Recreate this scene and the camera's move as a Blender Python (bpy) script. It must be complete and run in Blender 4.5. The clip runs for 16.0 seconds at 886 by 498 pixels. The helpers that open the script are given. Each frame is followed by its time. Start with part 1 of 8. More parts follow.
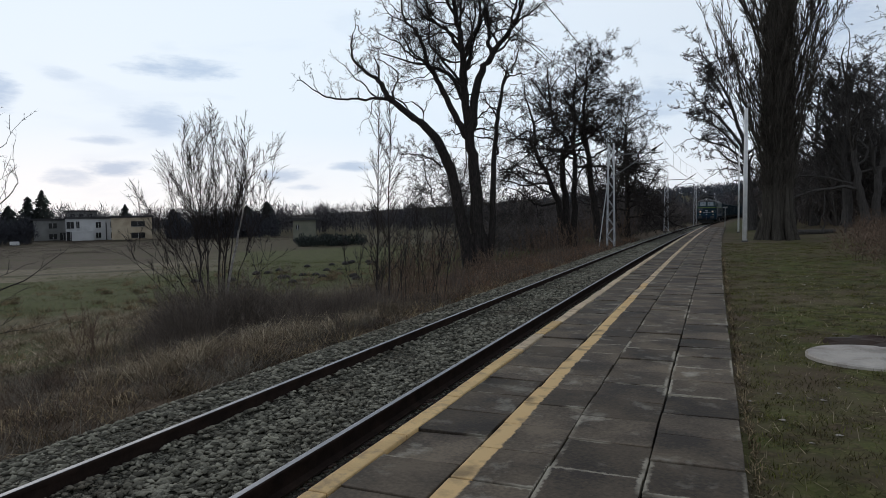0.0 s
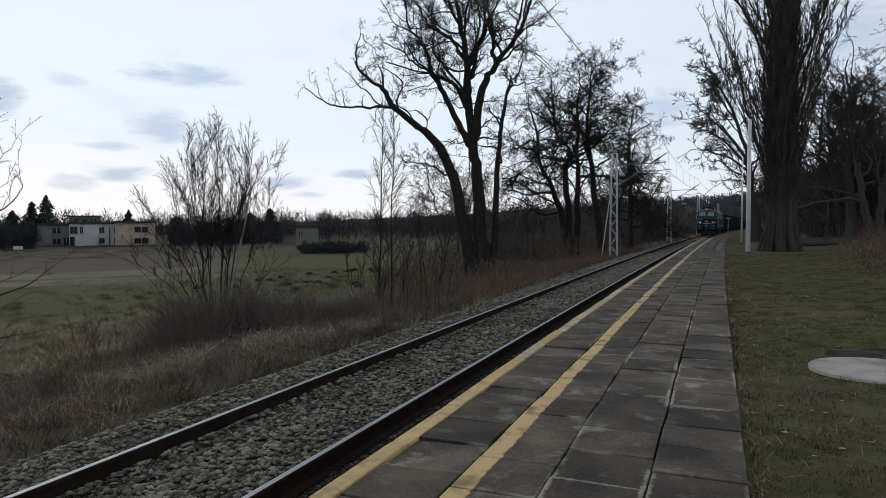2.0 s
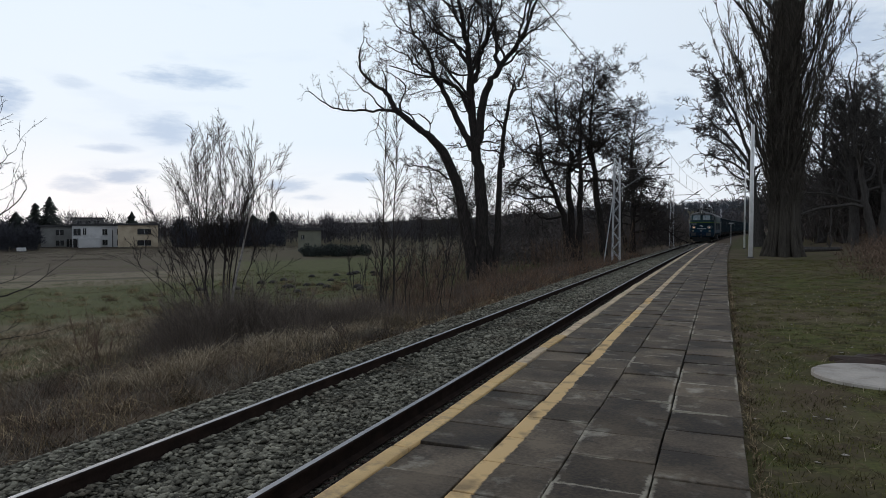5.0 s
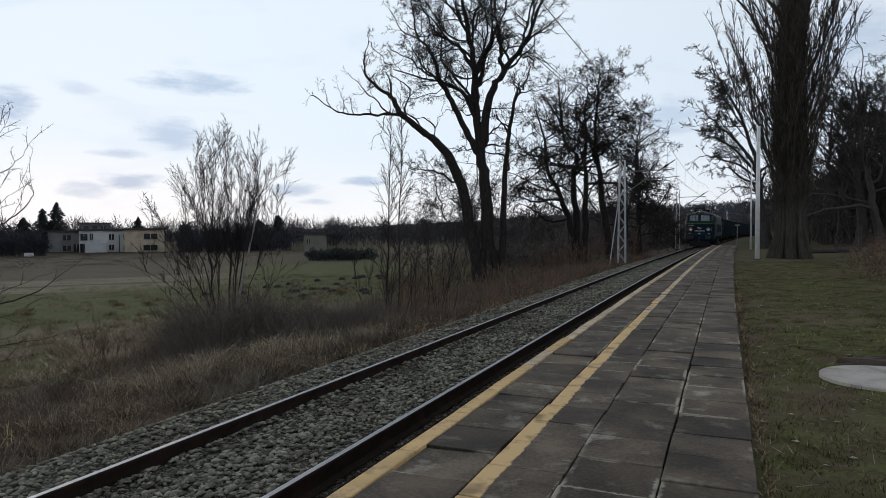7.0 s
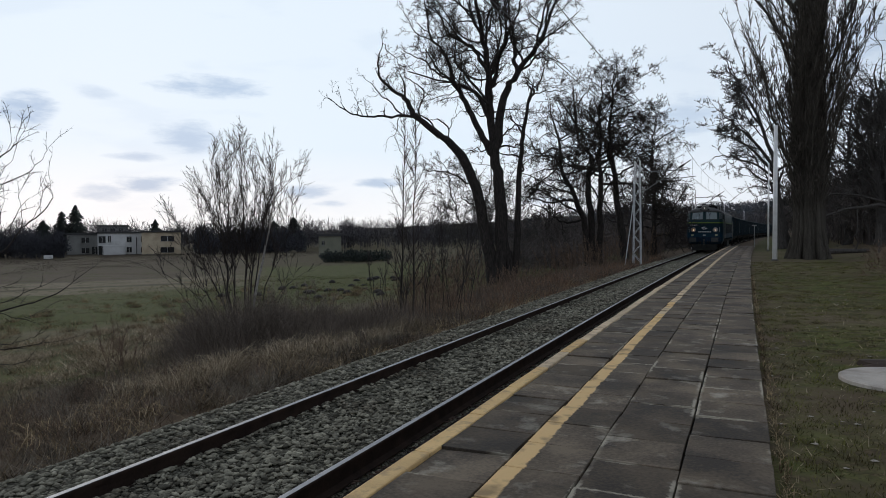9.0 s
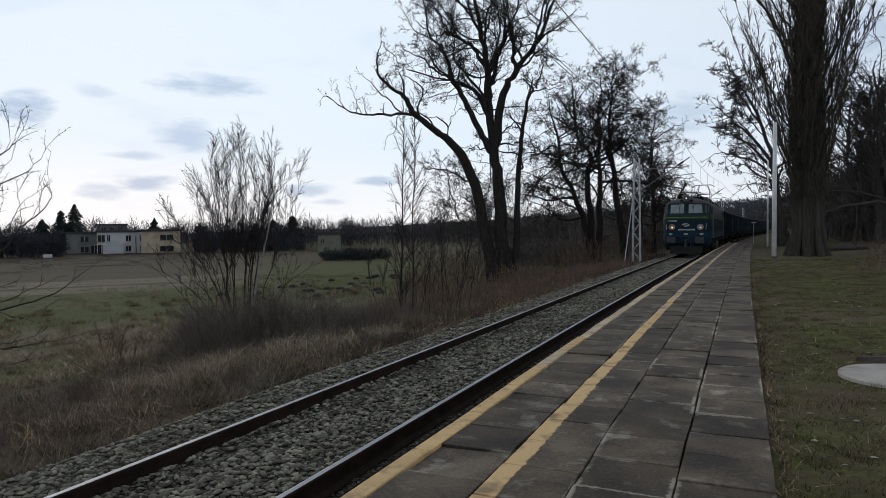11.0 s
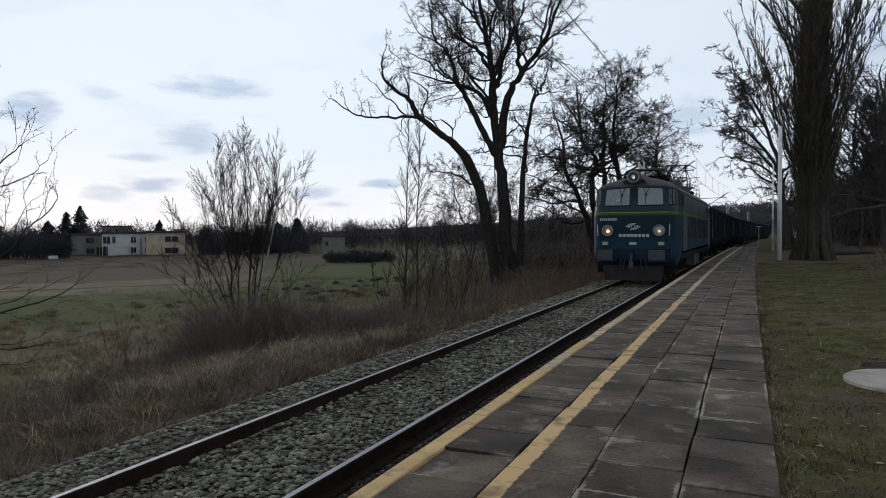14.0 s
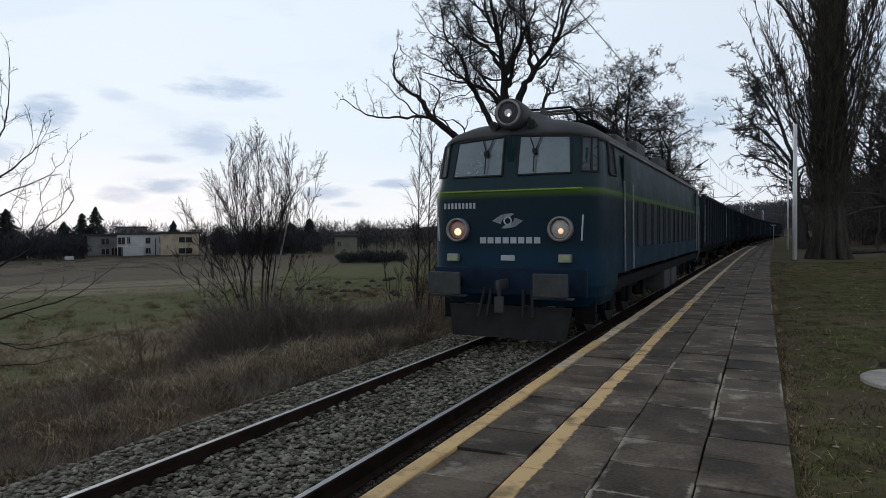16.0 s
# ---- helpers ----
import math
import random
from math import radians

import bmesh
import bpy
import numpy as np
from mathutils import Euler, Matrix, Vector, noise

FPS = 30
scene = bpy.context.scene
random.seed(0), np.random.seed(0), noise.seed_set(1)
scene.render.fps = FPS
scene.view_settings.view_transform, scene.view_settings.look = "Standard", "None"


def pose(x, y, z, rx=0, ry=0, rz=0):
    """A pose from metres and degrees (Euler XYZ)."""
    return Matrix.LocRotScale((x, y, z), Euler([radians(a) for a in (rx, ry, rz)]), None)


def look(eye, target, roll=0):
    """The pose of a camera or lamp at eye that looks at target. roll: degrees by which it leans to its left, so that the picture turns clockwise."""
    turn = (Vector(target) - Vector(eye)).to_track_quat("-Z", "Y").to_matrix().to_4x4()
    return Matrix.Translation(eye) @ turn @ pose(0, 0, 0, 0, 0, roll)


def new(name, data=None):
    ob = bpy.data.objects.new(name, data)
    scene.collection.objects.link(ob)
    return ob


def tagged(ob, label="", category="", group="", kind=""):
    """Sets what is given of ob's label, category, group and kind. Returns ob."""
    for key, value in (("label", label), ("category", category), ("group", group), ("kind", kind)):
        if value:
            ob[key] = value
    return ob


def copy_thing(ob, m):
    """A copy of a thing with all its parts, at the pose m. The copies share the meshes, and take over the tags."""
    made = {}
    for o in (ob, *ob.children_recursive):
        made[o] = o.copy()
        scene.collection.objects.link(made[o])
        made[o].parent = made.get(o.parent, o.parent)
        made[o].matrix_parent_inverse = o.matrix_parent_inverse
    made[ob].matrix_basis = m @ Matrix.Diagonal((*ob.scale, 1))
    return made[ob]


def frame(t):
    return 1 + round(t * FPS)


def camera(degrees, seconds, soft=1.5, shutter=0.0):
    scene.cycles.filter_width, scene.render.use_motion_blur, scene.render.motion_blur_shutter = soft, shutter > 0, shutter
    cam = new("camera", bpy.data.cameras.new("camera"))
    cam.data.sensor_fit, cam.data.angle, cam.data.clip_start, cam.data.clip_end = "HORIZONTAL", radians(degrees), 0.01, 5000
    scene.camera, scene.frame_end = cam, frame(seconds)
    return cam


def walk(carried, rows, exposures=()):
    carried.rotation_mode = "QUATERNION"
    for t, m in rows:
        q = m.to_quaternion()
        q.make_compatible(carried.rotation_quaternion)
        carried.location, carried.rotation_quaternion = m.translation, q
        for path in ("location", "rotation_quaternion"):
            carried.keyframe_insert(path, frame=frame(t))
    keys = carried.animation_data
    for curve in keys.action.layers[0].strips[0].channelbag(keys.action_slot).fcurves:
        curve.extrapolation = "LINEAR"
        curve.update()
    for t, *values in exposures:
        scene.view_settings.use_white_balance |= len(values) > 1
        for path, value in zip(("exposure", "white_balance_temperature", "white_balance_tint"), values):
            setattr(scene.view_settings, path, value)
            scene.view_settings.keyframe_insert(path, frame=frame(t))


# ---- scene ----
# ---- camera: hand-held at one spot on the platform, slowly turning ----
cam = camera(67.2, 16.0, soft=0.8)
EYE = (0.0, 0.0, 1.865)
PATH = [
    (0.0, pose(*EYE, 87.05, 0.61, 21.84)),
    (0.5, pose(*EYE, 87.32, -0.03, 21.99)),
    (1.0, pose(*EYE, 87.39, -0.18, 21.83)),
    (1.5, pose(*EYE, 87.62, 0.15, 22.14)),
    (2.0, pose(*EYE, 87.77, 0.10, 22.08)),
    (2.5, pose(*EYE, 87.80, -0.17, 22.05)),
    (3.0, pose(*EYE, 87.86, -0.16, 22.17)),
    (3.5, pose(*EYE, 87.76, -0.00, 22.66)),
    (4.0, pose(*EYE, 87.80, -0.11, 22.15)),
    (6.5, pose(*EYE, 88.40, -0.14, 22.75)),
    (7.0, pose(*EYE, 88.37, 0.09, 22.74)),
    (7.5, pose(*EYE, 88.42, 0.17, 22.92)),
    (8.0, pose(*EYE, 88.53, 0.46, 23.55)),
    (8.5, pose(*EYE, 88.48, 0.56, 24.00)),
    (9.0, pose(*EYE, 88.49, 0.28, 23.96)),
    (11.5, pose(*EYE, 88.31, 0.53, 23.83)),
    (12.0, pose(*EYE, 88.49, 0.47, 23.30)),
    (12.5, pose(*EYE, 88.63, 0.18, 23.55)),
    (13.0, pose(*EYE, 88.60, 0.42, 23.63)),
    (13.5, pose(*EYE, 88.65, 0.49, 23.65)),
    (14.0, pose(*EYE, 88.56, 0.23, 24.27)),
    (14.5, pose(*EYE, 88.72, 0.38, 24.39)),
    (15.0, pose(*EYE, 88.64, 0.23, 24.91)),
    (15.5, pose(*EYE, 88.85, 0.45, 24.62)),
    (16.0, pose(*EYE, 88.55, 0.40, 25.30)),
]
walk(cam, PATH)

# ---- world, sun ----
world = bpy.data.worlds.new("dusk_sky")
scene.world = world
world.use_nodes = True


def build_world():
    nt = world.node_tree
    nt.nodes.clear()
    N, L = nt.nodes.new, nt.links.new
    out, bg = N("ShaderNodeOutputWorld"), N("ShaderNodeBackground")
    co = N("ShaderNodeTexCoord")
    sep = N("ShaderNodeSeparateXYZ")
    L(co.outputs["Generated"], sep.inputs[0])

    def math_(op, a, b=None, c=None, clamp=False):
        n = N("ShaderNodeMath")
        n.operation, n.use_clamp = op, clamp
        for i, v in enumerate((a, b, c)):
            if v is None:
                continue
            if isinstance(v, (int, float)):
                n.inputs[i].default_value = v
            else:
                L(v, n.inputs[i])
        return n.outputs[0]

    def mix(fac, a, b):
        n = N("ShaderNodeMix")
        n.data_type = "RGBA"
        for i, v in ((0, fac), (6, a), (7, b)):
            if isinstance(v, (int, float)):
                n.inputs[i].default_value = v
            elif isinstance(v, tuple):
                n.inputs[i].default_value = (*v, 1)
            else:
                L(v, n.inputs[i])
        return n.outputs[2]

    sky = N("ShaderNodeTexSky")
    sky.sky_type, sky.sun_disc = "NISHITA", False
    sky.sun_elevation, sky.sun_rotation = radians(6), radians(-52)
    sky.air_density, sky.dust_density = 1.5, 2.5
    clear = N("ShaderNodeVectorMath")
    clear.operation = "SCALE"
    L(sky.outputs[0], clear.inputs[0])
    clear.inputs["Scale"].default_value = 0.1
    # thin overcast, brightest low over the sunset side, dimmer overhead and to the east
    up = math_("MAXIMUM", sep.outputs["Z"], 0.0)
    west = math_("ADD", math_("MULTIPLY", sep.outputs["X"], -0.79), math_("MULTIPLY", sep.outputs["Y"], 0.61))
    glow = N("ShaderNodeMapRange")
    glow.interpolation_type = "SMOOTHSTEP"
    L(west, glow.inputs[0])
    glow.inputs[1].default_value, glow.inputs[2].default_value = -0.1, 1.05
    low = N("ShaderNodeMapRange")
    low.interpolation_type = "SMOOTHSTEP"
    L(up, low.inputs[0])
    low.inputs[1].default_value, low.inputs[2].default_value, low.inputs[3].default_value, low.inputs[4].default_value = 0.30, 0.85, 1.0, 0.0
    veil = mix(glow.outputs[0], SKY_EAST, SKY_WEST)
    veil = mix(low.outputs[0], SKY_TOP, veil)
    # warm strip just over the horizon
    strip = N("ShaderNodeMapRange")
    L(up, strip.inputs[0])
    strip.inputs[1].default_value, strip.inputs[2].default_value, strip.inputs[3].default_value, strip.inputs[4].default_value = 0.0, 0.12, 0.75, 0.0
    veil = mix(math_("MULTIPLY", strip.outputs[0], glow.outputs[0]), veil, SKY_STRIP)
    # streaky cloud banks, lying flat
    flat = N("ShaderNodeVectorMath")
    flat.operation = "MULTIPLY"
    L(co.outputs["Generated"], flat.inputs[0])
    flat.inputs[1].default_value = (1.0, 1.0, 3.6)
    for scale, lo, hi, depth, tint in ((5.2, 0.54, 0.70, 0.28, (0.62, 0.66, 0.72)), (2.0, 0.45, 0.75, 0.10, (0.68, 0.72, 0.80))):
        ns = N("ShaderNodeTexNoise")
        ns.inputs["Scale"].default_value, ns.inputs["Detail"].default_value, ns.inputs["Roughness"].default_value = scale, 5, 0.5
        ns.inputs["Distortion"].default_value = 0.35
        L(flat.outputs[0], ns.inputs["Vector"])
        mr = N("ShaderNodeMapRange")
        mr.interpolation_type = "SMOOTHSTEP"
        L(ns.outputs["Fac"], mr.inputs[0])
        mr.inputs[1].default_value, mr.inputs[2].default_value, mr.inputs[4].default_value = lo, hi, depth
        dim = N("ShaderNodeMix")
        dim.data_type, dim.blend_type = "RGBA", "MULTIPLY"
        L(mr.outputs[0], dim.inputs[0])
        L(veil, dim.inputs[6])
        dim.inputs[7].default_value = (*[min(1, v * 1.25) for v in tint], 1)
        veil = dim.outputs[2]
    # single grey cloud banks: bearing, height, half width and half height in degrees, depth
    az = math_("ARCTAN2", math_("MULTIPLY", sep.outputs["X"], -1.0), sep.outputs["Y"])
    el = math_("ARCSINE", sep.outputs["Z"])
    rag = N("ShaderNodeTexNoise")
    rag.inputs["Scale"].default_value, rag.inputs["Detail"].default_value, rag.inputs["Roughness"].default_value = 22.0, 6, 0.6
    L(flat.outputs[0], rag.inputs["Vector"])
    ragged = math_("MULTIPLY_ADD", rag.outputs["Fac"], 2.6, -1.3)
    for bear_, high, wide, tall, depth in CLOUDS:
        u = math_("DIVIDE", math_("SUBTRACT", az, radians(bear_)), radians(wide))
        v = math_("DIVIDE", math_("SUBTRACT", el, radians(high)), radians(tall))
        near_ = math_("ADD", math_("ADD", math_("MULTIPLY", u, u), math_("MULTIPLY", v, v)), ragged)
        mr = N("ShaderNodeMapRange")
        mr.interpolation_type = "SMOOTHSTEP"
        L(near_, mr.inputs[0])
        mr.inputs[1].default_value, mr.inputs[2].default_value, mr.inputs[3].default_value, mr.inputs[4].default_value = 1.25, -0.25, 0.0, depth
        dim = N("ShaderNodeMix")
        dim.data_type, dim.blend_type = "RGBA", "MULTIPLY"
        L(mr.outputs[0], dim.inputs[0])
        L(veil, dim.inputs[6])
        dim.inputs[7].default_value = (0.50, 0.60, 0.74, 1)
        veil = dim.outputs[2]
    L(mix(0.985, clear.outputs[0], veil), bg.inputs["Color"])
    bg.inputs["Strength"].default_value = 1.0
    L(bg.outputs[0], out.inputs[0])


CLOUDS = (
    (43.0, 11.6, 4.4, 1.0, 0.75), (44.9, 7.7, 2.6, 1.5, 0.62), (48.0, 3.9, 2.6, 0.75, 0.85), (50.9, 3.1, 1.8, 0.8, 0.6),
    (55.8, 9.0, 2.2, 1.5, 0.85), (29.7, 4.2, 2.2, 0.5, 0.8), (35.4, 3.4, 2.4, 0.7, 0.7), (48.6, 5.9, 2.2, 0.4, 0.6),
    (51.4, 10.6, 1.6, 0.6, 0.4), (3.8, 9.3, 3.0, 2.0, 0.5), (-9.0, 13.5, 4.0, 2.5, 0.5), (33.5, 2.4, 1.5, 0.35, 0.6), (15.0, 2.6, 3.0, 0.5, 0.4), (60.0, 6.0, 3.0, 1.0, 0.6))
SKY_WEST, SKY_EAST, SKY_TOP, SKY_STRIP = (0.815, 0.920, 1.030), (0.585, 0.650, 0.750), (0.34, 0.39, 0.475), (1.08, 1.03, 1.00)
build_world()
sun = new("sun", bpy.data.lights.new("sun", "SUN"))
sun.data.energy, sun.data.angle, sun.data.color = 0.5, radians(14), (1.0, 0.93, 0.85)
sun.matrix_world = look((-78, 60, 26), (0, 0, 0))

# ---- materials ----


def shade(name, base, base2=None, scale=6.0, rough=0.8, rough2=None, metal=0.0, bump=0.0, fine=60.0, spread=0.5, obj_random=0.0, island=0.0, coords="Object", spec=0.5, stain=None, stain_scale=1.5, stain_amount=0.5, stretch=None, stain_from=0.5):
    """Two colours mixed by a coarse and a fine noise, with relief; optional stains and a shift from piece to piece."""
    m = bpy.data.materials.new(name)
    m.use_nodes = True
    nt = m.node_tree
    N, L = nt.nodes.new, nt.links.new
    b = nt.nodes["Principled BSDF"]
    co = N("ShaderNodeTexCoord")
    vec = N("ShaderNodeNewGeometry").outputs["Position"] if coords == "World" else co.outputs[coords]
    if stretch:
        mp = N("ShaderNodeMapping")
        mp.inputs["Scale"].default_value = stretch
        L(vec, mp.inputs[0])
        vec = mp.outputs[0]
    n1, n2 = N("ShaderNodeTexNoise"), N("ShaderNodeTexNoise")
    for n, s, d in ((n1, scale, 4), (n2, fine, 3)):
        n.inputs["Scale"].default_value, n.inputs["Detail"].default_value = s, d
        L(vec, n.inputs["Vector"])
    add = N("ShaderNodeMath")
    add.operation = "MULTIPLY_ADD"
    L(n2.outputs["Fac"], add.inputs[0])
    add.inputs[1].default_value = 0.5
    L(n1.outputs["Fac"], add.inputs[2])
    mr = N("ShaderNodeMapRange")
    L(add.outputs[0], mr.inputs[0])
    mr.inputs[1].default_value, mr.inputs[2].default_value = 0.75 - spread / 2, 0.75 + spread / 2
    mx = N("ShaderNodeMix")
    mx.data_type = "RGBA"
    L(mr.outputs[0], mx.inputs[0])
    base2 = base2 or tuple(v * 0.6 for v in base)
    mx.inputs[6].default_value, mx.inputs[7].default_value = (*base, 1), (*base2, 1)
    col = mx.outputs[2]
    if stain:
        n3 = N("ShaderNodeTexNoise")
        n3.inputs["Scale"].default_value, n3.inputs["Detail"].default_value, n3.inputs["Roughness"].default_value = stain_scale, 6, 0.65
        L(vec, n3.inputs["Vector"])
        r3 = N("ShaderNodeMapRange")
        L(n3.outputs["Fac"], r3.inputs[0])
        r3.inputs[1].default_value, r3.inputs[2].default_value, r3.inputs[4].default_value = stain_from, stain_from + 0.16, stain_amount
        m3 = N("ShaderNodeMix")
        m3.data_type = "RGBA"
        L(r3.outputs[0], m3.inputs[0])
        L(col, m3.inputs[6])
        m3.inputs[7].default_value = (*stain, 1)
        col = m3.outputs[2]
    if obj_random or island:
        src = N("ShaderNodeObjectInfo").outputs["Random"] if obj_random else N("ShaderNodeNewGeometry").outputs["Random Per Island"]
        k = obj_random or island
        rr = N("ShaderNodeMapRange")
        L(src, rr.inputs[0])
        rr.inputs[3].default_value, rr.inputs[4].default_value = 1 - k, 1 + k
        hs = N("ShaderNodeHueSaturation")
        L(rr.outputs[0], hs.inputs["Value"])
        L(col, hs.inputs["Color"])
        col = hs.outputs[0]
    L(col, b.inputs["Base Color"])
    rg = N("ShaderNodeMapRange")
    L(mr.outputs[0], rg.inputs[0])
    rg.inputs[3].default_value, rg.inputs[4].default_value = rough, rough if rough2 is None else rough2
    L(rg.outputs[0], b.inputs["Roughness"])
    b.inputs["Metallic"].default_value = metal
    b.inputs["Specular IOR Level"].default_value = spec
    if bump:
        bp = N("ShaderNodeBump")
        bp.inputs["Strength"].default_value, bp.inputs["Distance"].default_value = 0.8, bump
        L(add.outputs[0], bp.inputs["Height"])
        L(bp.outputs[0], b.inputs["Normal"])
    return m


def glow_mat(name, color, power):
    m = bpy.data.materials.new(name)
    m.use_nodes = True
    b = m.node_tree.nodes["Principled BSDF"]
    b.inputs["Base Color"].default_value = (*color, 1)
    b.inputs["Emission Color"].default_value = (*color, 1)
    b.inputs["Emission Strength"].default_value = power
    return m


def packed_stones():
    """Crushed stone packed edge to edge: each cell a stone of its own tone and height."""
    m = shade("ballast_bed", (0.135, 0.124, 0.096), (0.050, 0.046, 0.036), 3, 0.95, fine=30, coords="World", spec=0.1)
    nt = m.node_tree
    N, L = nt.nodes.new, nt.links.new
    b = nt.nodes["Principled BSDF"]
    dirt = b.inputs["Base Color"].links[0].from_socket
    vo, ed = N("ShaderNodeTexVoronoi"), N("ShaderNodeTexVoronoi")
    ed.feature = "DISTANCE_TO_EDGE"
    for v in (vo, ed):
        v.inputs["Scale"].default_value = 19.0
        L(N("ShaderNodeNewGeometry").outputs["Position"], v.inputs["Vector"])
    sep = N("ShaderNodeSeparateColor")
    L(vo.outputs["Color"], sep.inputs[0])
    ramp = N("ShaderNodeValToRGB")
    e = ramp.color_ramp.elements
    e[0].color, e[1].color = (0.060, 0.056, 0.043, 1), (0.285, 0.268, 0.208, 1)
    L(sep.outputs[0], ramp.inputs[0])
    gap = N("ShaderNodeMapRange")
    L(ed.outputs["Distance"], gap.inputs[0])
    gap.inputs[1].default_value, gap.inputs[2].default_value = 0.02, 0.12
    mx = N("ShaderNodeMix")
    mx.data_type = "RGBA"
    L(gap.outputs[0], mx.inputs[0])
    L(dirt, mx.inputs[6])
    L(ramp.outputs[0], mx.inputs[7])
    L(mx.outputs[2], b.inputs["Base Color"])
    hi = N("ShaderNodeMath")
    hi.operation = "MULTIPLY_ADD"
    L(gap.outputs[0], hi.inputs[0])
    L(sep.outputs[1], hi.inputs[1])
    L(gap.outputs[0], hi.inputs[2])
    bp = N("ShaderNodeBump")
    bp.inputs["Strength"].default_value, bp.inputs["Distance"].default_value = 1.0, 0.03
    L(hi.outputs[0], bp.inputs["Height"])
    L(bp.outputs[0], b.inputs["Normal"])
    return m


M = {}
M["concrete_slab"] = shade("concrete_slab", (0.142, 0.111, 0.079), (0.040, 0.031, 0.023), 2.2, 0.9, 0.7, bump=0.006, fine=40, obj_random=0.30, coords="World", spread=0.36, spec=0.18, stain=(0.34, 0.31, 0.25), stain_scale=3.0, stain_amount=0.65, stain_from=0.57)
M["old_slab"] = shade("old_slab", (0.185, 0.145, 0.110), (0.076, 0.059, 0.045), 2.2, 0.9, 0.7, bump=0.006, fine=40, island=0.30, coords="World", spread=0.36, spec=0.25, stain=(0.38, 0.355, 0.32), stain_scale=3.0, stain_amount=0.65, stain_from=0.57)
M["yellow_paint"] = shade("yellow_paint", (0.69, 0.47, 0.21), (0.52, 0.34, 0.15), 5.0, 0.75, bump=0.002, fine=90, obj_random=0.1, coords="World", spec=0.25, stain=(0.20, 0.15, 0.10), stain_scale=9, stain_amount=0.5)
M["faded_paint"] = shade("faded_paint", (0.63, 0.49, 0.32), (0.44, 0.33, 0.21), 4.0, 0.8, bump=0.002, fine=90, obj_random=0.15, coords="World", spec=0.25, stain=(0.18, 0.14, 0.11), stain_scale=7, stain_amount=0.6)
M["edge_concrete"] = shade("edge_concrete", (0.10, 0.09, 0.085), (0.05, 0.045, 0.042), 2.5, 0.9, bump=0.006, coords="World")
M["joint_soil"] = shade("joint_soil", (0.030, 0.026, 0.022), (0.014, 0.012, 0.010), 9, 0.95, bump=0.01, coords="World")
M["rail_head"] = shade("rail_head", (0.40, 0.40, 0.41), (0.30, 0.30, 0.31), 3, 0.55, 0.66, metal=0.6, bump=0.0006, coords="World", stretch=(8, 0.6, 8))
M["rail_rust"] = shade("rail_rust", (0.040, 0.026, 0.020), (0.018, 0.013, 0.011), 6, 0.95, bump=0.003, coords="World", spec=0.06)
M["ballast"] = shade("ballast", (0.262, 0.246, 0.188), (0.098, 0.091, 0.068), 6, 0.9, bump=0.006, fine=60, island=0.62, coords="World", spec=0.2, stain=(0.070, 0.052, 0.036), stain_scale=1.0, stain_amount=0.6)
M["ballast_bed"] = packed_stones()
# Near-black: the shadow beside the rail is put into the oily dirt's colour.
M["oily_shaded_bed"] = shade("oily_shaded_bed", (0.030, 0.022, 0.017), (0.012, 0.010, 0.008), 14, 0.95, bump=0.03, fine=40, coords="World")
M["brown_leaf"] = shade("brown_leaf", (0.055, 0.030, 0.018), (0.022, 0.016, 0.012), 3, 0.9, island=0.5, coords="World")
M["bark"] = shade("bark", (0.048, 0.041, 0.037), (0.015, 0.014, 0.013), 5, 0.95, bump=0.04, fine=22, coords="Object", stretch=(3, 3, 0.7), spec=0.1)
M["twig"] = shade("twig", (0.062, 0.052, 0.048), (0.036, 0.031, 0.028), 2, 0.9, island=0.3, spec=0.1)
# Paler than bark and twig: haze over distant trees is mixed into both colours.
M["grey_hazed_bark"] = shade("grey_hazed_bark", (0.10, 0.092, 0.085), (0.045, 0.041, 0.038), 5, 0.95, bump=0.03, fine=22, stretch=(3, 3, 0.7), spec=0.1)
M["grey_hazed_twig"] = shade("grey_hazed_twig", (0.080, 0.074, 0.070), (0.048, 0.044, 0.042), 2, 0.9, island=0.3, spec=0.1)
M["poplar_bark"] = shade("poplar_bark", (0.085, 0.075, 0.062), (0.026, 0.023, 0.019), 4, 0.95, bump=0.06, fine=16, stretch=(4, 4, 0.4), spec=0.1, stain=(0.13, 0.12, 0.10), stain_scale=2.0, stain_amount=0.35)
M["poplar_twig"] = shade("poplar_twig", (0.105, 0.092, 0.077), (0.056, 0.049, 0.042), 2, 0.9, island=0.4, spec=0.1)
M["birch_stem"] = shade("birch_stem", (0.060, 0.050, 0.046), (0.030, 0.026, 0.024), 4, 0.9, bump=0.01, spec=0.1)
M["birch_bark"] = shade("birch_bark", (0.36, 0.33, 0.30), (0.13, 0.115, 0.105), 5, 0.8, bump=0.006, fine=30, spec=0.2, stretch=(1, 1, 2.5))
M["dark_brush"] = shade("dark_brush", (0.185, 0.150, 0.122), (0.090, 0.074, 0.062), 2, 0.9, island=0.45, spec=0.1)
M["birch_twig"] = shade("birch_twig", (0.048, 0.040, 0.037), (0.028, 0.024, 0.022), 2, 0.9, island=0.3, spec=0.1)
M["brown_scrub"] = shade("brown_scrub", (0.185, 0.128, 0.090), (0.085, 0.060, 0.046), 2, 0.9, island=0.45, spec=0.1)
M["russet"] = shade("russet", (0.27, 0.165, 0.105), (0.14, 0.085, 0.055), 0.8, 0.9, island=0.5, coords="World", spec=0.1)
M["dry_grass"] = shade("dry_grass", (0.33, 0.25, 0.148), (0.085, 0.060, 0.037), 1.3, 0.85, island=0.5, coords="World", spread=0.22, spec=0.1)
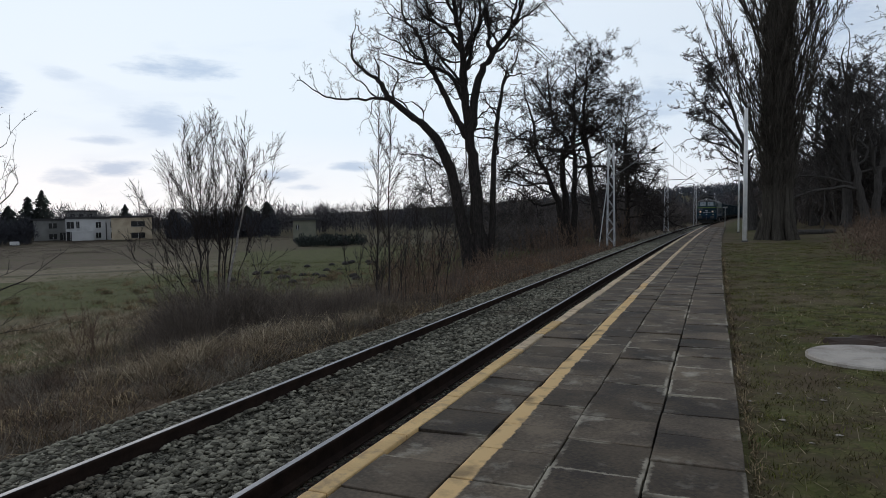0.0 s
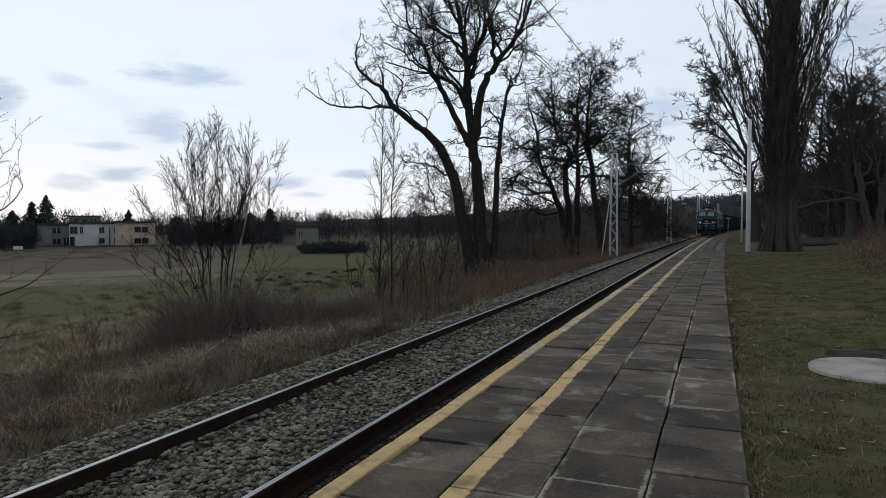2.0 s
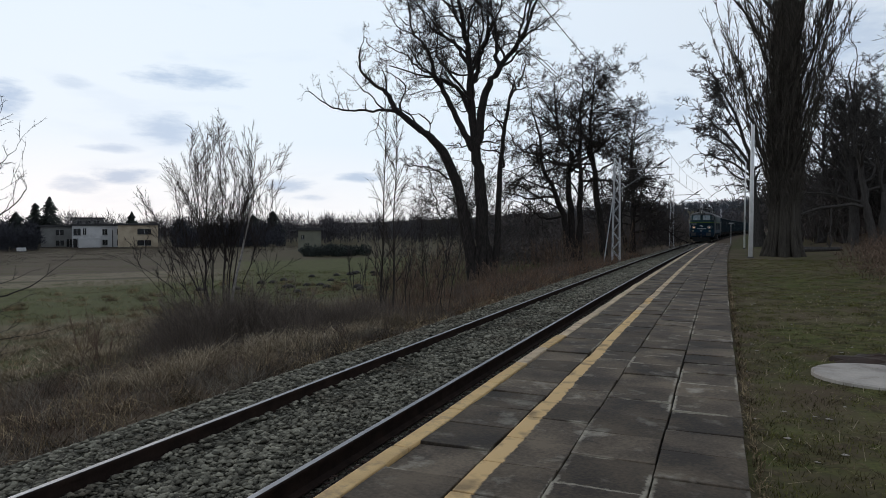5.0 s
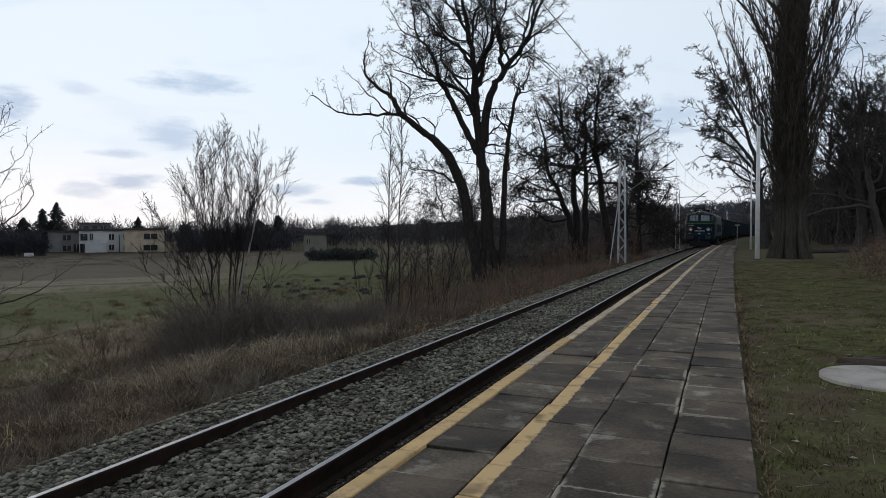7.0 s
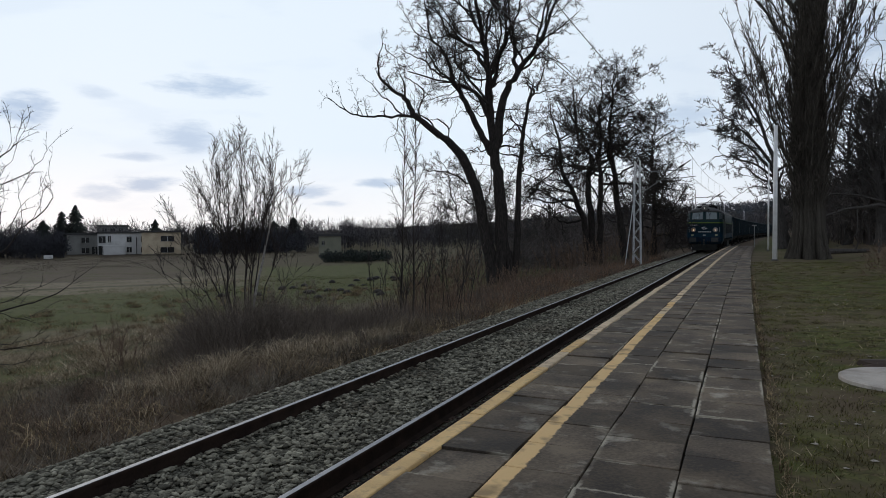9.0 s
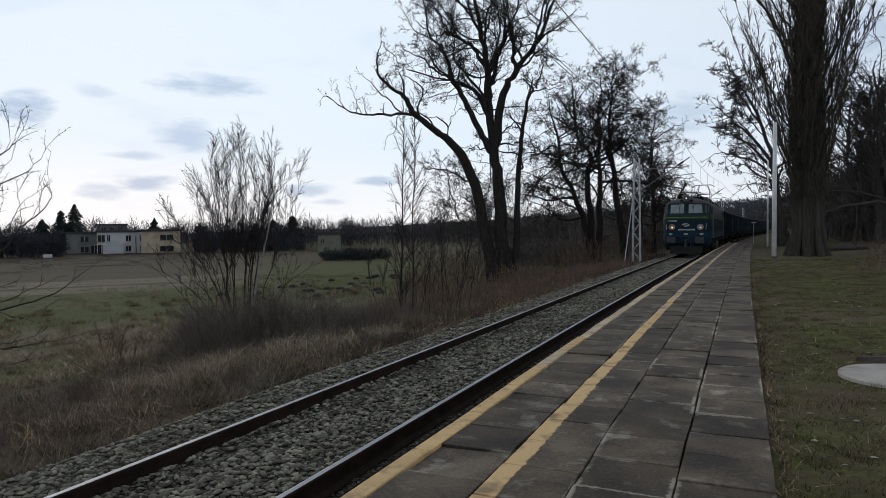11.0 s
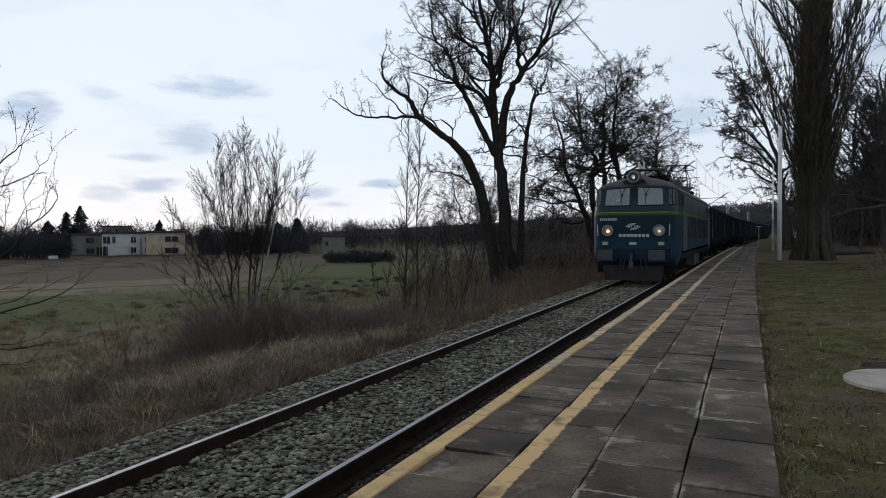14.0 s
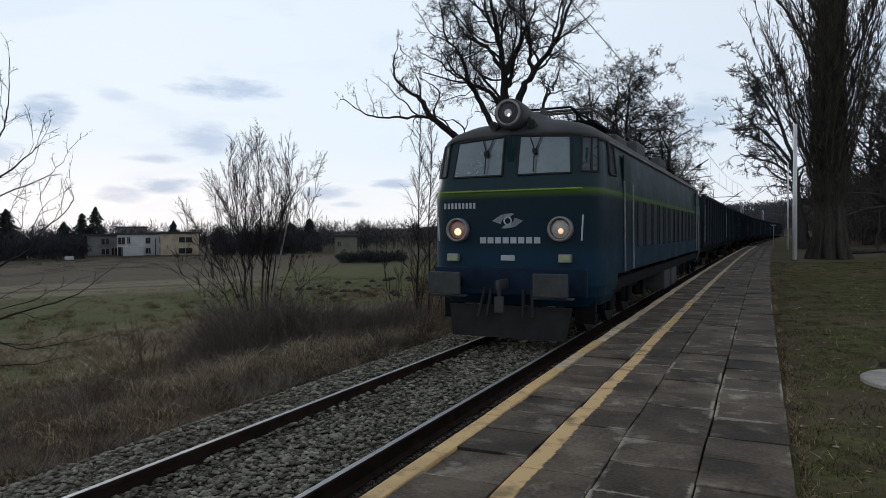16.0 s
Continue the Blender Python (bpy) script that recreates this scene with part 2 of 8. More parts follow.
M["bank_brown"] = shade("bank_brown", (0.195, 0.168, 0.132), (0.044, 0.037, 0.030), 1.6, 0.9, island=0.55, coords="World", spread=0.2, spec=0.08)
M["bleached_grass"] = shade("bleached_grass", (0.40, 0.33, 0.23), (0.20, 0.155, 0.10), 1.1, 0.9, island=0.45, coords="World", spread=0.3, spec=0.1)
M["green_grass"] = shade("green_grass", (0.112, 0.116, 0.030), (0.070, 0.055, 0.027), 2.2, 0.9, island=0.7, coords="World", spread=0.25, spec=0.05)
M["conifer"] = shade("conifer", (0.018, 0.026, 0.020), (0.010, 0.015, 0.012), 2, 0.9, island=0.4)
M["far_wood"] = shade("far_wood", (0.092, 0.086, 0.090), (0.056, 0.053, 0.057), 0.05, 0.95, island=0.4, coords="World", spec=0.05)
M["galvanised"] = shade("galvanised", (0.62, 0.63, 0.64), (0.42, 0.43, 0.44), 6, 0.6, 0.75, metal=0.2, bump=0.001)
M["arm_grey"] = shade("arm_grey", (0.13, 0.13, 0.135), (0.08, 0.08, 0.08), 6, 0.7, metal=0.2)
M["pole_paint"] = shade("pole_paint", (0.82, 0.82, 0.81), (0.62, 0.62, 0.60), 2, 0.6, bump=0.002, stain=(0.4, 0.38, 0.34), stain_amount=0.4)
M["cable"] = shade("cable", (0.03, 0.03, 0.03), (0.015, 0.015, 0.015), 4, 0.6)
M["cover_concrete"] = shade("cover_concrete", (0.50, 0.45, 0.39), (0.32, 0.285, 0.25), 4, 0.9, bump=0.006, fine=50, spec=0.2, stain=(0.14, 0.12, 0.095), stain_scale=3)
M["house_white"] = shade("house_white", (0.55, 0.55, 0.54), (0.42, 0.42, 0.42), 0.4, 0.9, coords="World", stain=(0.25, 0.24, 0.23), stain_scale=0.3, stain_amount=0.4)
M["house_cream"] = shade("house_cream", (0.50, 0.42, 0.30), (0.38, 0.31, 0.22), 0.4, 0.9, coords="World", stain=(0.28, 0.22, 0.15), stain_scale=0.4, stain_amount=0.5)
M["house_grey"] = shade("house_grey", (0.20, 0.20, 0.19), (0.13, 0.13, 0.12), 0.5, 0.9, coords="World")
M["roof_felt"] = shade("roof_felt", (0.05, 0.048, 0.05), (0.03, 0.03, 0.03), 0.5, 0.9, coords="World")
M["dark_pane"] = shade("dark_pane", (0.020, 0.022, 0.025), (0.012, 0.013, 0.015), 3, 0.12, spec=0.6)
M["tyre_steel"] = shade("tyre_steel", (0.10, 0.09, 0.085), (0.05, 0.045, 0.04), 5, 0.6, metal=0.6)
M["underframe"] = shade("underframe", (0.014, 0.013, 0.012), (0.006, 0.006, 0.006), 4, 0.85, bump=0.004, spec=0.12)
M["roof_grey"] = shade("roof_grey", (0.085, 0.085, 0.085), (0.05, 0.05, 0.05), 2.5, 0.75, bump=0.003, stain=(0.06, 0.055, 0.05), stain_amount=0.5)
M["black_rubber"] = shade("black_rubber", (0.012, 0.012, 0.012), (0.008, 0.008, 0.008), 8, 0.7)
# Pale base colour stands in for sky reflected in and seen through the windscreens.
M["pale_sky_glass"] = shade("pale_sky_glass", (0.42, 0.49, 0.51), (0.30, 0.36, 0.38), 1.6, 0.14, 0.3, metal=0.5, fine=12, spec=0.8)
M["side_glass"] = shade("side_glass", (0.050, 0.066, 0.072), (0.030, 0.042, 0.046), 1.6, 0.25, 0.4, fine=12, spec=0.4)
M["chrome_ring"] = shade("chrome_ring", (0.34, 0.33, 0.32), (0.22, 0.21, 0.2), 8, 0.5, metal=0.3)
M["lamp_glass"] = shade("lamp_glass", (0.50, 0.46, 0.40), (0.34, 0.30, 0.25), 6, 0.12, fine=30, spec=0.8)
M["lamp_clear"] = shade("lamp_clear", (0.72, 0.72, 0.70), (0.52, 0.52, 0.50), 6, 0.15, fine=30, spec=0.8)
M["lamp_glow"] = glow_mat("lamp_glow", (1.0, 0.62, 0.38), 1.5)
M["lamp_dim"] = glow_mat("lamp_dim", (1.0, 0.66, 0.42), 0.8)
# Left lens: the bulb's warm reflection is painted into the glass colour.
M["amber_lit_lens"] = shade("amber_lit_lens", (0.50, 0.27, 0.19), (0.34, 0.18, 0.13), 6, 0.15, fine=30, spec=0.8)
M["field_grass"] = shade("field_grass", (0.085, 0.105, 0.032), (0.20, 0.16, 0.095), 0.10, 0.85, island=0.4, coords="World", spread=0.3, spec=0.1)
M["lamp_glow_white"] = glow_mat("lamp_glow_white", (1.0, 0.95, 0.88), 3.0)
M["yellow_plate"] = shade("yellow_plate", (0.42, 0.46, 0.25), (0.30, 0.33, 0.18), 6, 0.5)
M["letter_grey"] = shade("letter_grey", (0.50, 0.54, 0.56), (0.40, 0.43, 0.45), 6, 0.6)
M["buffer_steel"] = shade("buffer_steel", (0.075, 0.078, 0.078), (0.040, 0.042, 0.042), 5, 0.65, bump=0.002, spec=0.25)
M["wagon_paint"] = shade("wagon_paint", (0.012, 0.030, 0.042), (0.008, 0.016, 0.022), 1.5, 0.7, bump=0.003, spec=0.25, stain=(0.020, 0.015, 0.012), stain_amount=0.5)
M["coal"] = shade("coal", (0.012, 0.012, 0.012), (0.006, 0.006, 0.006), 6, 0.7, bump=0.05)
M["copper_dark"] = shade("copper_dark", (0.05, 0.045, 0.04), (0.03, 0.028, 0.025), 6, 0.6)


def loco_paint():
    """Dark blue below, bottle green above, split by a lime band at the belt line."""
    m = shade("loco_paint", (0.012, 0.026, 0.038), (0.007, 0.015, 0.022), 1.2, 0.38, 0.55, fine=14, spec=0.16, stain=(0.010, 0.015, 0.014), stain_scale=1.1, stain_amount=0.6)
    nt = m.node_tree
    N, L = nt.nodes.new, nt.links.new
    b = nt.nodes["Principled BSDF"]
    low = b.inputs["Base Color"].links[0].from_socket
    co, sep = N("ShaderNodeTexCoord"), N("ShaderNodeSeparateXYZ")
    L(co.outputs["Object"], sep.inputs[0])
    ramp = N("ShaderNodeValToRGB")
    mr = N("ShaderNodeMapRange")
    L(sep.outputs["Z"], mr.inputs[0])
    mr.inputs[1].default_value, mr.inputs[2].default_value = 1.5, 3.5
    L(mr.outputs[0], ramp.inputs[0])
    e = ramp.color_ramp.elements
    e[0].position, e[0].color = 0.0, (0.007, 0.036, 0.064, 1)
    e[1].position, e[1].color = 1.0, (0.017, 0.042, 0.048, 1)
    for p, c in ((0.10, (0.005, 0.022, 0.036, 1)), (0.45, (0.004, 0.018, 0.028, 1)), (0.475, (0.030, 0.065, 0.012, 1)), (0.512, (0.085, 0.150, 0.016, 1)), (0.535, (0.016, 0.040, 0.044, 1))):
        x = e.new(p)
        x.color = c
    mx = N("ShaderNodeMix")
    mx.data_type = "RGBA"
    mx.inputs[0].default_value = 0.88
    L(low, mx.inputs[6])
    L(ramp.outputs[0], mx.inputs[7])
    L(mx.outputs[2], b.inputs["Base Color"])
    return m


M["loco_paint"] = loco_paint()


def slab_with_line(name="slab_with_line", color=(0.70, 0.47, 0.22), wear_lo=0.32):
    """Concrete slab with a worn yellow line along its track side."""
    m = M["concrete_slab"].copy()
    m.name = name
    nt = m.node_tree
    N, L = nt.nodes.new, nt.links.new
    b = nt.nodes["Principled BSDF"]
    plain = b.inputs["Base Color"].links[0].from_socket
    co, sep, ns = N("ShaderNodeTexCoord"), N("ShaderNodeSeparateXYZ"), N("ShaderNodeTexNoise")
    L(co.outputs["Object"], sep.inputs[0])
    L(N("ShaderNodeNewGeometry").outputs["Position"], ns.inputs["Vector"])
    ns.inputs["Scale"].default_value, ns.inputs["Detail"].default_value = 14, 5
    a = N("ShaderNodeMath")
    a.operation = "MULTIPLY_ADD"
    L(ns.outputs["Fac"], a.inputs[0])
    a.inputs[1].default_value = 0.05
    L(sep.outputs["X"], a.inputs[2])
    mr = N("ShaderNodeMapRange")
    L(a.outputs[0], mr.inputs[0])
    mr.inputs[1].default_value, mr.inputs[2].default_value, mr.inputs[3].default_value, mr.inputs[4].default_value = -0.092, -0.078, 0.93, 0.0
    wear = N("ShaderNodeTexNoise")
    wear.inputs["Scale"].default_value, wear.inputs["Detail"].default_value = 5, 6
    L(N("ShaderNodeNewGeometry").outputs["Position"], wear.inputs["Vector"])
    wr = N("ShaderNodeMapRange")
    L(wear.outputs["Fac"], wr.inputs[0])
    wr.inputs[1].default_value, wr.inputs[2].default_value, wr.inputs[3].default_value, wr.inputs[4].default_value = wear_lo, wear_lo + 0.17, 0.35, 1.0
    mu = N("ShaderNodeMath")
    mu.operation = "MULTIPLY"
    L(mr.outputs[0], mu.inputs[0])
    L(wr.outputs[0], mu.inputs[1])
    mx = N("ShaderNodeMix")
    mx.data_type = "RGBA"
    L(mu.outputs[0], mx.inputs[0])
    L(plain, mx.inputs[6])
    mx.inputs[7].default_value = (*color, 1)
    L(mx.outputs[2], b.inputs["Base Color"])
    return m


def edge_scuffs(m):
    """Pale lime bloom and chipped arrises, broken up along a slab's edges."""
    nt = m.node_tree
    N, L = nt.nodes.new, nt.links.new
    b = nt.nodes["Principled BSDF"]
    plain = b.inputs["Base Color"].links[0].from_socket

    def op(kind, p, q=None):
        n = N("ShaderNodeMath")
        n.operation = kind
        for i, v in ((0, p), (1, q)):
            if isinstance(v, (int, float)):
                n.inputs[i].default_value = v
            elif v is not None:
                L(v, n.inputs[i])
        return n.outputs[0]

    sep = N("ShaderNodeSeparateXYZ")
    L(N("ShaderNodeTexCoord").outputs["Object"], sep.inputs[0])
    rim = op("MAXIMUM", op("ABSOLUTE", sep.outputs["X"]), op("ABSOLUTE", sep.outputs["Y"]))
    ns, big = N("ShaderNodeTexNoise"), N("ShaderNodeTexNoise")
    for n, s in ((ns, 30), (big, 1.7)):
        n.inputs["Scale"].default_value, n.inputs["Detail"].default_value = s, 4
        L(N("ShaderNodeNewGeometry").outputs["Position"], n.inputs["Vector"])
    near = N("ShaderNodeMapRange")
    L(op("ADD", rim, op("MULTIPLY", ns.outputs["Fac"], 0.05)), near.inputs[0])
    near.inputs[1].default_value, near.inputs[2].default_value = 0.258, 0.274
    some = N("ShaderNodeMapRange")
    L(big.outputs["Fac"], some.inputs[0])
    some.inputs[1].default_value, some.inputs[2].default_value, some.inputs[4].default_value = 0.53, 0.62, 0.75
    mx = N("ShaderNodeMix")
    mx.data_type = "RGBA"
    L(op("MULTIPLY", near.outputs[0], some.outputs[0]), mx.inputs[0])
    L(plain, mx.inputs[6])
    mx.inputs[7].default_value = (0.40, 0.36, 0.28, 1)
    L(mx.outputs[2], b.inputs["Base Color"])


edge_scuffs(M["concrete_slab"])
M["slab_with_line"] = slab_with_line()
M["slab_faded_line"] = slab_with_line("slab_faded_line", (0.62, 0.47, 0.30), 0.36)


def ground_mat():
    """Winter field: green grass, tan dead grass in strips and patches, brown litter along the railway."""
    m = shade("winter_ground", (0.072, 0.094, 0.022), (0.096, 0.090, 0.036), 0.10, 0.95, bump=0.08, fine=3.5, coords="World", spread=0.4, spec=0.05)
    nt = m.node_tree
    N, L = nt.nodes.new, nt.links.new
    b = nt.nodes["Principled BSDF"]
    col = b.inputs["Base Color"].links[0].from_socket
    pos = N("ShaderNodeNewGeometry").outputs["Position"]
    at = N("ShaderNodeAttribute")
    at.attribute_name = "side"
    # the meadow lies in long strips beside the railway: green, mown tan, a furrow, tan again, brown heath
    cut = N("ShaderNodeSeparateXYZ")
    L(pos, cut.inputs[0])
    sway = N("ShaderNodeTexNoise")
    sway.inputs["Scale"].default_value, sway.inputs["Detail"].default_value = 0.06, 6
    L(pos, sway.inputs["Vector"])
    far = N("ShaderNodeMath")
    far.operation = "MULTIPLY_ADD"
    L(sway.outputs["Fac"], far.inputs[0])
    far.inputs[1].default_value = 9.0
    away = N("ShaderNodeVectorMath")
    away.operation = "DOT_PRODUCT"
    L(pos, away.inputs[0])
    away.inputs[1].default_value = (-0.743, 0.669, 0.0)
    L(away.outputs["Value"], far.inputs[2])

    def blend(src, lo, hi, amount, color, under):
        r = N("ShaderNodeMapRange")
        L(src, r.inputs[0])
        r.inputs[1].default_value, r.inputs[2].default_value, r.inputs[4].default_value = lo, hi, amount
        x = N("ShaderNodeMix")
        x.data_type = "RGBA"
        L(r.outputs[0], x.inputs[0])
        L(under, x.inputs[6])
        x.inputs[7].default_value = (*color, 1)
        return x.outputs[2]

    aside = N("ShaderNodeVectorMath")
    aside.operation = "DOT_PRODUCT"
    L(pos, aside.inputs[0])
    aside.inputs[1].default_value = (1.0, 0.9, 0.0)
    near = N("ShaderNodeMath")
    near.operation = "MULTIPLY_ADD"
    L(sway.outputs["Fac"], near.inputs[0])
    near.inputs[1].default_value = 12.0
    L(aside.outputs["Value"], near.inputs[2])
    fade = N("ShaderNodeMapRange")
    L(near.outputs[0], fade.inputs[0])
    fade.inputs[1].default_value, fade.inputs[2].default_value, fade.inputs[3].default_value, fade.inputs[4].default_value = 4.0, 12.0, 1.0, 0.0
    for vec, scale, lo, hi, amount, color in ((pos, 3.0, 0.50, 0.62, 0.85, (0.030, 0.026, 0.012)), (pos, 7.0, 0.53, 0.62, 0.7, (0.042, 0.030, 0.016)), (pos, 1.3, 0.55, 0.66, 0.5, (0.092, 0.098, 0.020)), (pos, 23.0, 0.54, 0.64, 0.6, (0.130, 0.125, 0.038)), (pos, 14.0, 0.58, 0.68, 0.6, (0.19, 0.150, 0.085)), (pos, 40.0, 0.56, 0.64, 0.6, (0.022, 0.017, 0.010)), (pos, 0.45, 0.52, 0.68, 0.6, (0.140, 0.112, 0.068)), (pos, 0.8, 0.52, 0.64, 0.7, (0.064, 0.048, 0.027)), (pos, 0.22, 0.50, 0.62, 0.55, (0.120, 0.094, 0.060))):
        n = N("ShaderNodeTexNoise")
        n.inputs["Scale"].default_value, n.inputs["Detail"].default_value = scale, 5
        L(vec, n.inputs["Vector"])
        col = blend(n.outputs["Fac"], lo, hi, amount, color, col)
    # bands of the meadow, by the way towards the houses: green, mown tan, a furrow, tan again, brown heath
    for lo, hi, amount, color, local in ((24.0, 28.0, 0.5, (0.152, 0.122, 0.082), False), (37.0, 40.0, 0.75, (0.064, 0.080, 0.023), False), (62.0, 64.5, 0.75, (0.205, 0.165, 0.120), True), (69.0, 70.5, 0.8, (0.055, 0.046, 0.030), True), (71.5, 73.0, 0.7, (0.205, 0.168, 0.120), True), (81.0, 84.0, 0.85, (0.070, 0.053, 0.040), True), (98.0, 108.0, 0.85, (0.074, 0.056, 0.041), False)):
        banded = blend(far.outputs[0], lo, hi, amount, color, col)
        if local:
            keep = N("ShaderNodeMix")
            keep.data_type = "RGBA"
            L(fade.outputs[0], keep.inputs[0])
            L(col, keep.inputs[6])
            L(banded, keep.inputs[7])
            banded = keep.outputs[2]
        col = banded
    for scale, lo, hi, amount, color in ((0.9, 0.52, 0.62, 0.28, (0.108, 0.090, 0.054)), (2.4, 0.53, 0.62, 0.55, (0.036, 0.034, 0.016)), (0.35, 0.50, 0.62, 0.4, (0.050, 0.062, 0.018)), (9.0, 0.54, 0.64, 0.5, (0.112, 0.106, 0.045))):
        n = N("ShaderNodeTexNoise")
        n.inputs["Scale"].default_value, n.inputs["Detail"].default_value = scale, 6
        L(pos, n.inputs["Vector"])
        col = blend(n.outputs["Fac"], lo, hi, amount, color, col)
    nb = N("ShaderNodeTexNoise")
    nb.inputs["Scale"].default_value, nb.inputs["Detail"].default_value = 1.6, 5
    L(pos, nb.inputs["Vector"])
    ad = N("ShaderNodeMath")
    ad.operation = "MULTIPLY_ADD"
    L(nb.outputs["Fac"], ad.inputs[0])
    ad.inputs[1].default_value = 0.8
    L(at.outputs["Fac"], ad.inputs[2])
    col = blend(ad.outputs[0], 0.85, 1.15, 0.92, (0.105, 0.075, 0.054), col)
    L(col, b.inputs["Base Color"])
    return m


M["ground"] = ground_mat()

# ---- mesh helpers ----


def mesh_of(bm, name, mats, smooth=False):
    me = bpy.data.meshes.new(name)
    bm.to_mesh(me)
    bm.free()
    for m in mats if isinstance(mats, (list, tuple)) else [mats]:
        me.materials.append(m)
    if smooth:
        me.polygons.foreach_set("use_smooth", [True] * len(me.polygons))
    return me


def part(name, bm, material, parent, label="", smooth=False, at=None):
    ob = new(name, bm if isinstance(bm, bpy.types.Mesh) else mesh_of(bm, name, material, smooth))
    ob.parent = parent
    if at is not None:
        ob.matrix_basis = at
    if label:
        tagged(ob, label)
    return ob


def thing(name, label, category, m=None, group="", kind=""):
    ob = new(name)
    ob.empty_display_size = 0.2
    if m is not None:
        ob.matrix_basis = m
    return tagged(ob, label, category, group, kind)


def solid(name, bm, material, label, category, m=None, group="", kind="", smooth=False):
    ob = new(name, bm if isinstance(bm, bpy.types.Mesh) else mesh_of(bm, name, material, smooth))
    if m is not None:
        ob.matrix_basis = m
    return tagged(ob, label, category, group, kind)


def box(bm, c, s, bevel=0.0, rot=None):
    mat = Matrix.Translation(c) @ (rot or Matrix()) @ Matrix.Diagonal((*s, 1))
    r = bmesh.ops.create_cube(bm, size=1, matrix=mat)
    if bevel:
        es = {e for v in r["verts"] for e in v.link_edges}
        bmesh.ops.bevel(bm, geom=list(es), offset=bevel, segments=2, affect="EDGES", profile=0.6)
    return bm


def bx(c, s, bevel=0.0, rot=None):
    return box(bmesh.new(), c, s, bevel, rot)


def rod(bm, a, b, r, seg=8, r2=None):
    a, b = Vector(a), Vector(b)
    d = b - a
    q = d.to_track_quat("Z", "Y").to_matrix().to_4x4()
    bmesh.ops.create_cone(bm, cap_ends=True, segments=seg, radius1=r, radius2=r if r2 is None else r2, depth=d.length, matrix=Matrix.Translation((a + b) / 2) @ q)
    return bm


def rd(a, b, r, seg=8, r2=None):
    return rod(bmesh.new(), a, b, r, seg, r2)


def loft(rings, close=True, caps=True):
    """Skin rings of equal length into one surface."""
    bm = bmesh.new()
    vs = [[bm.verts.new(p) for p in ring] for ring in rings]
    n = len(vs[0])
    for a, b in zip(vs, vs[1:]):
        for i in range(n if close else n - 1):
            j = (i + 1) % n
            bm.faces.new((a[i], a[j], b[j], b[i]))
    if caps:
        bm.faces.new(vs[0][::-1])
        bm.faces.new(vs[-1])
    bmesh.ops.recalc_face_normals(bm, faces=bm.faces)
    return bm


def raw_mesh(name, verts, faces, mat):
    me = bpy.data.meshes.new(name)
    verts = np.asarray(verts, dtype=np.float32)
    faces = np.asarray(faces, dtype=np.int32)
    k = faces.shape[1]
    me.vertices.add(len(verts))
    me.vertices.foreach_set("co", verts.ravel())
    me.loops.add(faces.size)
    me.loops.foreach_set("vertex_index", faces.ravel())
    me.polygons.add(len(faces))
    me.polygons.foreach_set("loop_start", np.arange(0, faces.size, k, dtype=np.int32))
    me.update(calc_edges=True)
    for m in mat if isinstance(mat, (list, tuple)) else [mat]:
        me.materials.append(m)
    return me


# ---- plan: the line bends gently, all along-track things follow it ----
TRACK = -3.69


def bend(y):
    return 2.5e-4 * y * y if y > 0 else 0.0


def on_line(x, y, z=0.0):
    """A pose at x across and y along the bent line."""
    return pose(x + bend(y), y, z, 0, 0, -math.degrees(5e-4 * max(y, 0.0)))


PROFILE = np.array([(-1500, -5.6), (-400, -5.2), (-220, -4.9), (-140, -4.3), (-60, -3.2), (-25, -2.5), (-12, -1.7), (-7, -1.05), (-4.2, -0.62), (-3.2, -0.55), (1.72, -0.55), (1.9, 0.2), (3.88, 0.33), (8, 0.42), (14, 0.9), (25, 2.2), (60, 5), (1500, 8)])


def ground_z(x, y):
    u = x - TRACK - bend(min(y, 300.0))
    z = float(np.interp(u, PROFILE[:, 0], PROFILE[:, 1]))
    rough = min(1.0, max(0.0, (abs(u) - 4.0) / 6.0)) * 0.16
    far = max(0.0, y - 350.0)
    return z + rough * noise.noise((x * 0.35, y * 0.35, 0)) + 0.3 * rough * noise.noise((x * 1.3, y * 1.3, 3)) + min(34.0, 0.05 * far) * (1 if u > -220 else max(0.0, 1 + (u + 220) / 500))


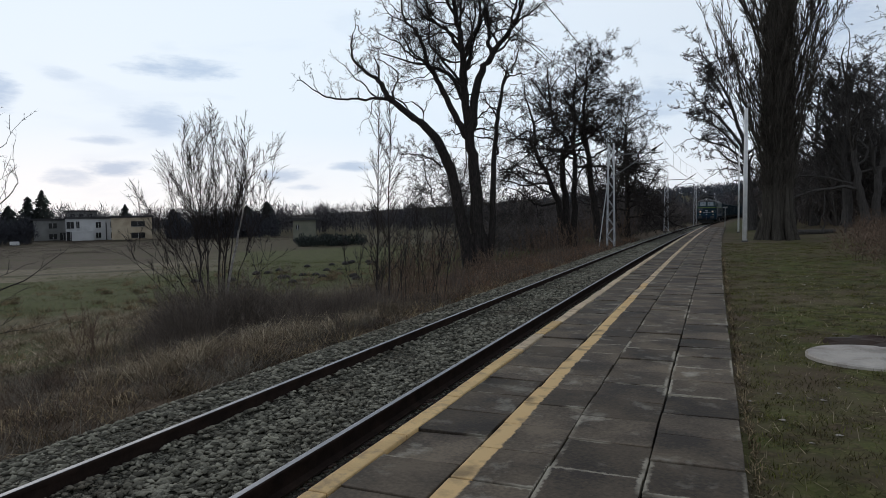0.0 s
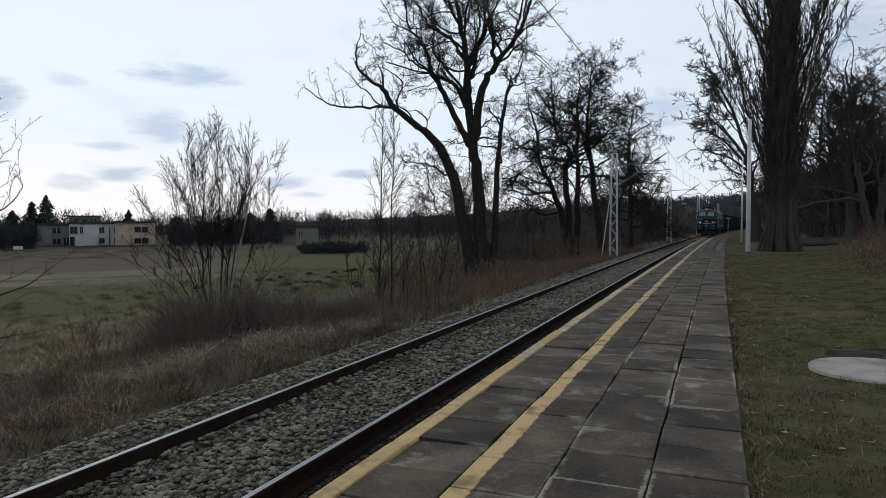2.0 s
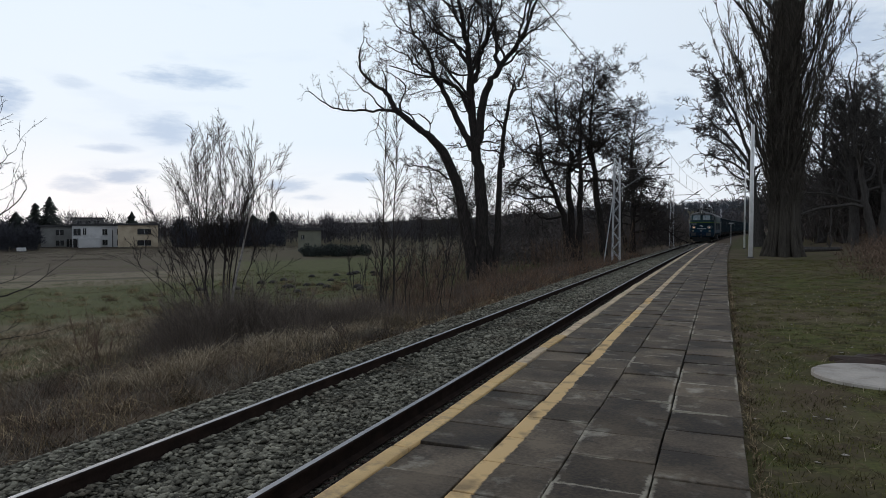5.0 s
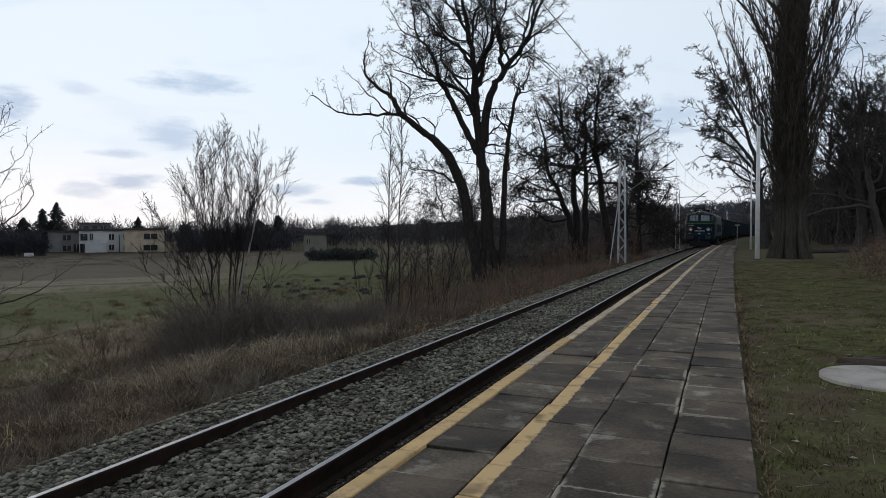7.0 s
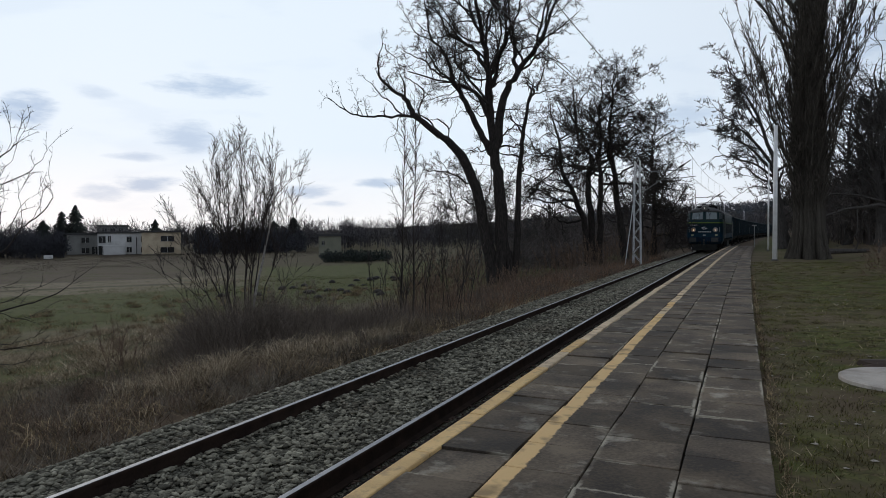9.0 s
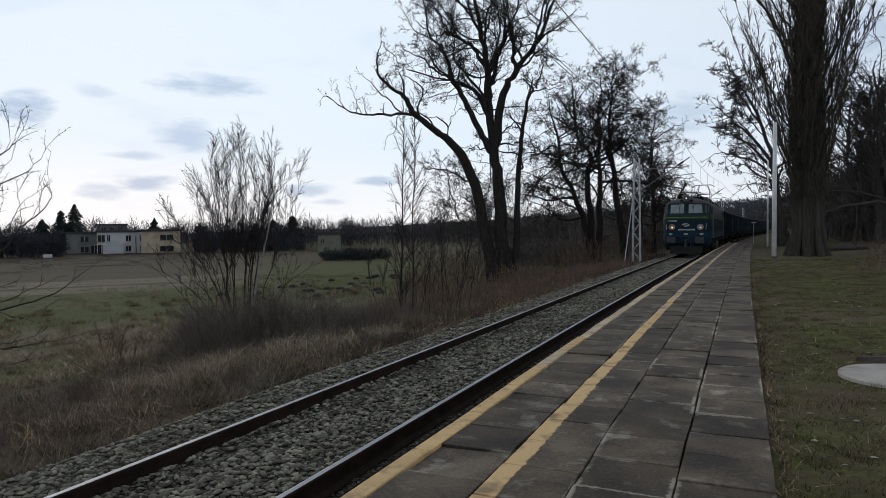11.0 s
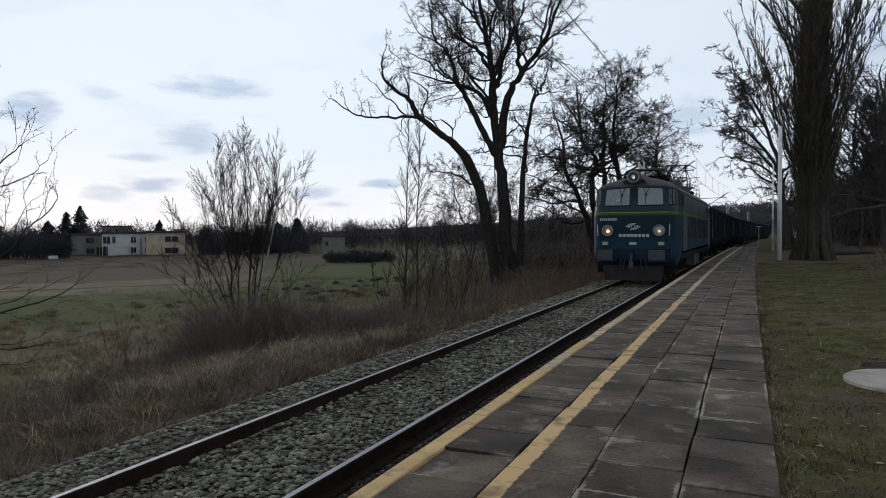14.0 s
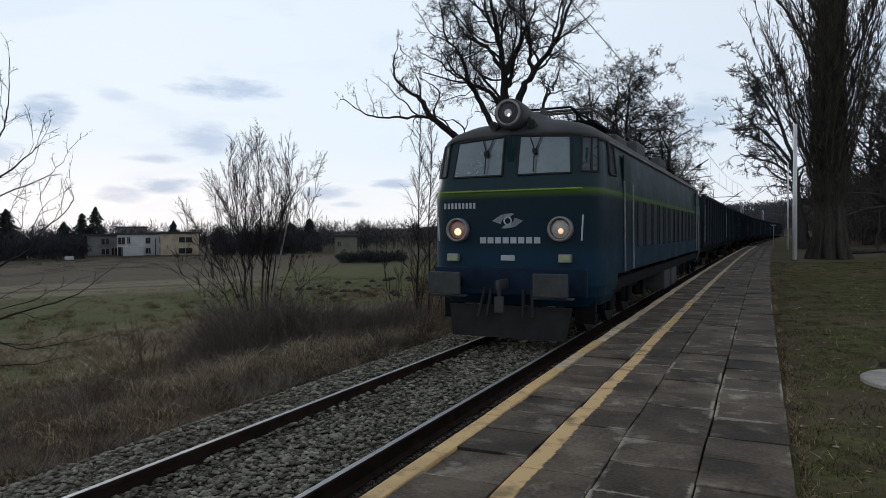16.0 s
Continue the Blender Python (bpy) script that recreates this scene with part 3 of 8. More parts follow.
def build_ground():
    us = [-1500, -1100, -800, -600, -450, -350, -280, -240, -220, -200, -180, -160, -140, -120, -105, -90, -80, -70, -60, -54, -48, -42, -37, -33, -29] + list(np.arange(-26, -12, 1.0)) + list(np.arange(-12, -3.0, 0.4)) + [-3.0, -2.2, -1.0, 0.0, 1.0, 1.70, 1.74, 1.9, 2.6, 3.4] + list(np.arange(3.86, 9, 0.3)) + list(np.arange(9, 26, 1.0)) + [30, 36, 44, 60, 80, 110, 160, 240, 400, 700, 1500]
    ys = [-400, -200, -100, -60, -40, -25, -15, -8, -4] + list(np.arange(-2, 26, 0.4)) + list(np.arange(26, 60, 1.2)) + list(np.arange(60, 150, 4)) + [160, 175, 190, 210, 230, 260, 300, 350, 420, 500, 650, 850, 1100, 1500, 2200, 3000]
    verts, side = [], []
    for y in ys:
        for u in us:
            x = u + TRACK + bend(min(y, 300.0))
            verts.append((x, y, ground_z(x, y)))
            side.append(float(np.interp(u, [-22, -13, -8, -2, 2, 4.2, 5.5, 9, 14, 30], [0, 0.15, 0.8, 1.0, 1.0, 0.54, 0.47, 0.58, 0.82, 0.9])))
    n = len(us)
    faces = [(j * n + i, j * n + i + 1, (j + 1) * n + i + 1, (j + 1) * n + i) for j in range(len(ys) - 1) for i in range(n - 1)]
    me = raw_mesh("ground", verts, faces, M["ground"])
    at = me.attributes.new("side", "FLOAT", "POINT")
    at.data.foreach_set("value", side)
    me.polygons.foreach_set("use_smooth", [True] * len(me.polygons))
    tagged(new("ground", me), "winter meadow with green and dead tan grass and a brown railway verge", "ground", kind="structure")


build_ground()

# ---- track ----


def sweep(profile, y0, y1, step, x0=0.0, caps=True):
    """Carry a cross-section (x, z) along the bent line."""
    ys = list(np.arange(y0, y1 + 1e-6, step))
    return loft([[(x0 + px + bend(y), y, pz) for px, pz in profile] for y in ys], True, caps)


def build_track():
    bed = [(-2.75, -0.62), (-2.2, -0.34), (-1.75, -0.17), (-0.98, -0.15), (-0.72, -0.15), (-0.45, -0.15), (0.45, -0.15), (0.70, -0.16), (0.9, -0.24), (1.60, -0.30), (1.62, -0.62)]
    ob = tagged(new("ballast_bed", mesh_of(sweep(bed, -30, 330, 3, TRACK), "ballast_bed", M["ballast_bed"])), "grey crushed-stone track bed under the rails", "track bed", kind="structure")
    # oily dirt strip, darkened in its colour for the rail's shadow
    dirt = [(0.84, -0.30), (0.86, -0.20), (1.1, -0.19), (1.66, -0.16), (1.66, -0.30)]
    tagged(new("trackside_dirt", mesh_of(sweep(dirt, -30, 90, 1.5, TRACK), "trackside_dirt", M["oily_shaded_bed"])), "dark oily dirt between rail and platform, rail shadow in its colour", "track bed", kind="structure")
    for side in (-1, 1):
        foot = [(-0.07, -0.172), (0.07, -0.172), (0.068, -0.160), (0.012, -0.142), (0.010, -0.045), (0.036, -0.034), (0.036, -0.008), (0.028, -0.002), (-0.028, -0.002), (-0.036, -0.008), (-0.036, -0.034), (-0.010, -0.045), (-0.012, -0.142), (-0.068, -0.160)]
        head = [(-0.025, -0.004), (0.025, -0.004), (0.025, -0.001), (0.021, 0.0), (-0.021, 0.0), (-0.025, -0.001)]
        rail = thing("rail", "rusty steel running rail with a worn bright top", "rail", group="rails of the track", kind="structure")
        part("rail_web", sweep(foot, -30, 330, 3, TRACK + 0.7535 * side), M["rail_rust"], rail)
        part("rail_head", sweep(head, -30, 330, 3, TRACK + 0.7535 * side), M["rail_head"], rail, "polished rail top")
    # loose stones, thick between the rails, thinning out on the far shoulder
    rng = np.random.default_rng(5)
    ico = np.array([(0, 0, 1), (0.94, 0, 0.1), (0.1, 0.9, 0.2), (-0.9, 0.1, -0.1), (0.0, -0.95, 0.1), (0, 0, -1)])
    tri = np.array([(0, 1, 2), (0, 2, 3), (0, 3, 4), (0, 4, 1), (5, 2, 1), (5, 3, 2), (5, 4, 3), (5, 1, 4)])
    V, F, n = [], [], 0
    count = 33000
    ys = np.where(rng.random(count) < 0.2, rng.uniform(-9.0, 2.0, count), 2.0 + 43.0 * rng.random(count) ** 1.7)
    us = np.where(rng.random(count) < 0.55, np.clip(rng.normal(0, 0.42, count), -0.66, 0.66), -0.84 - 1.95 * rng.random(count) ** 1.15)
    keep = us > -2.9
    for u, y in zip(us[keep], ys[keep]):
        z = float(np.interp(u, [-2.75, -2.2, -1.75, -0.98, -0.64, -0.45, 0.45, 0.62], [-0.62, -0.34, -0.17, -0.13, -0.12, -0.14, -0.14, -0.12]))
        s = rng.uniform(0.016, 0.036) * (1 + 0.012 * max(y, 0.0))
        q = ico * (1 + rng.uniform(-0.5, 0.5, (6, 3))) * s * np.array([1.5, 1.0, 0.55])
        a = rng.uniform(0, 6.28)
        r = np.array([[math.cos(a), -math.sin(a), 0], [math.sin(a), math.cos(a), 0], [0, 0, 1]])
        V.append(q @ r.T + np.array([TRACK + u + bend(y), y, z + s * 0.35]))
        F.append(tri + n)
        n += 6
    tagged(new("ballast_stones", raw_mesh("ballast_stones", np.concatenate(V), np.concatenate(F), M["ballast"])), "loose grey-brown crushed ballast stones", "ballast", kind="stuff")
    # rust-brown leaves and grit lying in the trough by the platform
    V, F, n = [], [], 0
    for k in range(5200):
        y = -6.0 + 46.0 * rng.random() ** 1.6
        u = rng.uniform(0.86, 1.64)
        s = rng.uniform(0.012, 0.035)
        q = ico * (1 + rng.uniform(-0.4, 0.4, (6, 3))) * s * np.array([1.2, 1, 0.4])
        V.append(q + np.array([TRACK + u + bend(y), y, -0.19 + 0.04 * u + s * 0.3]))
        F.append(tri + n)
        n += 6
    tagged(new("litter", raw_mesh("litter", np.concatenate(V), np.concatenate(F), M["brown_leaf"])), "rust-brown leaf litter and grit beside the rail", "leaf litter", kind="stuff")


build_track()

# ---- platform ----
TOP = 0.38
END = 69.0
COLS = (-1.628, -1.122, -0.603, -0.062)
WIDE = (0.505, 0.487, 0.535, 0.527)
PITCH = 0.525
JOINTS = (4.17, 3.98, 4.33, 4.11)


def slab_mesh(w, mat):
    bm = bx((0, 0, -0.035), (w - 0.004, PITCH - 0.012, 0.07), 0.007)
    return mesh_of(bm, "paving_slab", mat)


def build_platform():
    bed = [(-1.95, -0.60), (-1.95, 0.325), (0.215, 0.325), (0.215, -0.60)]
    plat = tagged(new("platform", mesh_of(sweep(bed, -15, END, 2, 0.0), "platform", M["joint_soil"])), "low station platform of old concrete paving slabs with a yellow edge", "platform", kind="structure")
    wall = [(-1.975, -0.60), (-1.975, 0.285), (-1.952, 0.285), (-1.952, -0.60)]
    part("retaining_wall", sweep(wall, -15, END, 2, 0.0), M["edge_concrete"], plat, "stained concrete retaining wall")
    rng = random.Random(11)
    # yellow-painted edge stones
    edges = [mesh_of(bx((0, 0, -0.04), (0.125, 0.994, 0.085), 0.012), "edge_stone", M[n]) for n in ("yellow_paint", "faded_paint")]
    wob = 0.0
    for k in range(-12, int(END)):
        wob = wob * 0.6 + rng.uniform(-0.008, 0.008)
        y = k + 0.5
        part("edge_stone", edges[0 if y < 9 + rng.uniform(-2, 2) else 1], None, plat, at=on_line(-1.948 + wob, y, TOP + 0.008 + rng.uniform(-0.004, 0.004)) @ pose(0, 0, 0, 0, rng.uniform(-1, 1), rng.uniform(-0.5, 0.5)))
    kinds = [slab_mesh(w, M["slab_with_line"] if i == 1 else M["concrete_slab"]) for i, w in enumerate(WIDE)]
    faded = slab_mesh(WIDE[1], M["slab_faded_line"])
    far_v, far_f, far_m = [], [], []
    for i, x in enumerate(COLS):
        for k in range(-26, 140):
            y = JOINTS[i] + PITCH * (k - 8) + PITCH / 2
            if y > END - 0.2:
                continue
            dip = rng.gauss(0, 0.0035)
            m = on_line(x + rng.uniform(-0.005, 0.005), y, TOP + dip) @ pose(0, 0, 0, rng.gauss(0, 0.45), rng.gauss(0, 0.55), rng.gauss(0, 0.45))
            if 2.0 < y < 39.0:
                part("paving_slab", faded if i == 1 and y > 13 + rng.uniform(-3, 3) else kinds[i], None, plat, at=m)
            else:
                n, w = len(far_v), WIDE[i] / 2
                far_v += [m @ Vector(p) for p in ((-w, -0.257, 0), (w, -0.257, 0), (w, 0.257, 0), (-w, 0.257, 0), (-w, -0.257, -0.06), (w, -0.257, -0.06), (w, 0.257, -0.06), (-w, 0.257, -0.06))]
                far_f += [(n, n + 1, n + 2, n + 3), (n, n + 4, n + 5, n + 1), (n + 1, n + 5, n + 6, n + 2), (n + 2, n + 6, n + 7, n + 3), (n + 3, n + 7, n + 4, n)]
    tagged(part("far_slabs", raw_mesh("far_slabs", [tuple(v) for v in far_v], far_f, M["old_slab"]), None, plat), kind="stuff")
    line = [(-1.366, TOP - 0.01), (-1.366, TOP + 0.009), (-1.235, TOP + 0.009), (-1.235, TOP - 0.01)]
    part("far_line", sweep(line, 39.3, END - 0.3, 1.0), M["faded_paint"], plat, "faded yellow safety line")
    part("near_line", sweep(line, -10.0, 2.0, 1.0), M["yellow_paint"], plat, "yellow safety line")


build_platform()


def manhole():
    t = thing("manhole_cover", "round pale concrete manhole cover set in the grass", "manhole", pose(1.58, 7.80, 0.30))
    rings = []
    for r, z in ((0.0, 0.10), (0.40, 0.102), (0.58, 0.098), (0.60, 0.085), (0.60, -0.2)):
        rings.append([(max(r, 0.002) * math.cos(a * math.tau / 40) * 1.08, max(r, 0.002) * math.sin(a * math.tau / 40), z) for a in range(40)])
    part("slab", loft(rings), M["cover_concrete"], t)
    part("lifting_hole", rd((0.3, 0.1, 0.06), (0.3, 0.1, 0.104), 0.03, 10), M["joint_soil"], t)


manhole()


def dirt_mound():
    """Dug dark earth lying against the cover."""
    rng = random.Random(3)
    rings = [[(r * math.cos(a * math.tau / 18) * 1.5 * (1 + rng.uniform(-0.12, 0.12)), r * math.sin(a * math.tau / 18) * (1 + rng.uniform(-0.12, 0.12)), z + rng.uniform(-0.02, 0.02)) for a in range(18)] for r, z in ((0.42, -0.05), (0.34, 0.02), (0.22, 0.055), (0.10, 0.075), (0.02, 0.078))]
    solid("dirt_mound", loft(rings), M["brown_leaf"], "low mound of dark dug soil beside the manhole cover", "mound", pose(1.80, 8.66, ground_z(1.80, 8.66)))


dirt_mound()


def white_pole(x, y, h, r):
    t = thing("lamp_pole", "slim pale grey painted pole standing in the grass", "pole", pose(x, y, ground_z(x, y) - 0.05))
    part("shaft", rd((0, 0, 0), (0, 0, h), r, 14, r * 0.72), M["pole_paint"], t, smooth=True)
    part("base_collar", rd((0, 0, 0), (0, 0, 0.12), r * 1.6, 14, r * 1.3), M["edge_concrete"], t)
    return t


white_pole(1.58, 36.2, 6.6, 0.115)
white_pole(1.85, 52.0, 6.2, 0.065)


def end_sign():
    t = thing("platform_end_sign", "thin steel post with a small white cross board", "sign", on_line(0.1, 68.4, TOP))
    part("post", rd((0, 0, 0), (0, 0, 1.9), 0.03), M["galvanised"], t)
    part("board", bx((0, -0.03, 1.9), (0.42, 0.02, 0.10), 0.004), M["house_white"], t)


end_sign()

# ---- overhead line ----


def mast(y, h=7.0, arm=True, stay=False):
    x = TRACK - 3.0
    t = thing("catenary_mast", "lattice steel catenary mast, pale galvanised, beside the track", "mast", on_line(x, y, -0.65), group="catenary masts")
    part("footing", bx((0, 0, 0.05), (0.62, 0.62, 0.4), 0.03), M["edge_concrete"], t)
    w0, w1 = 0.24, 0.17
    for sx in (-1, 1):
        for sy in (-1, 1):
            part("leg", rd((sx * w0, sy * w0, 0.3), (sx * w1, sy * w1, h), 0.035, 4), M["galvanised"], t)
    n = 11
    for k in range(n):
        a, b = k / n, (k + 1) / n
        za, zb = 0.4 + (h - 0.4) * a, 0.4 + (h - 0.4) * b
        wa, wb = w0 + (w1 - w0) * a, w0 + (w1 - w0) * b
        s = 1 if k % 2 else -1
        for face in (-1, 1):
            part("brace", rd((-s * wa, face * wa, za), (s * wb, face * wb, zb), 0.016, 4), M["galvanised"], t)
            part("brace", rd((face * wa, -s * wa, za), (face * wb, s * wb, zb), 0.016, 4), M["galvanised"], t)
    if stay:
        part("stay", rd((-0.75, -0.2, 0.2), (-0.2, -0.1, 4.6), 0.035, 6), M["galvanised"], t)
    if arm:
        part("top_tube", rd((0.15, 0, 6.35), (3.1, 0, 6.4), 0.035, 6), M["arm_grey"], t)
        part("cantilever", rd((0.15, 0, 4.9), (3.3, 0, 7.0), 0.035, 6), M["arm_grey"], t)
        part("steady_arm", rd((1.2, 0, 5.75), (3.6, 0, 5.95), 0.022, 6), M["arm_grey"], t)
        ins = rd((2.6, 0, 6.53), (2.9, 0, 6.73), 0.07, 8)
        part("insulator", ins, M["underframe"], t)
    return t


for yy, st in ((-14.0, False), (45.5, True), (84.0, False), (128.0, False), (175.0, False)):
    mast(yy, 7.1, True, st)


def wire(name, label, zs, dx, r):
    """A run of wire hung from mast to mast; zs gives height at the masts and mid-span."""
    stops = (-14.0, 45.5, 84.0, 128.0, 175.0, 240.0)
    pts = []
    for a, b in zip(stops, stops[1:]):
        for k in range(12):
            f = k / 12
            pts.append((TRACK + dx + bend(a + (b - a) * f), a + (b - a) * f, zs[0] + (zs[1] - zs[0]) * 4 * f * (1 - f)))
    ring = [[(px + r * math.cos(q), py, pz + r * math.sin(q)) for q in (0.5, 2.1, 3.7, 5.3)] for px, py, pz in pts]
    solid(name, loft(ring), M["cable"], label, "cable", group="overhead wires")


wire("contact_wire", "dark grooved contact wire over the track", (5.52, 5.48), 0.0, 0.009)
wire("contact_wire", "dark grooved contact wire over the track", (5.52, 5.48), 0.09, 0.009)
wire("messenger_wire", "dark stranded messenger cable sagging between masts", (7.1, 6.72), 0.03, 0.011)


def droppers():
    for y in list(np.arange(6, 45, 7.5)) + list(np.arange(50, 84, 7.5)):
        f = (y + 14) / 59.5 if y < 45.5 else (y - 45.5) / 38.5
        z = 7.1 - 0.38 * 4 * f * (1 - f)
        solid("dropper_wire", rd((TRACK + 0.03 + bend(y), y, 5.5), (TRACK + 0.03 + bend(y), y, z), 0.006, 4), M["cable"], "thin vertical dropper wire of the overhead line", "cable", group="dropper wires")


droppers()

# ---- locomotive: local y runs back from the front plate, x across, z up from the rail ----
LOCO_L = 17.9


# plan of a cab's nose: share of the half width, depth behind the front
NOSE = [(0.0, 0.0), (0.40, 0.0), (0.66, 0.015)] + [(0.72 + 0.28 * math.sin(radians(a)), 0.03 + 0.52 * (1 - math.cos(radians(a)))) for a in range(10, 91, 10)]


def nose_y(f):
    return float(np.interp(f, [p[0] for p in NOSE], [p[1] for p in NOSE]))


def body_ring(w, s, z, drop=0.0, length=LOCO_L):
    half = [(fx * w, s + fy) for fx, fy in NOSE]
    right_front = half
    right_back = [(x, length - y) for x, y in reversed(half)]
    ring = right_front + right_back
    left = [(-x, y) for x, y in reversed(ring) if x > 1e-6]
    return [(x, y, z - drop * (abs(x) / w) ** 3) for x, y in ring + left]


def wheelset(parent, y, r=0.625, name="wheelset"):
    ws = new(name)
    ws.parent = parent
    ws.matrix_basis = pose(0, y, r)
    ws.empty_display_size = 0.1
    part("axle", rd((-0.95, 0, 0), (0.95, 0, 0), 0.085, 10), M["underframe"], ws)
    for s in (-1, 1):
        bm = rd((s * 0.69, 0, 0), (s * 0.82, 0, 0), r, 28)
        rod(bm, (s * 0.67, 0, 0), (s * 0.70, 0, 0), r + 0.028, 28)
        for k in range(6):
            a = k * math.tau / 6
            box(bm, (s * 0.83, math.cos(a) * r * 0.55, math.sin(a) * r * 0.55), (0.02, 0.12, 0.06), 0, Matrix.Rotation(a, 4, "X"))
        part("wheel", bm, M["tyre_steel"], ws)
    return ws


def pantograph(loco, y, up):
    p = part("pantograph", bx((0, y, 3.98), (1.6, 1.3, 0.06), 0.01), M["underframe"], loco, "raised pantograph" if up else "folded pantograph")
    for sx in (-0.7, 0.7):
        for sy in (-0.55, 0.55):
            part("insulator", rd((sx, y + sy, 3.80), (sx, y + sy, 3.97), 0.07, 8), M["underframe"], p)
    top = 5.47 if up else 4.32
    mid = (4.0 + top) / 2 if up else 4.14
    for d in (-1, 1):
        for sx in (-0.55, 0.55):
            part("frame_tube", rd((sx, y + d * 0.55, 4.02), (sx * 1.0, y + d * (0.95 if up else 1.45), mid), 0.028, 5), M["underframe"], p)
            part("frame_tube", rd((sx * 1.0, y + d * (0.95 if up else 1.45), mid), (sx * 0.6, y + d * 0.12, top - 0.05), 0.022, 5), M["underframe"], p)
        part("cross_tube", rd((-0.55, y + d * (0.95 if up else 1.45), mid), (0.55, y + d * (0.95 if up else 1.45), mid), 0.022, 5), M["underframe"], p)
    for d in (-0.16, 0.16):
        bm = rd((-0.60, y + d, top), (0.60, y + d, top), 0.024, 6)
        for s in (-1, 1):
            rod(bm, (s * 0.60, y + d, top), (s * 0.92, y + d, top - 0.2), 0.02, 6)
        part("collector_bow", bm, M["copper_dark"], p)


def headlamp(loco, x, y, z, r, glow, name="headlight", strength_mat=None, lens=None):
    """Housing ring, bowl, glass and filament."""
    ring = []
    for rr, yy in ((r * 0.80, -0.01), (r * 0.82, -0.075), (r * 0.92, -0.085), (r, -0.06), (r, 0.06)):
        ring.append([(x + rr * math.cos(a * math.tau / 28), y + yy, z + rr * math.sin(a * math.tau / 28)) for a in range(28)])
    h = part(name, loft(ring, True, False), M["chrome_ring"], loco, "round headlamp with a worn grey ring", smooth=True)
    bowl = []
    for f in (1.0, 0.85, 0.6, 0.3, 0.04):
        rr = r * 0.80 * f
        bowl.append([(x + rr * math.cos(a * math.tau / 28), y - 0.02 - 0.035 * (1 - f * f), z + rr * math.sin(a * math.tau / 28)) for a in range(28)])
    part("lens", loft(bowl, True, True), lens or M["lamp_glass"], h, "round lamp glass", smooth=True)
    if glow:
        bm = bmesh.new()
        bmesh.ops.create_uvsphere(bm, u_segments=12, v_segments=8, radius=r * glow, matrix=Matrix.Translation((x + r * 0.08, y - 0.05, z - r * 0.16)))
        part("bulb", bm, strength_mat or M["lamp_glow"], h, "lit bulb")
    return h


def pane(loco, corners, frame_w=0.024, name="windscreen", label="grey windscreen with sky brightness in its colour", glass="pale_sky_glass"):
    """A flat pane in its rubber frame; corners run round, seen from outside."""
    c = [Vector(p) for p in corners]
    n = (c[1] - c[0]).cross(c[3] - c[0]).normalized()
    ctr = sum(c, Vector()) / 4
    if n.dot(ctr - Vector((0, LOCO_L / 2, ctr.z))) < 0:
        n = -n
    bm = bmesh.new()
    fr = [p + n * 0.012 for p in c]
    f = bm.faces.new([bm.verts.new(p) for p in fr])
    bmesh.ops.solidify(bm, geom=[f], thickness=0.012)
    w = part(name, bm, M[glass], loco, label)
    bm = bmesh.new()
    for a, b in zip(c, c[1:] + c[:1]):
        rod(bm, a + n * 0.014, b + n * 0.014, frame_w * 0.75, 6)
    part("frame", bm, M["black_rubber"], w)
    return w


def bars(loco, x0, x1, y, z, h, n, name, label, gap=0.3):
    """Writing that stands as a row of plain bars."""
    bm = bmesh.new()
    step = (x1 - x0) / n
    for k in range(n):
        box(bm, (x0 + step * (k + 0.5), y, z), (step * (1 - gap), 0.006, h))
    return part(name, bm, M["letter_grey"], loco, label)


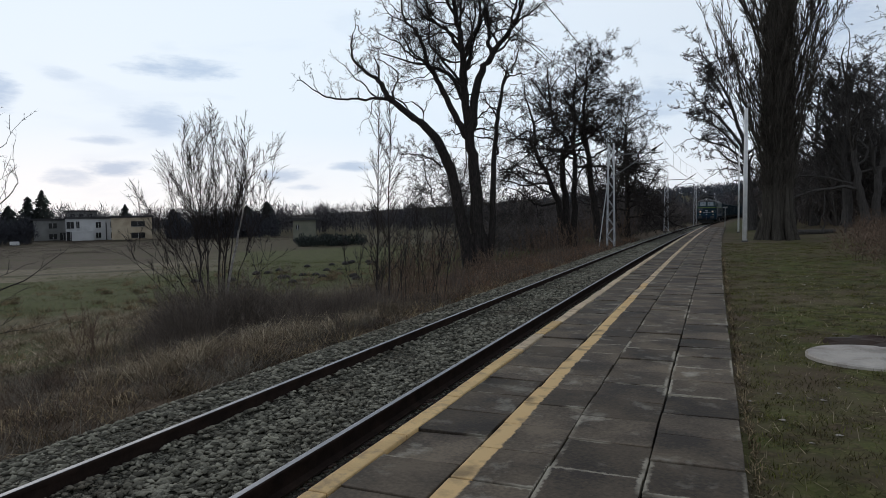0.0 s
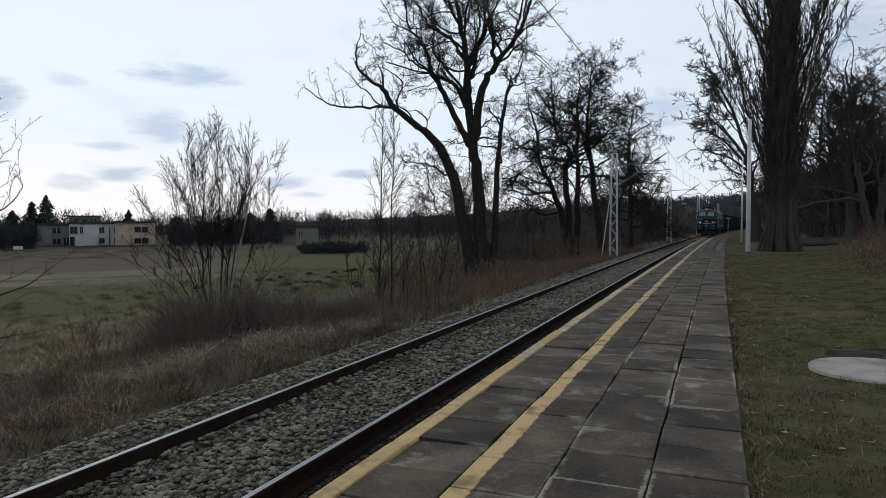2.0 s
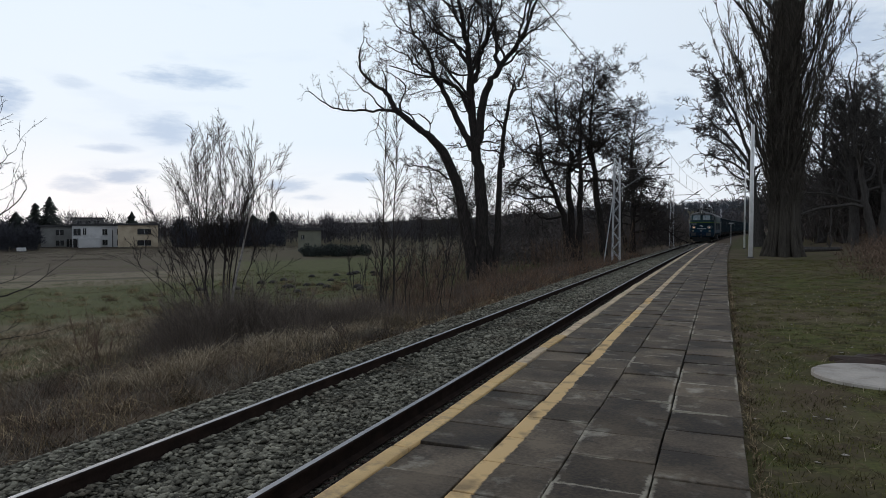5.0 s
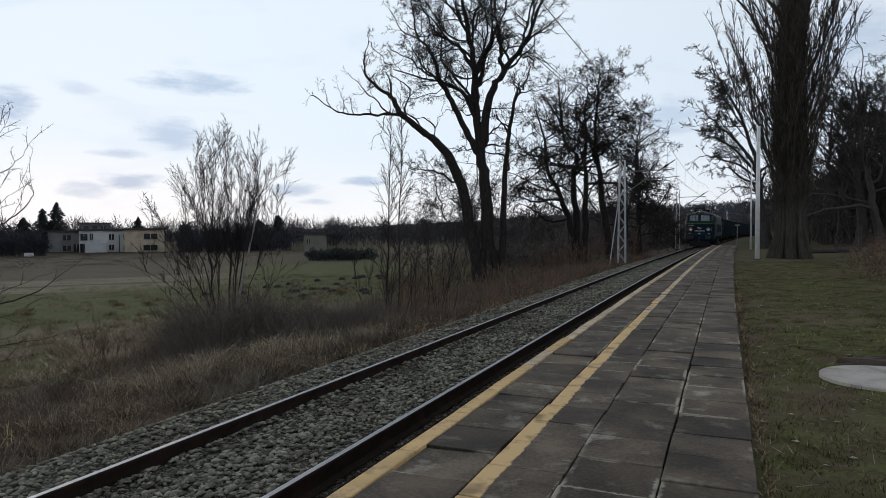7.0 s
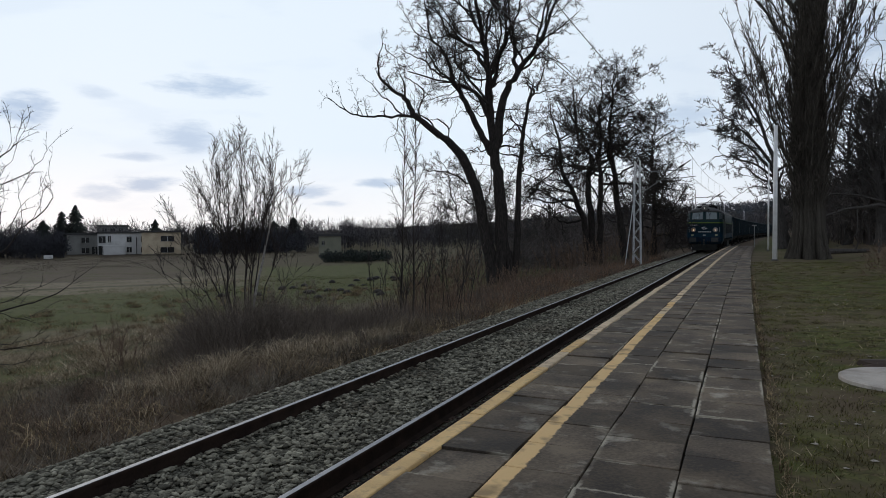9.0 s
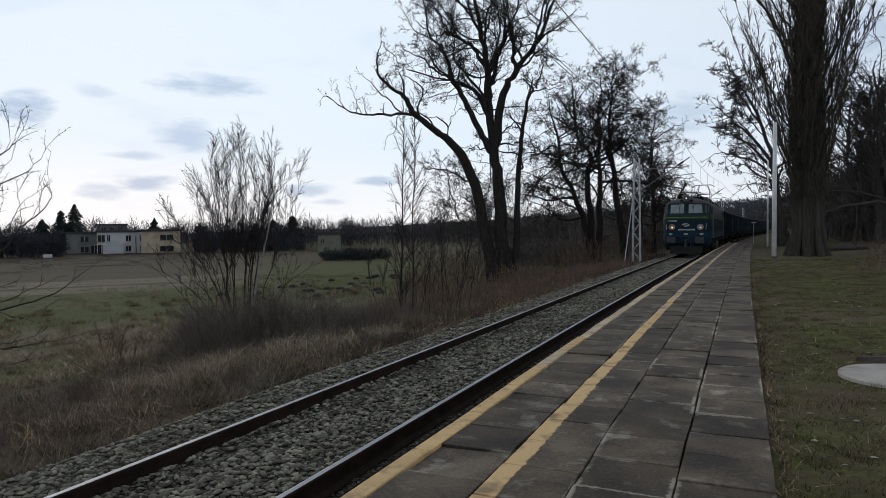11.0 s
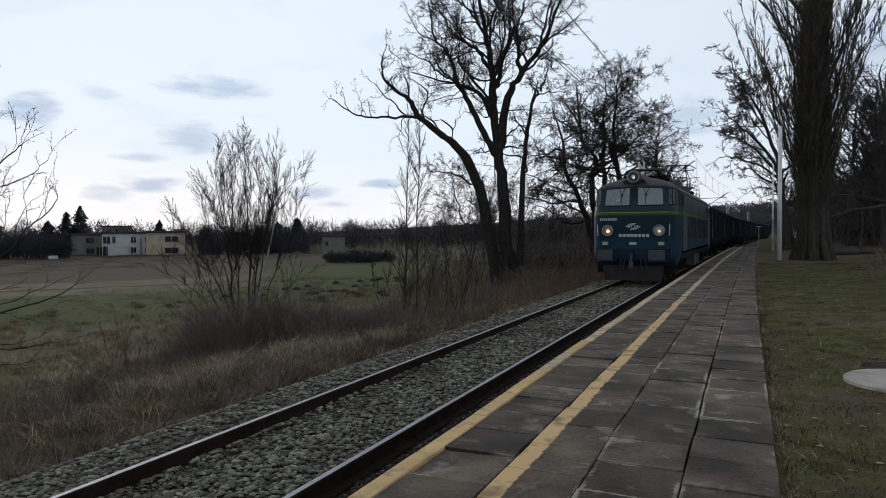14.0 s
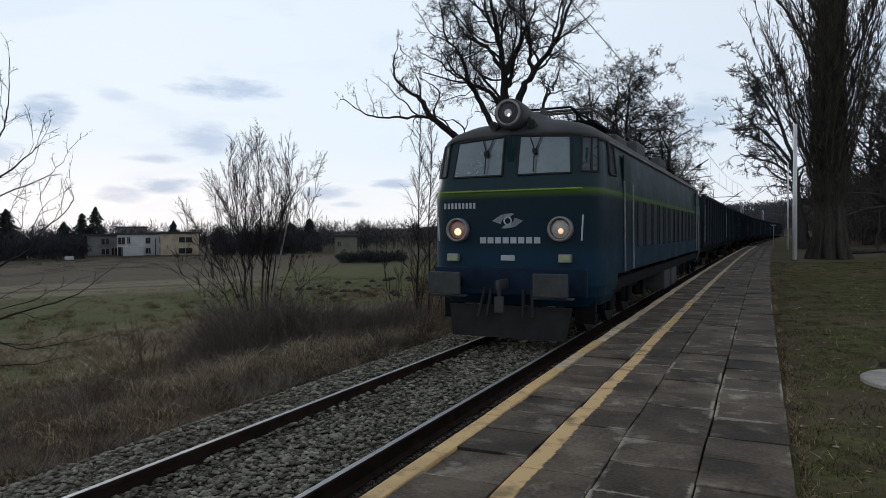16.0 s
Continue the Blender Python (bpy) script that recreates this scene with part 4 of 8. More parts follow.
def build_loco():
    loco = thing("locomotive", "dark blue and green six-axle electric locomotive with a lime belt line", "locomotive")
    skirt = [(1.34, 0.20, 0.66), (1.42, 0.08, 0.82), (1.47, 0.0, 1.00), (1.48, -0.005, 1.13)]
    part("front_skirt", loft([[p if p[1] < 5 else (p[0], 1.45, p[2]) for p in body_ring(*q)] for q in skirt]), M["loco_paint"], loco)
    part("rear_skirt", loft([[p if p[1] > 12 else (p[0], LOCO_L - 1.45, p[2]) for p in body_ring(*q)] for q in skirt]), M["loco_paint"], loco)
    prof = [(1.48, -0.005, 1.13), (1.48, -0.01, 1.6), (1.48, 0.0, 2.42), (1.475, 0.01, 2.55), (1.465, 0.05, 2.66), (1.42, 0.18, 3.18), (1.39, 0.25, 3.46, 0.13)]
    shell = part("body", loft([body_ring(*p) for p in prof]), M["loco_paint"], loco, smooth=True)
    shell.data.set_sharp_from_angle(angle=radians(24))
    roof = [(1.41, 0.22, 3.455, 0.13), (1.40, 0.25, 3.53, 0.13), (1.33, 0.36, 3.62, 0.12), (1.12, 0.60, 3.72, 0.09), (0.75, 0.95, 3.80, 0.04), (0.30, 1.30, 3.84)]
    part("roof", loft([body_ring(*p) for p in roof]), M["roof_grey"], loco, "weathered grey roof", smooth=True)
    # gutter
    bm = bmesh.new()
    for s in (-1, 1):
        rod(bm, (s * 1.42, 0.95, 3.35), (s * 1.42, LOCO_L - 0.95, 3.35), 0.025, 6)
    part("gutter", bm, M["gutter_grey"], loco, "pale worn roof gutter")
    # windscreens follow the raked front
    def fp(x, z):
        s = float(np.interp(z, [2.55, 2.66, 3.18, 3.46], [0.01, 0.05, 0.18, 0.25]))
        w = float(np.interp(z, [2.55, 2.66, 3.18, 3.46], [1.475, 1.465, 1.42, 1.39]))
        return (x, s + nose_y(abs(x) / w), z)
    for s in (-1, 1):
        pane(loco, [fp(s * 0.13, 2.78), fp(s * 1.02, 2.78), fp(s * 0.97, 3.38), fp(s * 0.13, 3.43)])
        # window wrapped round the corner in two panes, and a dark cab side window behind it
        for x0, x1 in ((1.16, 1.29), (1.29, 1.365)):
            pane(loco, [fp(s * x0, 2.80), fp(s * x1 * 1.012, 2.80), fp(s * x1 * 0.985, 3.36), fp(s * x0 * 0.985, 3.36)], 0.022, "corner_window", "corner window with sky brightness in its colour", "corner_glass")
        pane(loco, [(s * 1.458, 0.80, 2.80), (s * 1.458, 1.30, 2.80), (s * 1.404, 1.30, 3.32), (s * 1.404, 0.88, 3.32)], 0.03, "cab_side_window", "dark cab side window", "side_glass")
        wb = part("wiper", rd((s * 0.42, 0.10, 3.20), (s * 0.42, 0.03, 2.82), 0.012, 5), M["black_rubber"], loco)
        part("wiper_arm", rd((s * 0.42, 0.14, 3.16), (s * 0.30, 0.20, 3.44), 0.010, 5), M["black_rubber"], wb)
        part("wiper_arm", rd((s * 0.42, 0.14, 3.16), (s * 0.52, 0.20, 3.44), 0.010, 5), M["black_rubber"], wb)
        part("wiper_motor", bx((s * 0.42, 0.11, 3.16), (0.07, 0.06, 0.09), 0.015), M["black_rubber"], wb)
    part("centre_post", bx((0, 0.13, 3.10), (0.09, 0.03, 0.66), 0.008, Matrix.Rotation(radians(14), 4, "X")), M["loco_paint"], loco)
    # lamps
    headlamp(loco, -0.88, -0.02, 1.90, 0.20, 0.30, lens=M["amber_lit_lens"])
    headlamp(loco, 0.88, -0.02, 1.90, 0.20, 0.22, strength_mat=M["lamp_dim"])
    hood = []
    for r, y in ((0.235, 0.02), (0.25, 0.10), (0.25, 0.45), (0.20, 0.95), (0.10, 1.5)):
        hood.append([(r * math.cos(a * math.tau / 24), y, 3.79 + r * math.sin(a * math.tau / 24) - 0.02 * y) for a in range(24)])
    part("lamp_hood", loft(hood), M["roof_grey"], loco, "rounded roof lamp hood", smooth=True)
    grid = []
    for i in range(13):
        y = 0.34 + 2.0 * (i / 12) ** 1.4
        f = 1 - (i / 12) ** 1.5
        base = float(np.interp(y, [0.0, 0.3, 0.6, 0.95, 1.3, 2.4], [3.46, 3.56, 3.70, 3.79, 3.835, 3.85]))
        grid.append([(x, y, base - 0.04 - 0.09 * (abs(x) / 0.85) ** 3 + 0.27 * f * math.exp(-((x / 0.38) ** 4))) for x in np.linspace(-0.85, 0.85, 23)])
    part("roof_brow", loft(grid, False, False), M["roof_grey"], loco, "grey fairing sweeping up round the roof lamp", smooth=True)
    headlamp(loco, 0.0, 0.07, 3.79, 0.215, 0.10, "roof_headlight", M["lamp_glow_white"], M["lamp_clear"])
    for s in (-1, 1):
        hn = part("horn", rd((s * 0.33, 0.22, 3.63), (s * 0.33, 0.55, 3.65), 0.075, 14, 0.03), M["roof_grey"], loco, "grey horn beside the roof lamp")
        part("horn_mouth", rd((s * 0.33, 0.205, 3.63), (s * 0.33, 0.222, 3.63), 0.055, 14), M["black_rubber"], hn)
        mk = part("marker_lamp", bx((s * 0.96, -0.05, 1.44), (0.21, 0.09, 0.13), 0.015), M["chrome_ring"], loco)
        part("marker_glass", bx((s * 0.96, -0.10, 1.44), (0.17, 0.012, 0.10), 0.004), M["yellow_plate"], mk, "yellowish marker glass")
        # buffers
        bf = part("buffer", rd((s * 0.875, 0.0, 1.05), (s * 0.875, -0.42, 1.05), 0.12, 14, 0.09), M["underframe"], loco)
        part("buffer_plate", bx((s * 0.875, -0.57, 1.05), (0.55, 0.05, 0.36), 0.022), M["buffer_steel"], bf, "broad rectangular buffer plate")
        part("buffer_sleeve", rd((s * 0.875, -0.15, 1.05), (s * 0.875, -0.55, 1.05), 0.085, 12), M["buffer_steel"], bf)
        st = part("buffer_step", bx((s * 0.875, -0.40, 0.84), (0.62, 0.16, 0.025), 0.006), M["buffer_steel"], loco)
        part("handrail", rd((s * 1.22, -0.05, 1.72), (s * 1.24, -0.05, 2.12), 0.014, 6), M["letter_grey"], loco, "pale front handrail")
        br = LOCO_L
        part("rear_buffer", rd((s * 0.875, br, 1.05), (s * 0.875, br + 0.55, 1.05), 0.11, 12), M["underframe"], loco)
        # steps and hose
        part("step_ladder", bx((s * 1.16, 0.45, 0.58), (0.34, 0.14, 0.42), 0.02), M["underframe"], loco)
    part("headstock", bx((0, -0.02, 1.06), (2.6, 0.12, 0.44), 0.02), M["headstock_blue"], loco, "blue headstock beam")
    part("coupling_hook", bx((0, -0.28, 1.03), (0.07, 0.45, 0.16), 0.03), M["buffer_steel"], loco)
    sc = part("screw_coupling", rd((0, -0.42, 1.05), (0, -0.40, 0.62), 0.03, 8), M["buffer_steel"], loco)
    part("shackle", bx((0, -0.42, 0.72), (0.16, 0.05, 0.26), 0.02), M["buffer_steel"], sc)
    for x in (-0.38, -0.26, 0.28, 0.42):
        part("brake_hose", rd((x, -0.08, 0.95), (x * 1.15, -0.2, 0.5), 0.028, 8), M["black_rubber"], loco)
    part("data_plate", bx((0.0, -0.022, 1.44), (0.24, 0.012, 0.09), 0.01), M["letter_grey"], loco, "small pale maker's plate")
    plough = [[(-1.05, 0.0, 0.66), (1.05, 0.0, 0.66), (1.05, 0.05, 0.66), (-1.05, 0.05, 0.66)], [(-0.98, -0.06, 0.14), (0.98, -0.06, 0.14), (0.98, -0.02, 0.14), (-0.98, -0.02, 0.14)]]
    part("snow_plough", loft(plough), M["plough_steel"], loco, "dark steel plough plate")
    # emblem: a split lens shape round a ring, and lettering as bars
    bm = bmesh.new()
    for s in (1, -1):
        pts = [(-0.27 * s, 0.0), (-0.12 * s, 0.10 * s), (0.06 * s, 0.125 * s), (0.12 * s, 0.115 * s), (0.05 * s, 0.07 * s), (-0.06 * s, 0.045 * s), (-0.10 * s, 0.0), (-0.12 * s, -0.05 * s)]
        lo = [bm.verts.new((px, -0.016, 2.04 + pz)) for px, pz in pts]
        f = bm.faces.new(lo)
        bmesh.ops.solidify(bm, geom=[f], thickness=0.006)
    rings = [[(r * math.cos(a * math.tau / 20), -0.018, 2.04 + r * math.sin(a * math.tau / 20)) for a in range(20)] for r in (0.048, 0.074)]
    v = [[bm.verts.new(p) for p in r] for r in rings]
    for i in range(20):
        bm.faces.new((v[0][i], v[0][(i + 1) % 20], v[1][(i + 1) % 20], v[1][i]))
    part("emblem", bm, M["letter_grey"], loco, "pale grey lens-shaped emblem")
    bars(loco, -0.50, 0.56, -0.016, 1.725, 0.10, 8, "lettering", "row of pale grey lettering bars", 0.22)
    bars(loco, -1.16, -0.56, -0.006, 2.30, 0.095, 9, "number_bars", "row of pale number bars", 0.42)
    # belt moulding
    part("belt_moulding", bx((0, -0.012, 2.535), (2.45, 0.02, 0.022), 0.004), M["lime_paint"], loco, "lime belt strip")
    # sides: doors, rails, grilles, ribs
    for s in (-1, 1):
        for y in (2.25, LOCO_L - 2.25):
            dr = part("cab_door", bx((s * 1.478, y, 2.2), (0.03, 0.66, 2.05), 0.01), M["loco_paint"], loco)
            for dy in (-0.42, 0.42):
                part("door_handrail", rd((s * 1.53, y + dy, 1.15), (s * 1.51, y + dy, 2.75), 0.016, 6), M["chrome_ring"], dr, "pale steel handrail")
        y = 3.3
        while y < LOCO_L - 3.4:
            g = part("vent_grille", bx((s * 1.472, y + 0.42, 2.0), (0.03, 0.66, 0.90), 0.01), M["black_rubber"], loco, "dark air intake panel")
            for dy in (-0.34, 0.34):
                part("frame_strip", bx((s * 1.482, y + 0.42 + dy, 2.0), (0.03, 0.035, 0.92), 0.006), M["loco_paint"], g)
            y += 0.98
        part("sole_bar", bx((s * 1.36, LOCO_L / 2, 0.93), (0.14, LOCO_L - 2.2, 0.20), 0.02), M["underframe"], loco)
        for y in (8.3, 9.7):
            part("equipment_box", bx((s * 1.15, y, 0.62), (0.55, 1.15, 0.55), 0.04), M["buffer_steel"], loco)
    # bogies with their wheelsets
    sets = []
    for yc in (3.9, LOCO_L - 3.9):
        bg = new("bogie")
        bg.parent = loco
        bg.matrix_basis = pose(0, yc, 0)
        for s in (-1, 1):
            fr = bx((s * 1.08, 0, 0.78), (0.16, 5.2, 0.26), 0.04)
            for k in (-1.75, 0, 1.75):
                box(fr, (s * 1.12, k, 0.62), (0.26, 0.42, 0.40), 0.05)
                for d in (-0.42, 0.42):
                    rod(fr, (s * 1.12, k + d, 0.48), (s * 1.12, k + d, 0.80), 0.085, 10)
            part("side_frame", fr, M["underframe"], bg)
        part("bolster", bx((0, 0, 0.80), (2.0, 0.8, 0.25), 0.04), M["underframe"], bg)
        for k in (-1.75, 0, 1.75):
            sets.append(wheelset(bg, k, 0.625))
    # roof gear
    pantograph(loco, 3.3, False)
    pantograph(loco, LOCO_L - 3.3, True)
    part("roof_walkway", bx((0, LOCO_L / 2, 3.90), (0.7, 5.5, 0.05), 0.01), M["roof_grey"], loco)
    for y, w, h in ((5.6, 1.5, 0.26), (7.6, 1.7, 0.34), (9.4, 1.3, 0.22), (11.6, 1.7, 0.32)):
        part("roof_box", bx((0, y, 3.78 + h / 2), (w, 1.3, h), 0.05), M["roof_grey"], loco, "grey roof equipment box")
    part("whistle_plate", bx((0.25, 1.15, 3.92), (0.05, 0.28, 0.20), 0.01), M["roof_grey"], loco)
    for s in (-1, 1):
        bm = rd((s * 0.62, 2.0, 4.06), (s * 0.62, LOCO_L - 2.0, 4.06), 0.018, 6)
        for y in np.arange(2.0, LOCO_L - 1.9, 1.7):
            rod(bm, (s * 0.62, y, 3.78), (s * 0.62, y, 4.06), 0.022, 6)
        part("roof_busbar", bm, M["underframe"], loco)
    return loco, sets


M["plough_steel"] = shade("plough_steel", (0.036, 0.038, 0.036), (0.018, 0.018, 0.017), 3, 0.8, bump=0.003, spec=0.15)
M["headstock_blue"] = shade("headstock_blue", (0.010, 0.030, 0.062), (0.006, 0.014, 0.028), 3, 0.6, bump=0.002, spec=0.15, stain=(0.008, 0.008, 0.008), stain_scale=4, stain_amount=0.6)
# Corner panes: reflected sky is put into the grey base colour.
M["corner_glass"] = shade("corner_glass", (0.15, 0.18, 0.19), (0.10, 0.12, 0.13), 1.6, 0.2, 0.35, metal=0.2, fine=12, spec=0.6)
M["gutter_grey"] = shade("gutter_grey", (0.30, 0.31, 0.31), (0.20, 0.20, 0.20), 4, 0.7)
M["lime_paint"] = shade("lime_paint", (0.30, 0.42, 0.06), (0.16, 0.24, 0.04), 3, 0.5)
loco, loco_sets = build_loco()

# ---- coal wagons ----
WAGON_L = 14.04


def build_wagon():
    w = thing("coal_wagon", "dark high-sided open freight wagon loaded with coal", "wagon", group="coal wagons")
    bm = bmesh.new()
    L0, L1 = 0.62, WAGON_L - 0.62
    for s in (-1, 1):
        box(bm, (s * 1.40, WAGON_L / 2, 2.24), (0.05, L1 - L0, 2.0))
    part("side_wall", bm, M["wagon_paint"], w)
    for y in (L0, L1):
        part("end_wall", bx((0, y, 2.24), (2.8, 0.06, 2.0)), M["wagon_paint"], w)
    part("floor", bx((0, WAGON_L / 2, 1.20), (2.8, L1 - L0, 0.1)), M["underframe"], w)
    for s in (-1, 1):
        for k in range(10):
            y = L0 + (L1 - L0) * k / 9
            part("rib", bx((s * 1.455, y, 2.22), (0.07, 0.12, 2.06), 0.012), M["wagon_paint"], w)
        part("top_rail", bx((s * 1.43, WAGON_L / 2, 3.28), (0.13, L1 - L0 + 0.1, 0.12), 0.02), M["wagon_paint"], w)
        part("sole_bar", bx((s * 1.2, WAGON_L / 2, 1.05), (0.12, L1 - L0, 0.26), 0.01), M["underframe"], w)
        for e, d in ((0, -1), (WAGON_L, 1)):
            part("buffer", rd((s * 0.875, e - d * 0.62, 1.05), (s * 0.875, e - d * 0.05, 1.05), 0.1, 10, 0.16), M["underframe"], w)
        part("handrail", rd((s * 1.48, L0 + 0.15, 1.4), (s * 1.48, L0 + 0.15, 2.9), 0.015, 5), M["letter_grey"], w, "pale handrail")
    rng = np.random.default_rng(2)
    rings = []
    for y in np.linspace(L0 + 0.05, L1 - 0.05, 24):
        rings.append([(x, y, 3.12 - 0.10 * (x / 1.38) ** 2 + 0.10 * math.sin(y * 1.4) + rng.uniform(-0.05, 0.05)) for x in np.linspace(-1.37, 1.37, 9)])
    part("coal_load", loft(rings, False, False), M["coal"], w, "heap of black coal")
    sets = []
    for yc in (2.5, WAGON_L - 2.5):
        bg = new("bogie")
        bg.parent = w
        bg.matrix_basis = pose(0, yc, 0)
        for s in (-1, 1):
            fr = bx((s * 1.02, 0, 0.56), (0.12, 2.3, 0.22), 0.03)
            for k in (-0.9, 0.9):
                box(fr, (s * 1.03, k, 0.48), (0.2, 0.34, 0.32), 0.03)
            part("side_frame", fr, M["underframe"], bg)
        for k in (-0.9, 0.9):
            sets.append(wheelset(bg, k, 0.46))
    return w, sets


wagon, wagon_sets = build_wagon()
wagons = [wagon] + [copy_thing(wagon, Matrix()) for _ in range(9)]

# ---- trees and scrub ----


def tubes(name, lines, mat, sides):
    """Skin many tapering polylines [(points, radii)] as thin tubes in one mesh."""
    V, F, n = [], [], 0
    ang = np.arange(sides) * (2 * np.pi / sides)
    ca, sa = np.cos(ang), np.sin(ang)
    base = np.arange(sides)
    nxt = (base + 1) % sides
    for P, r in lines:
        P = np.asarray(P)
        d = P[-1] - P[0]
        d = d / (np.linalg.norm(d) + 1e-9)
        a = np.cross(d, (0.0, 0.0, 1.0) if abs(d[2]) < 0.9 else (1.0, 0.0, 0.0))
        a /= np.linalg.norm(a)
        b = np.cross(d, a)
        ring = ca[:, None] * a + sa[:, None] * b
        V.append((P[:, None, :] + np.asarray(r)[:, None, None] * ring[None]).reshape(-1, 3))
        k = len(P)
        i = (np.arange(k - 1) * sides)[:, None]
        q = np.stack([i + base, i + nxt, i + sides + nxt, i + sides + base], -1).reshape(-1, 4) + n
        F.append(q)
        n += k * sides
    me = raw_mesh(name, np.concatenate(V), np.concatenate(F), mat)
    if sides > 4:
        me.polygons.foreach_set("use_smooth", [True] * len(me.polygons))
    return me


def unit(v):
    return v / (np.linalg.norm(v) + 1e-9)


def spray_kit(seed, n=9, spread=(28, 58), side=(0.22, 0.5), curl=0.10):
    """One twig spray of unit length: spine stations and side twigs, as centre lines and rim offsets."""
    rng = np.random.default_rng(seed)
    C, O, F = [], [], []
    tri3 = [np.array((math.cos(a), math.sin(a), 0)) for a in (0, 2.094, 4.189)]

    def twig(P, r):
        n0 = len(C)
        d = unit(P[-1] - P[0])
        x = unit(np.cross(d, (0.3, 0.9, 0.1)))
        y = np.cross(d, x)
        for p, q in zip(P[:-1], r):
            for t3 in tri3:
                C.append(p)
                O.append((x * t3[0] + y * t3[1]) * q)
        C.append(P[-1])
        O.append(np.zeros(3))
        k = len(P) - 1
        for i in range(k - 1):
            for j in range(3):
                a, b = n0 + i * 3 + j, n0 + i * 3 + (j + 1) % 3
                F.append((a, b, b + 3))
                F.append((a, b + 3, a + 3))
        tip = n0 + k * 3
        for j in range(3):
            F.append((n0 + (k - 1) * 3 + j, n0 + (k - 1) * 3 + (j + 1) % 3, tip))

    spine = [np.zeros(3)]
    d = np.array((0, 0, 1.0))
    for k in range(3):
        d = unit(d + rng.normal(size=3) * curl * 1.2)
        spine.append(spine[-1] + d * 0.333)
    twig(spine, (1.5, 1.25, 1.0))
    for k in range(n):
        f = 0.12 + 0.85 * (k + rng.uniform(0, 1)) / n
        i = min(int(f * 3), 2)
        p = spine[i] + (spine[i + 1] - spine[i]) * (f * 3 - i)
        a, az = math.radians(rng.uniform(*spread)), rng.uniform(0, math.tau)
        v = np.array((math.sin(a) * math.cos(az), math.sin(a) * math.sin(az), math.cos(a)))
        ln = rng.uniform(*side) * (1.15 - 0.6 * f)
        v2 = unit(v + rng.normal(size=3) * 0.25)
        twig([p, p + v2 * ln], (1.15,))
        if ln > 0.25:
            v3 = unit(v + rng.normal(size=3) * 0.6)
            q = p + v2 * ln * 0.45
            twig([q, q + v3 * ln * 0.6], (0.95,))
    return np.array(C), np.array(O), np.array(F)


def fine_kit(seed, n, spread, side, curl, sub=2):
    """A spray of hair-fine twigs: a slim spine whose side twigs are single slivers."""
    rng = np.random.default_rng(seed)
    C, O, F = [], [], []

    def sliver(p, v, ln, q):
        x = unit(np.cross(v, rng.normal(size=3))) * q
        n0 = len(C)
        for c, o in ((p, x), (p, -x), (p + v * ln, np.zeros(3))):
            C.append(c)
            O.append(o)
        F.append((n0, n0 + 1, n0 + 2))

    spine, d = [np.zeros(3)], np.array((0, 0, 1.0))
    for k in range(4):
        d = unit(d + rng.normal(size=3) * curl)
        spine.append(spine[-1] + d * 0.25)
    for a, b, r in zip(spine[:-1], spine[1:], (1.6, 1.45, 1.25, 1.1)):
        v = unit(b - a)
        x = unit(np.cross(v, (0.3, 0.9, 0.1)))
        y = np.cross(v, x)
        n0 = len(C)
        for p, q in ((a, r), (b, r * 0.85)):
            for t3 in (0, 2.094, 4.189):
                C.append(p)
                O.append((x * math.cos(t3) + y * math.sin(t3)) * q)
        for j in range(3):
            F.append((n0 + j, n0 + (j + 1) % 3, n0 + 3 + (j + 1) % 3))
    for k in range(n):
        f = 0.06 + 0.92 * (k + rng.uniform(0, 1)) / n
        i = min(int(f * 4), 3)
        p = spine[i] + (spine[i + 1] - spine[i]) * (f * 4 - i)
        a, az = math.radians(rng.uniform(*spread)), rng.uniform(0, math.tau)
        v = unit(np.array((math.sin(a) * math.cos(az), math.sin(a) * math.sin(az), math.cos(a))) + rng.normal(size=3) * 0.2)
        ln = rng.uniform(*side) * (1.2 - 0.6 * f)
        sliver(p, v, ln, 1.7)
        for _ in range(sub):
            sliver(p + v * ln * rng.uniform(0.2, 0.8), unit(v + rng.normal(size=3) * 0.7), ln * rng.uniform(0.3, 0.6), 1.35)
    return np.array(C), np.array(O), np.array(F)


KITS = {"alder": [fine_kit(60 + s, 7, (35, 75), (0.30, 0.65), 0.20) for s in range(8)], "wand": [fine_kit(80 + s, 6, (12, 34), (0.3, 0.6), 0.10, 1) for s in range(8)], "fan": [fine_kit(100 + s, 7, (22, 50), (0.3, 0.65), 0.12) for s in range(8)], "bushy": [spray_kit(s, 12) for s in range(6)], "upright": [spray_kit(20 + s, 8, (16, 38), (0.25, 0.6), 0.08) for s in range(6)], "sparse": [spray_kit(40 + s, 4, (28, 60), (0.2, 0.45), 0.14) for s in range(6)]}


def spray_mesh(name, sprays, kits, thick, mat):
    rng = np.random.default_rng(1)
    V, F, n = [], [], 0
    for p, d, ln in sprays:
        C, O, f = kits[rng.integers(len(kits))]
        d = unit(np.asarray(d))
        x = unit(np.cross(d, rng.normal(size=3)))
        B = np.stack([x, np.cross(d, x), d])
        V.append(p + (C * ln + O * thick) @ B)
        F.append(f + n)
        n += len(C)
    return raw_mesh(name, np.concatenate(V), np.concatenate(F), mat)


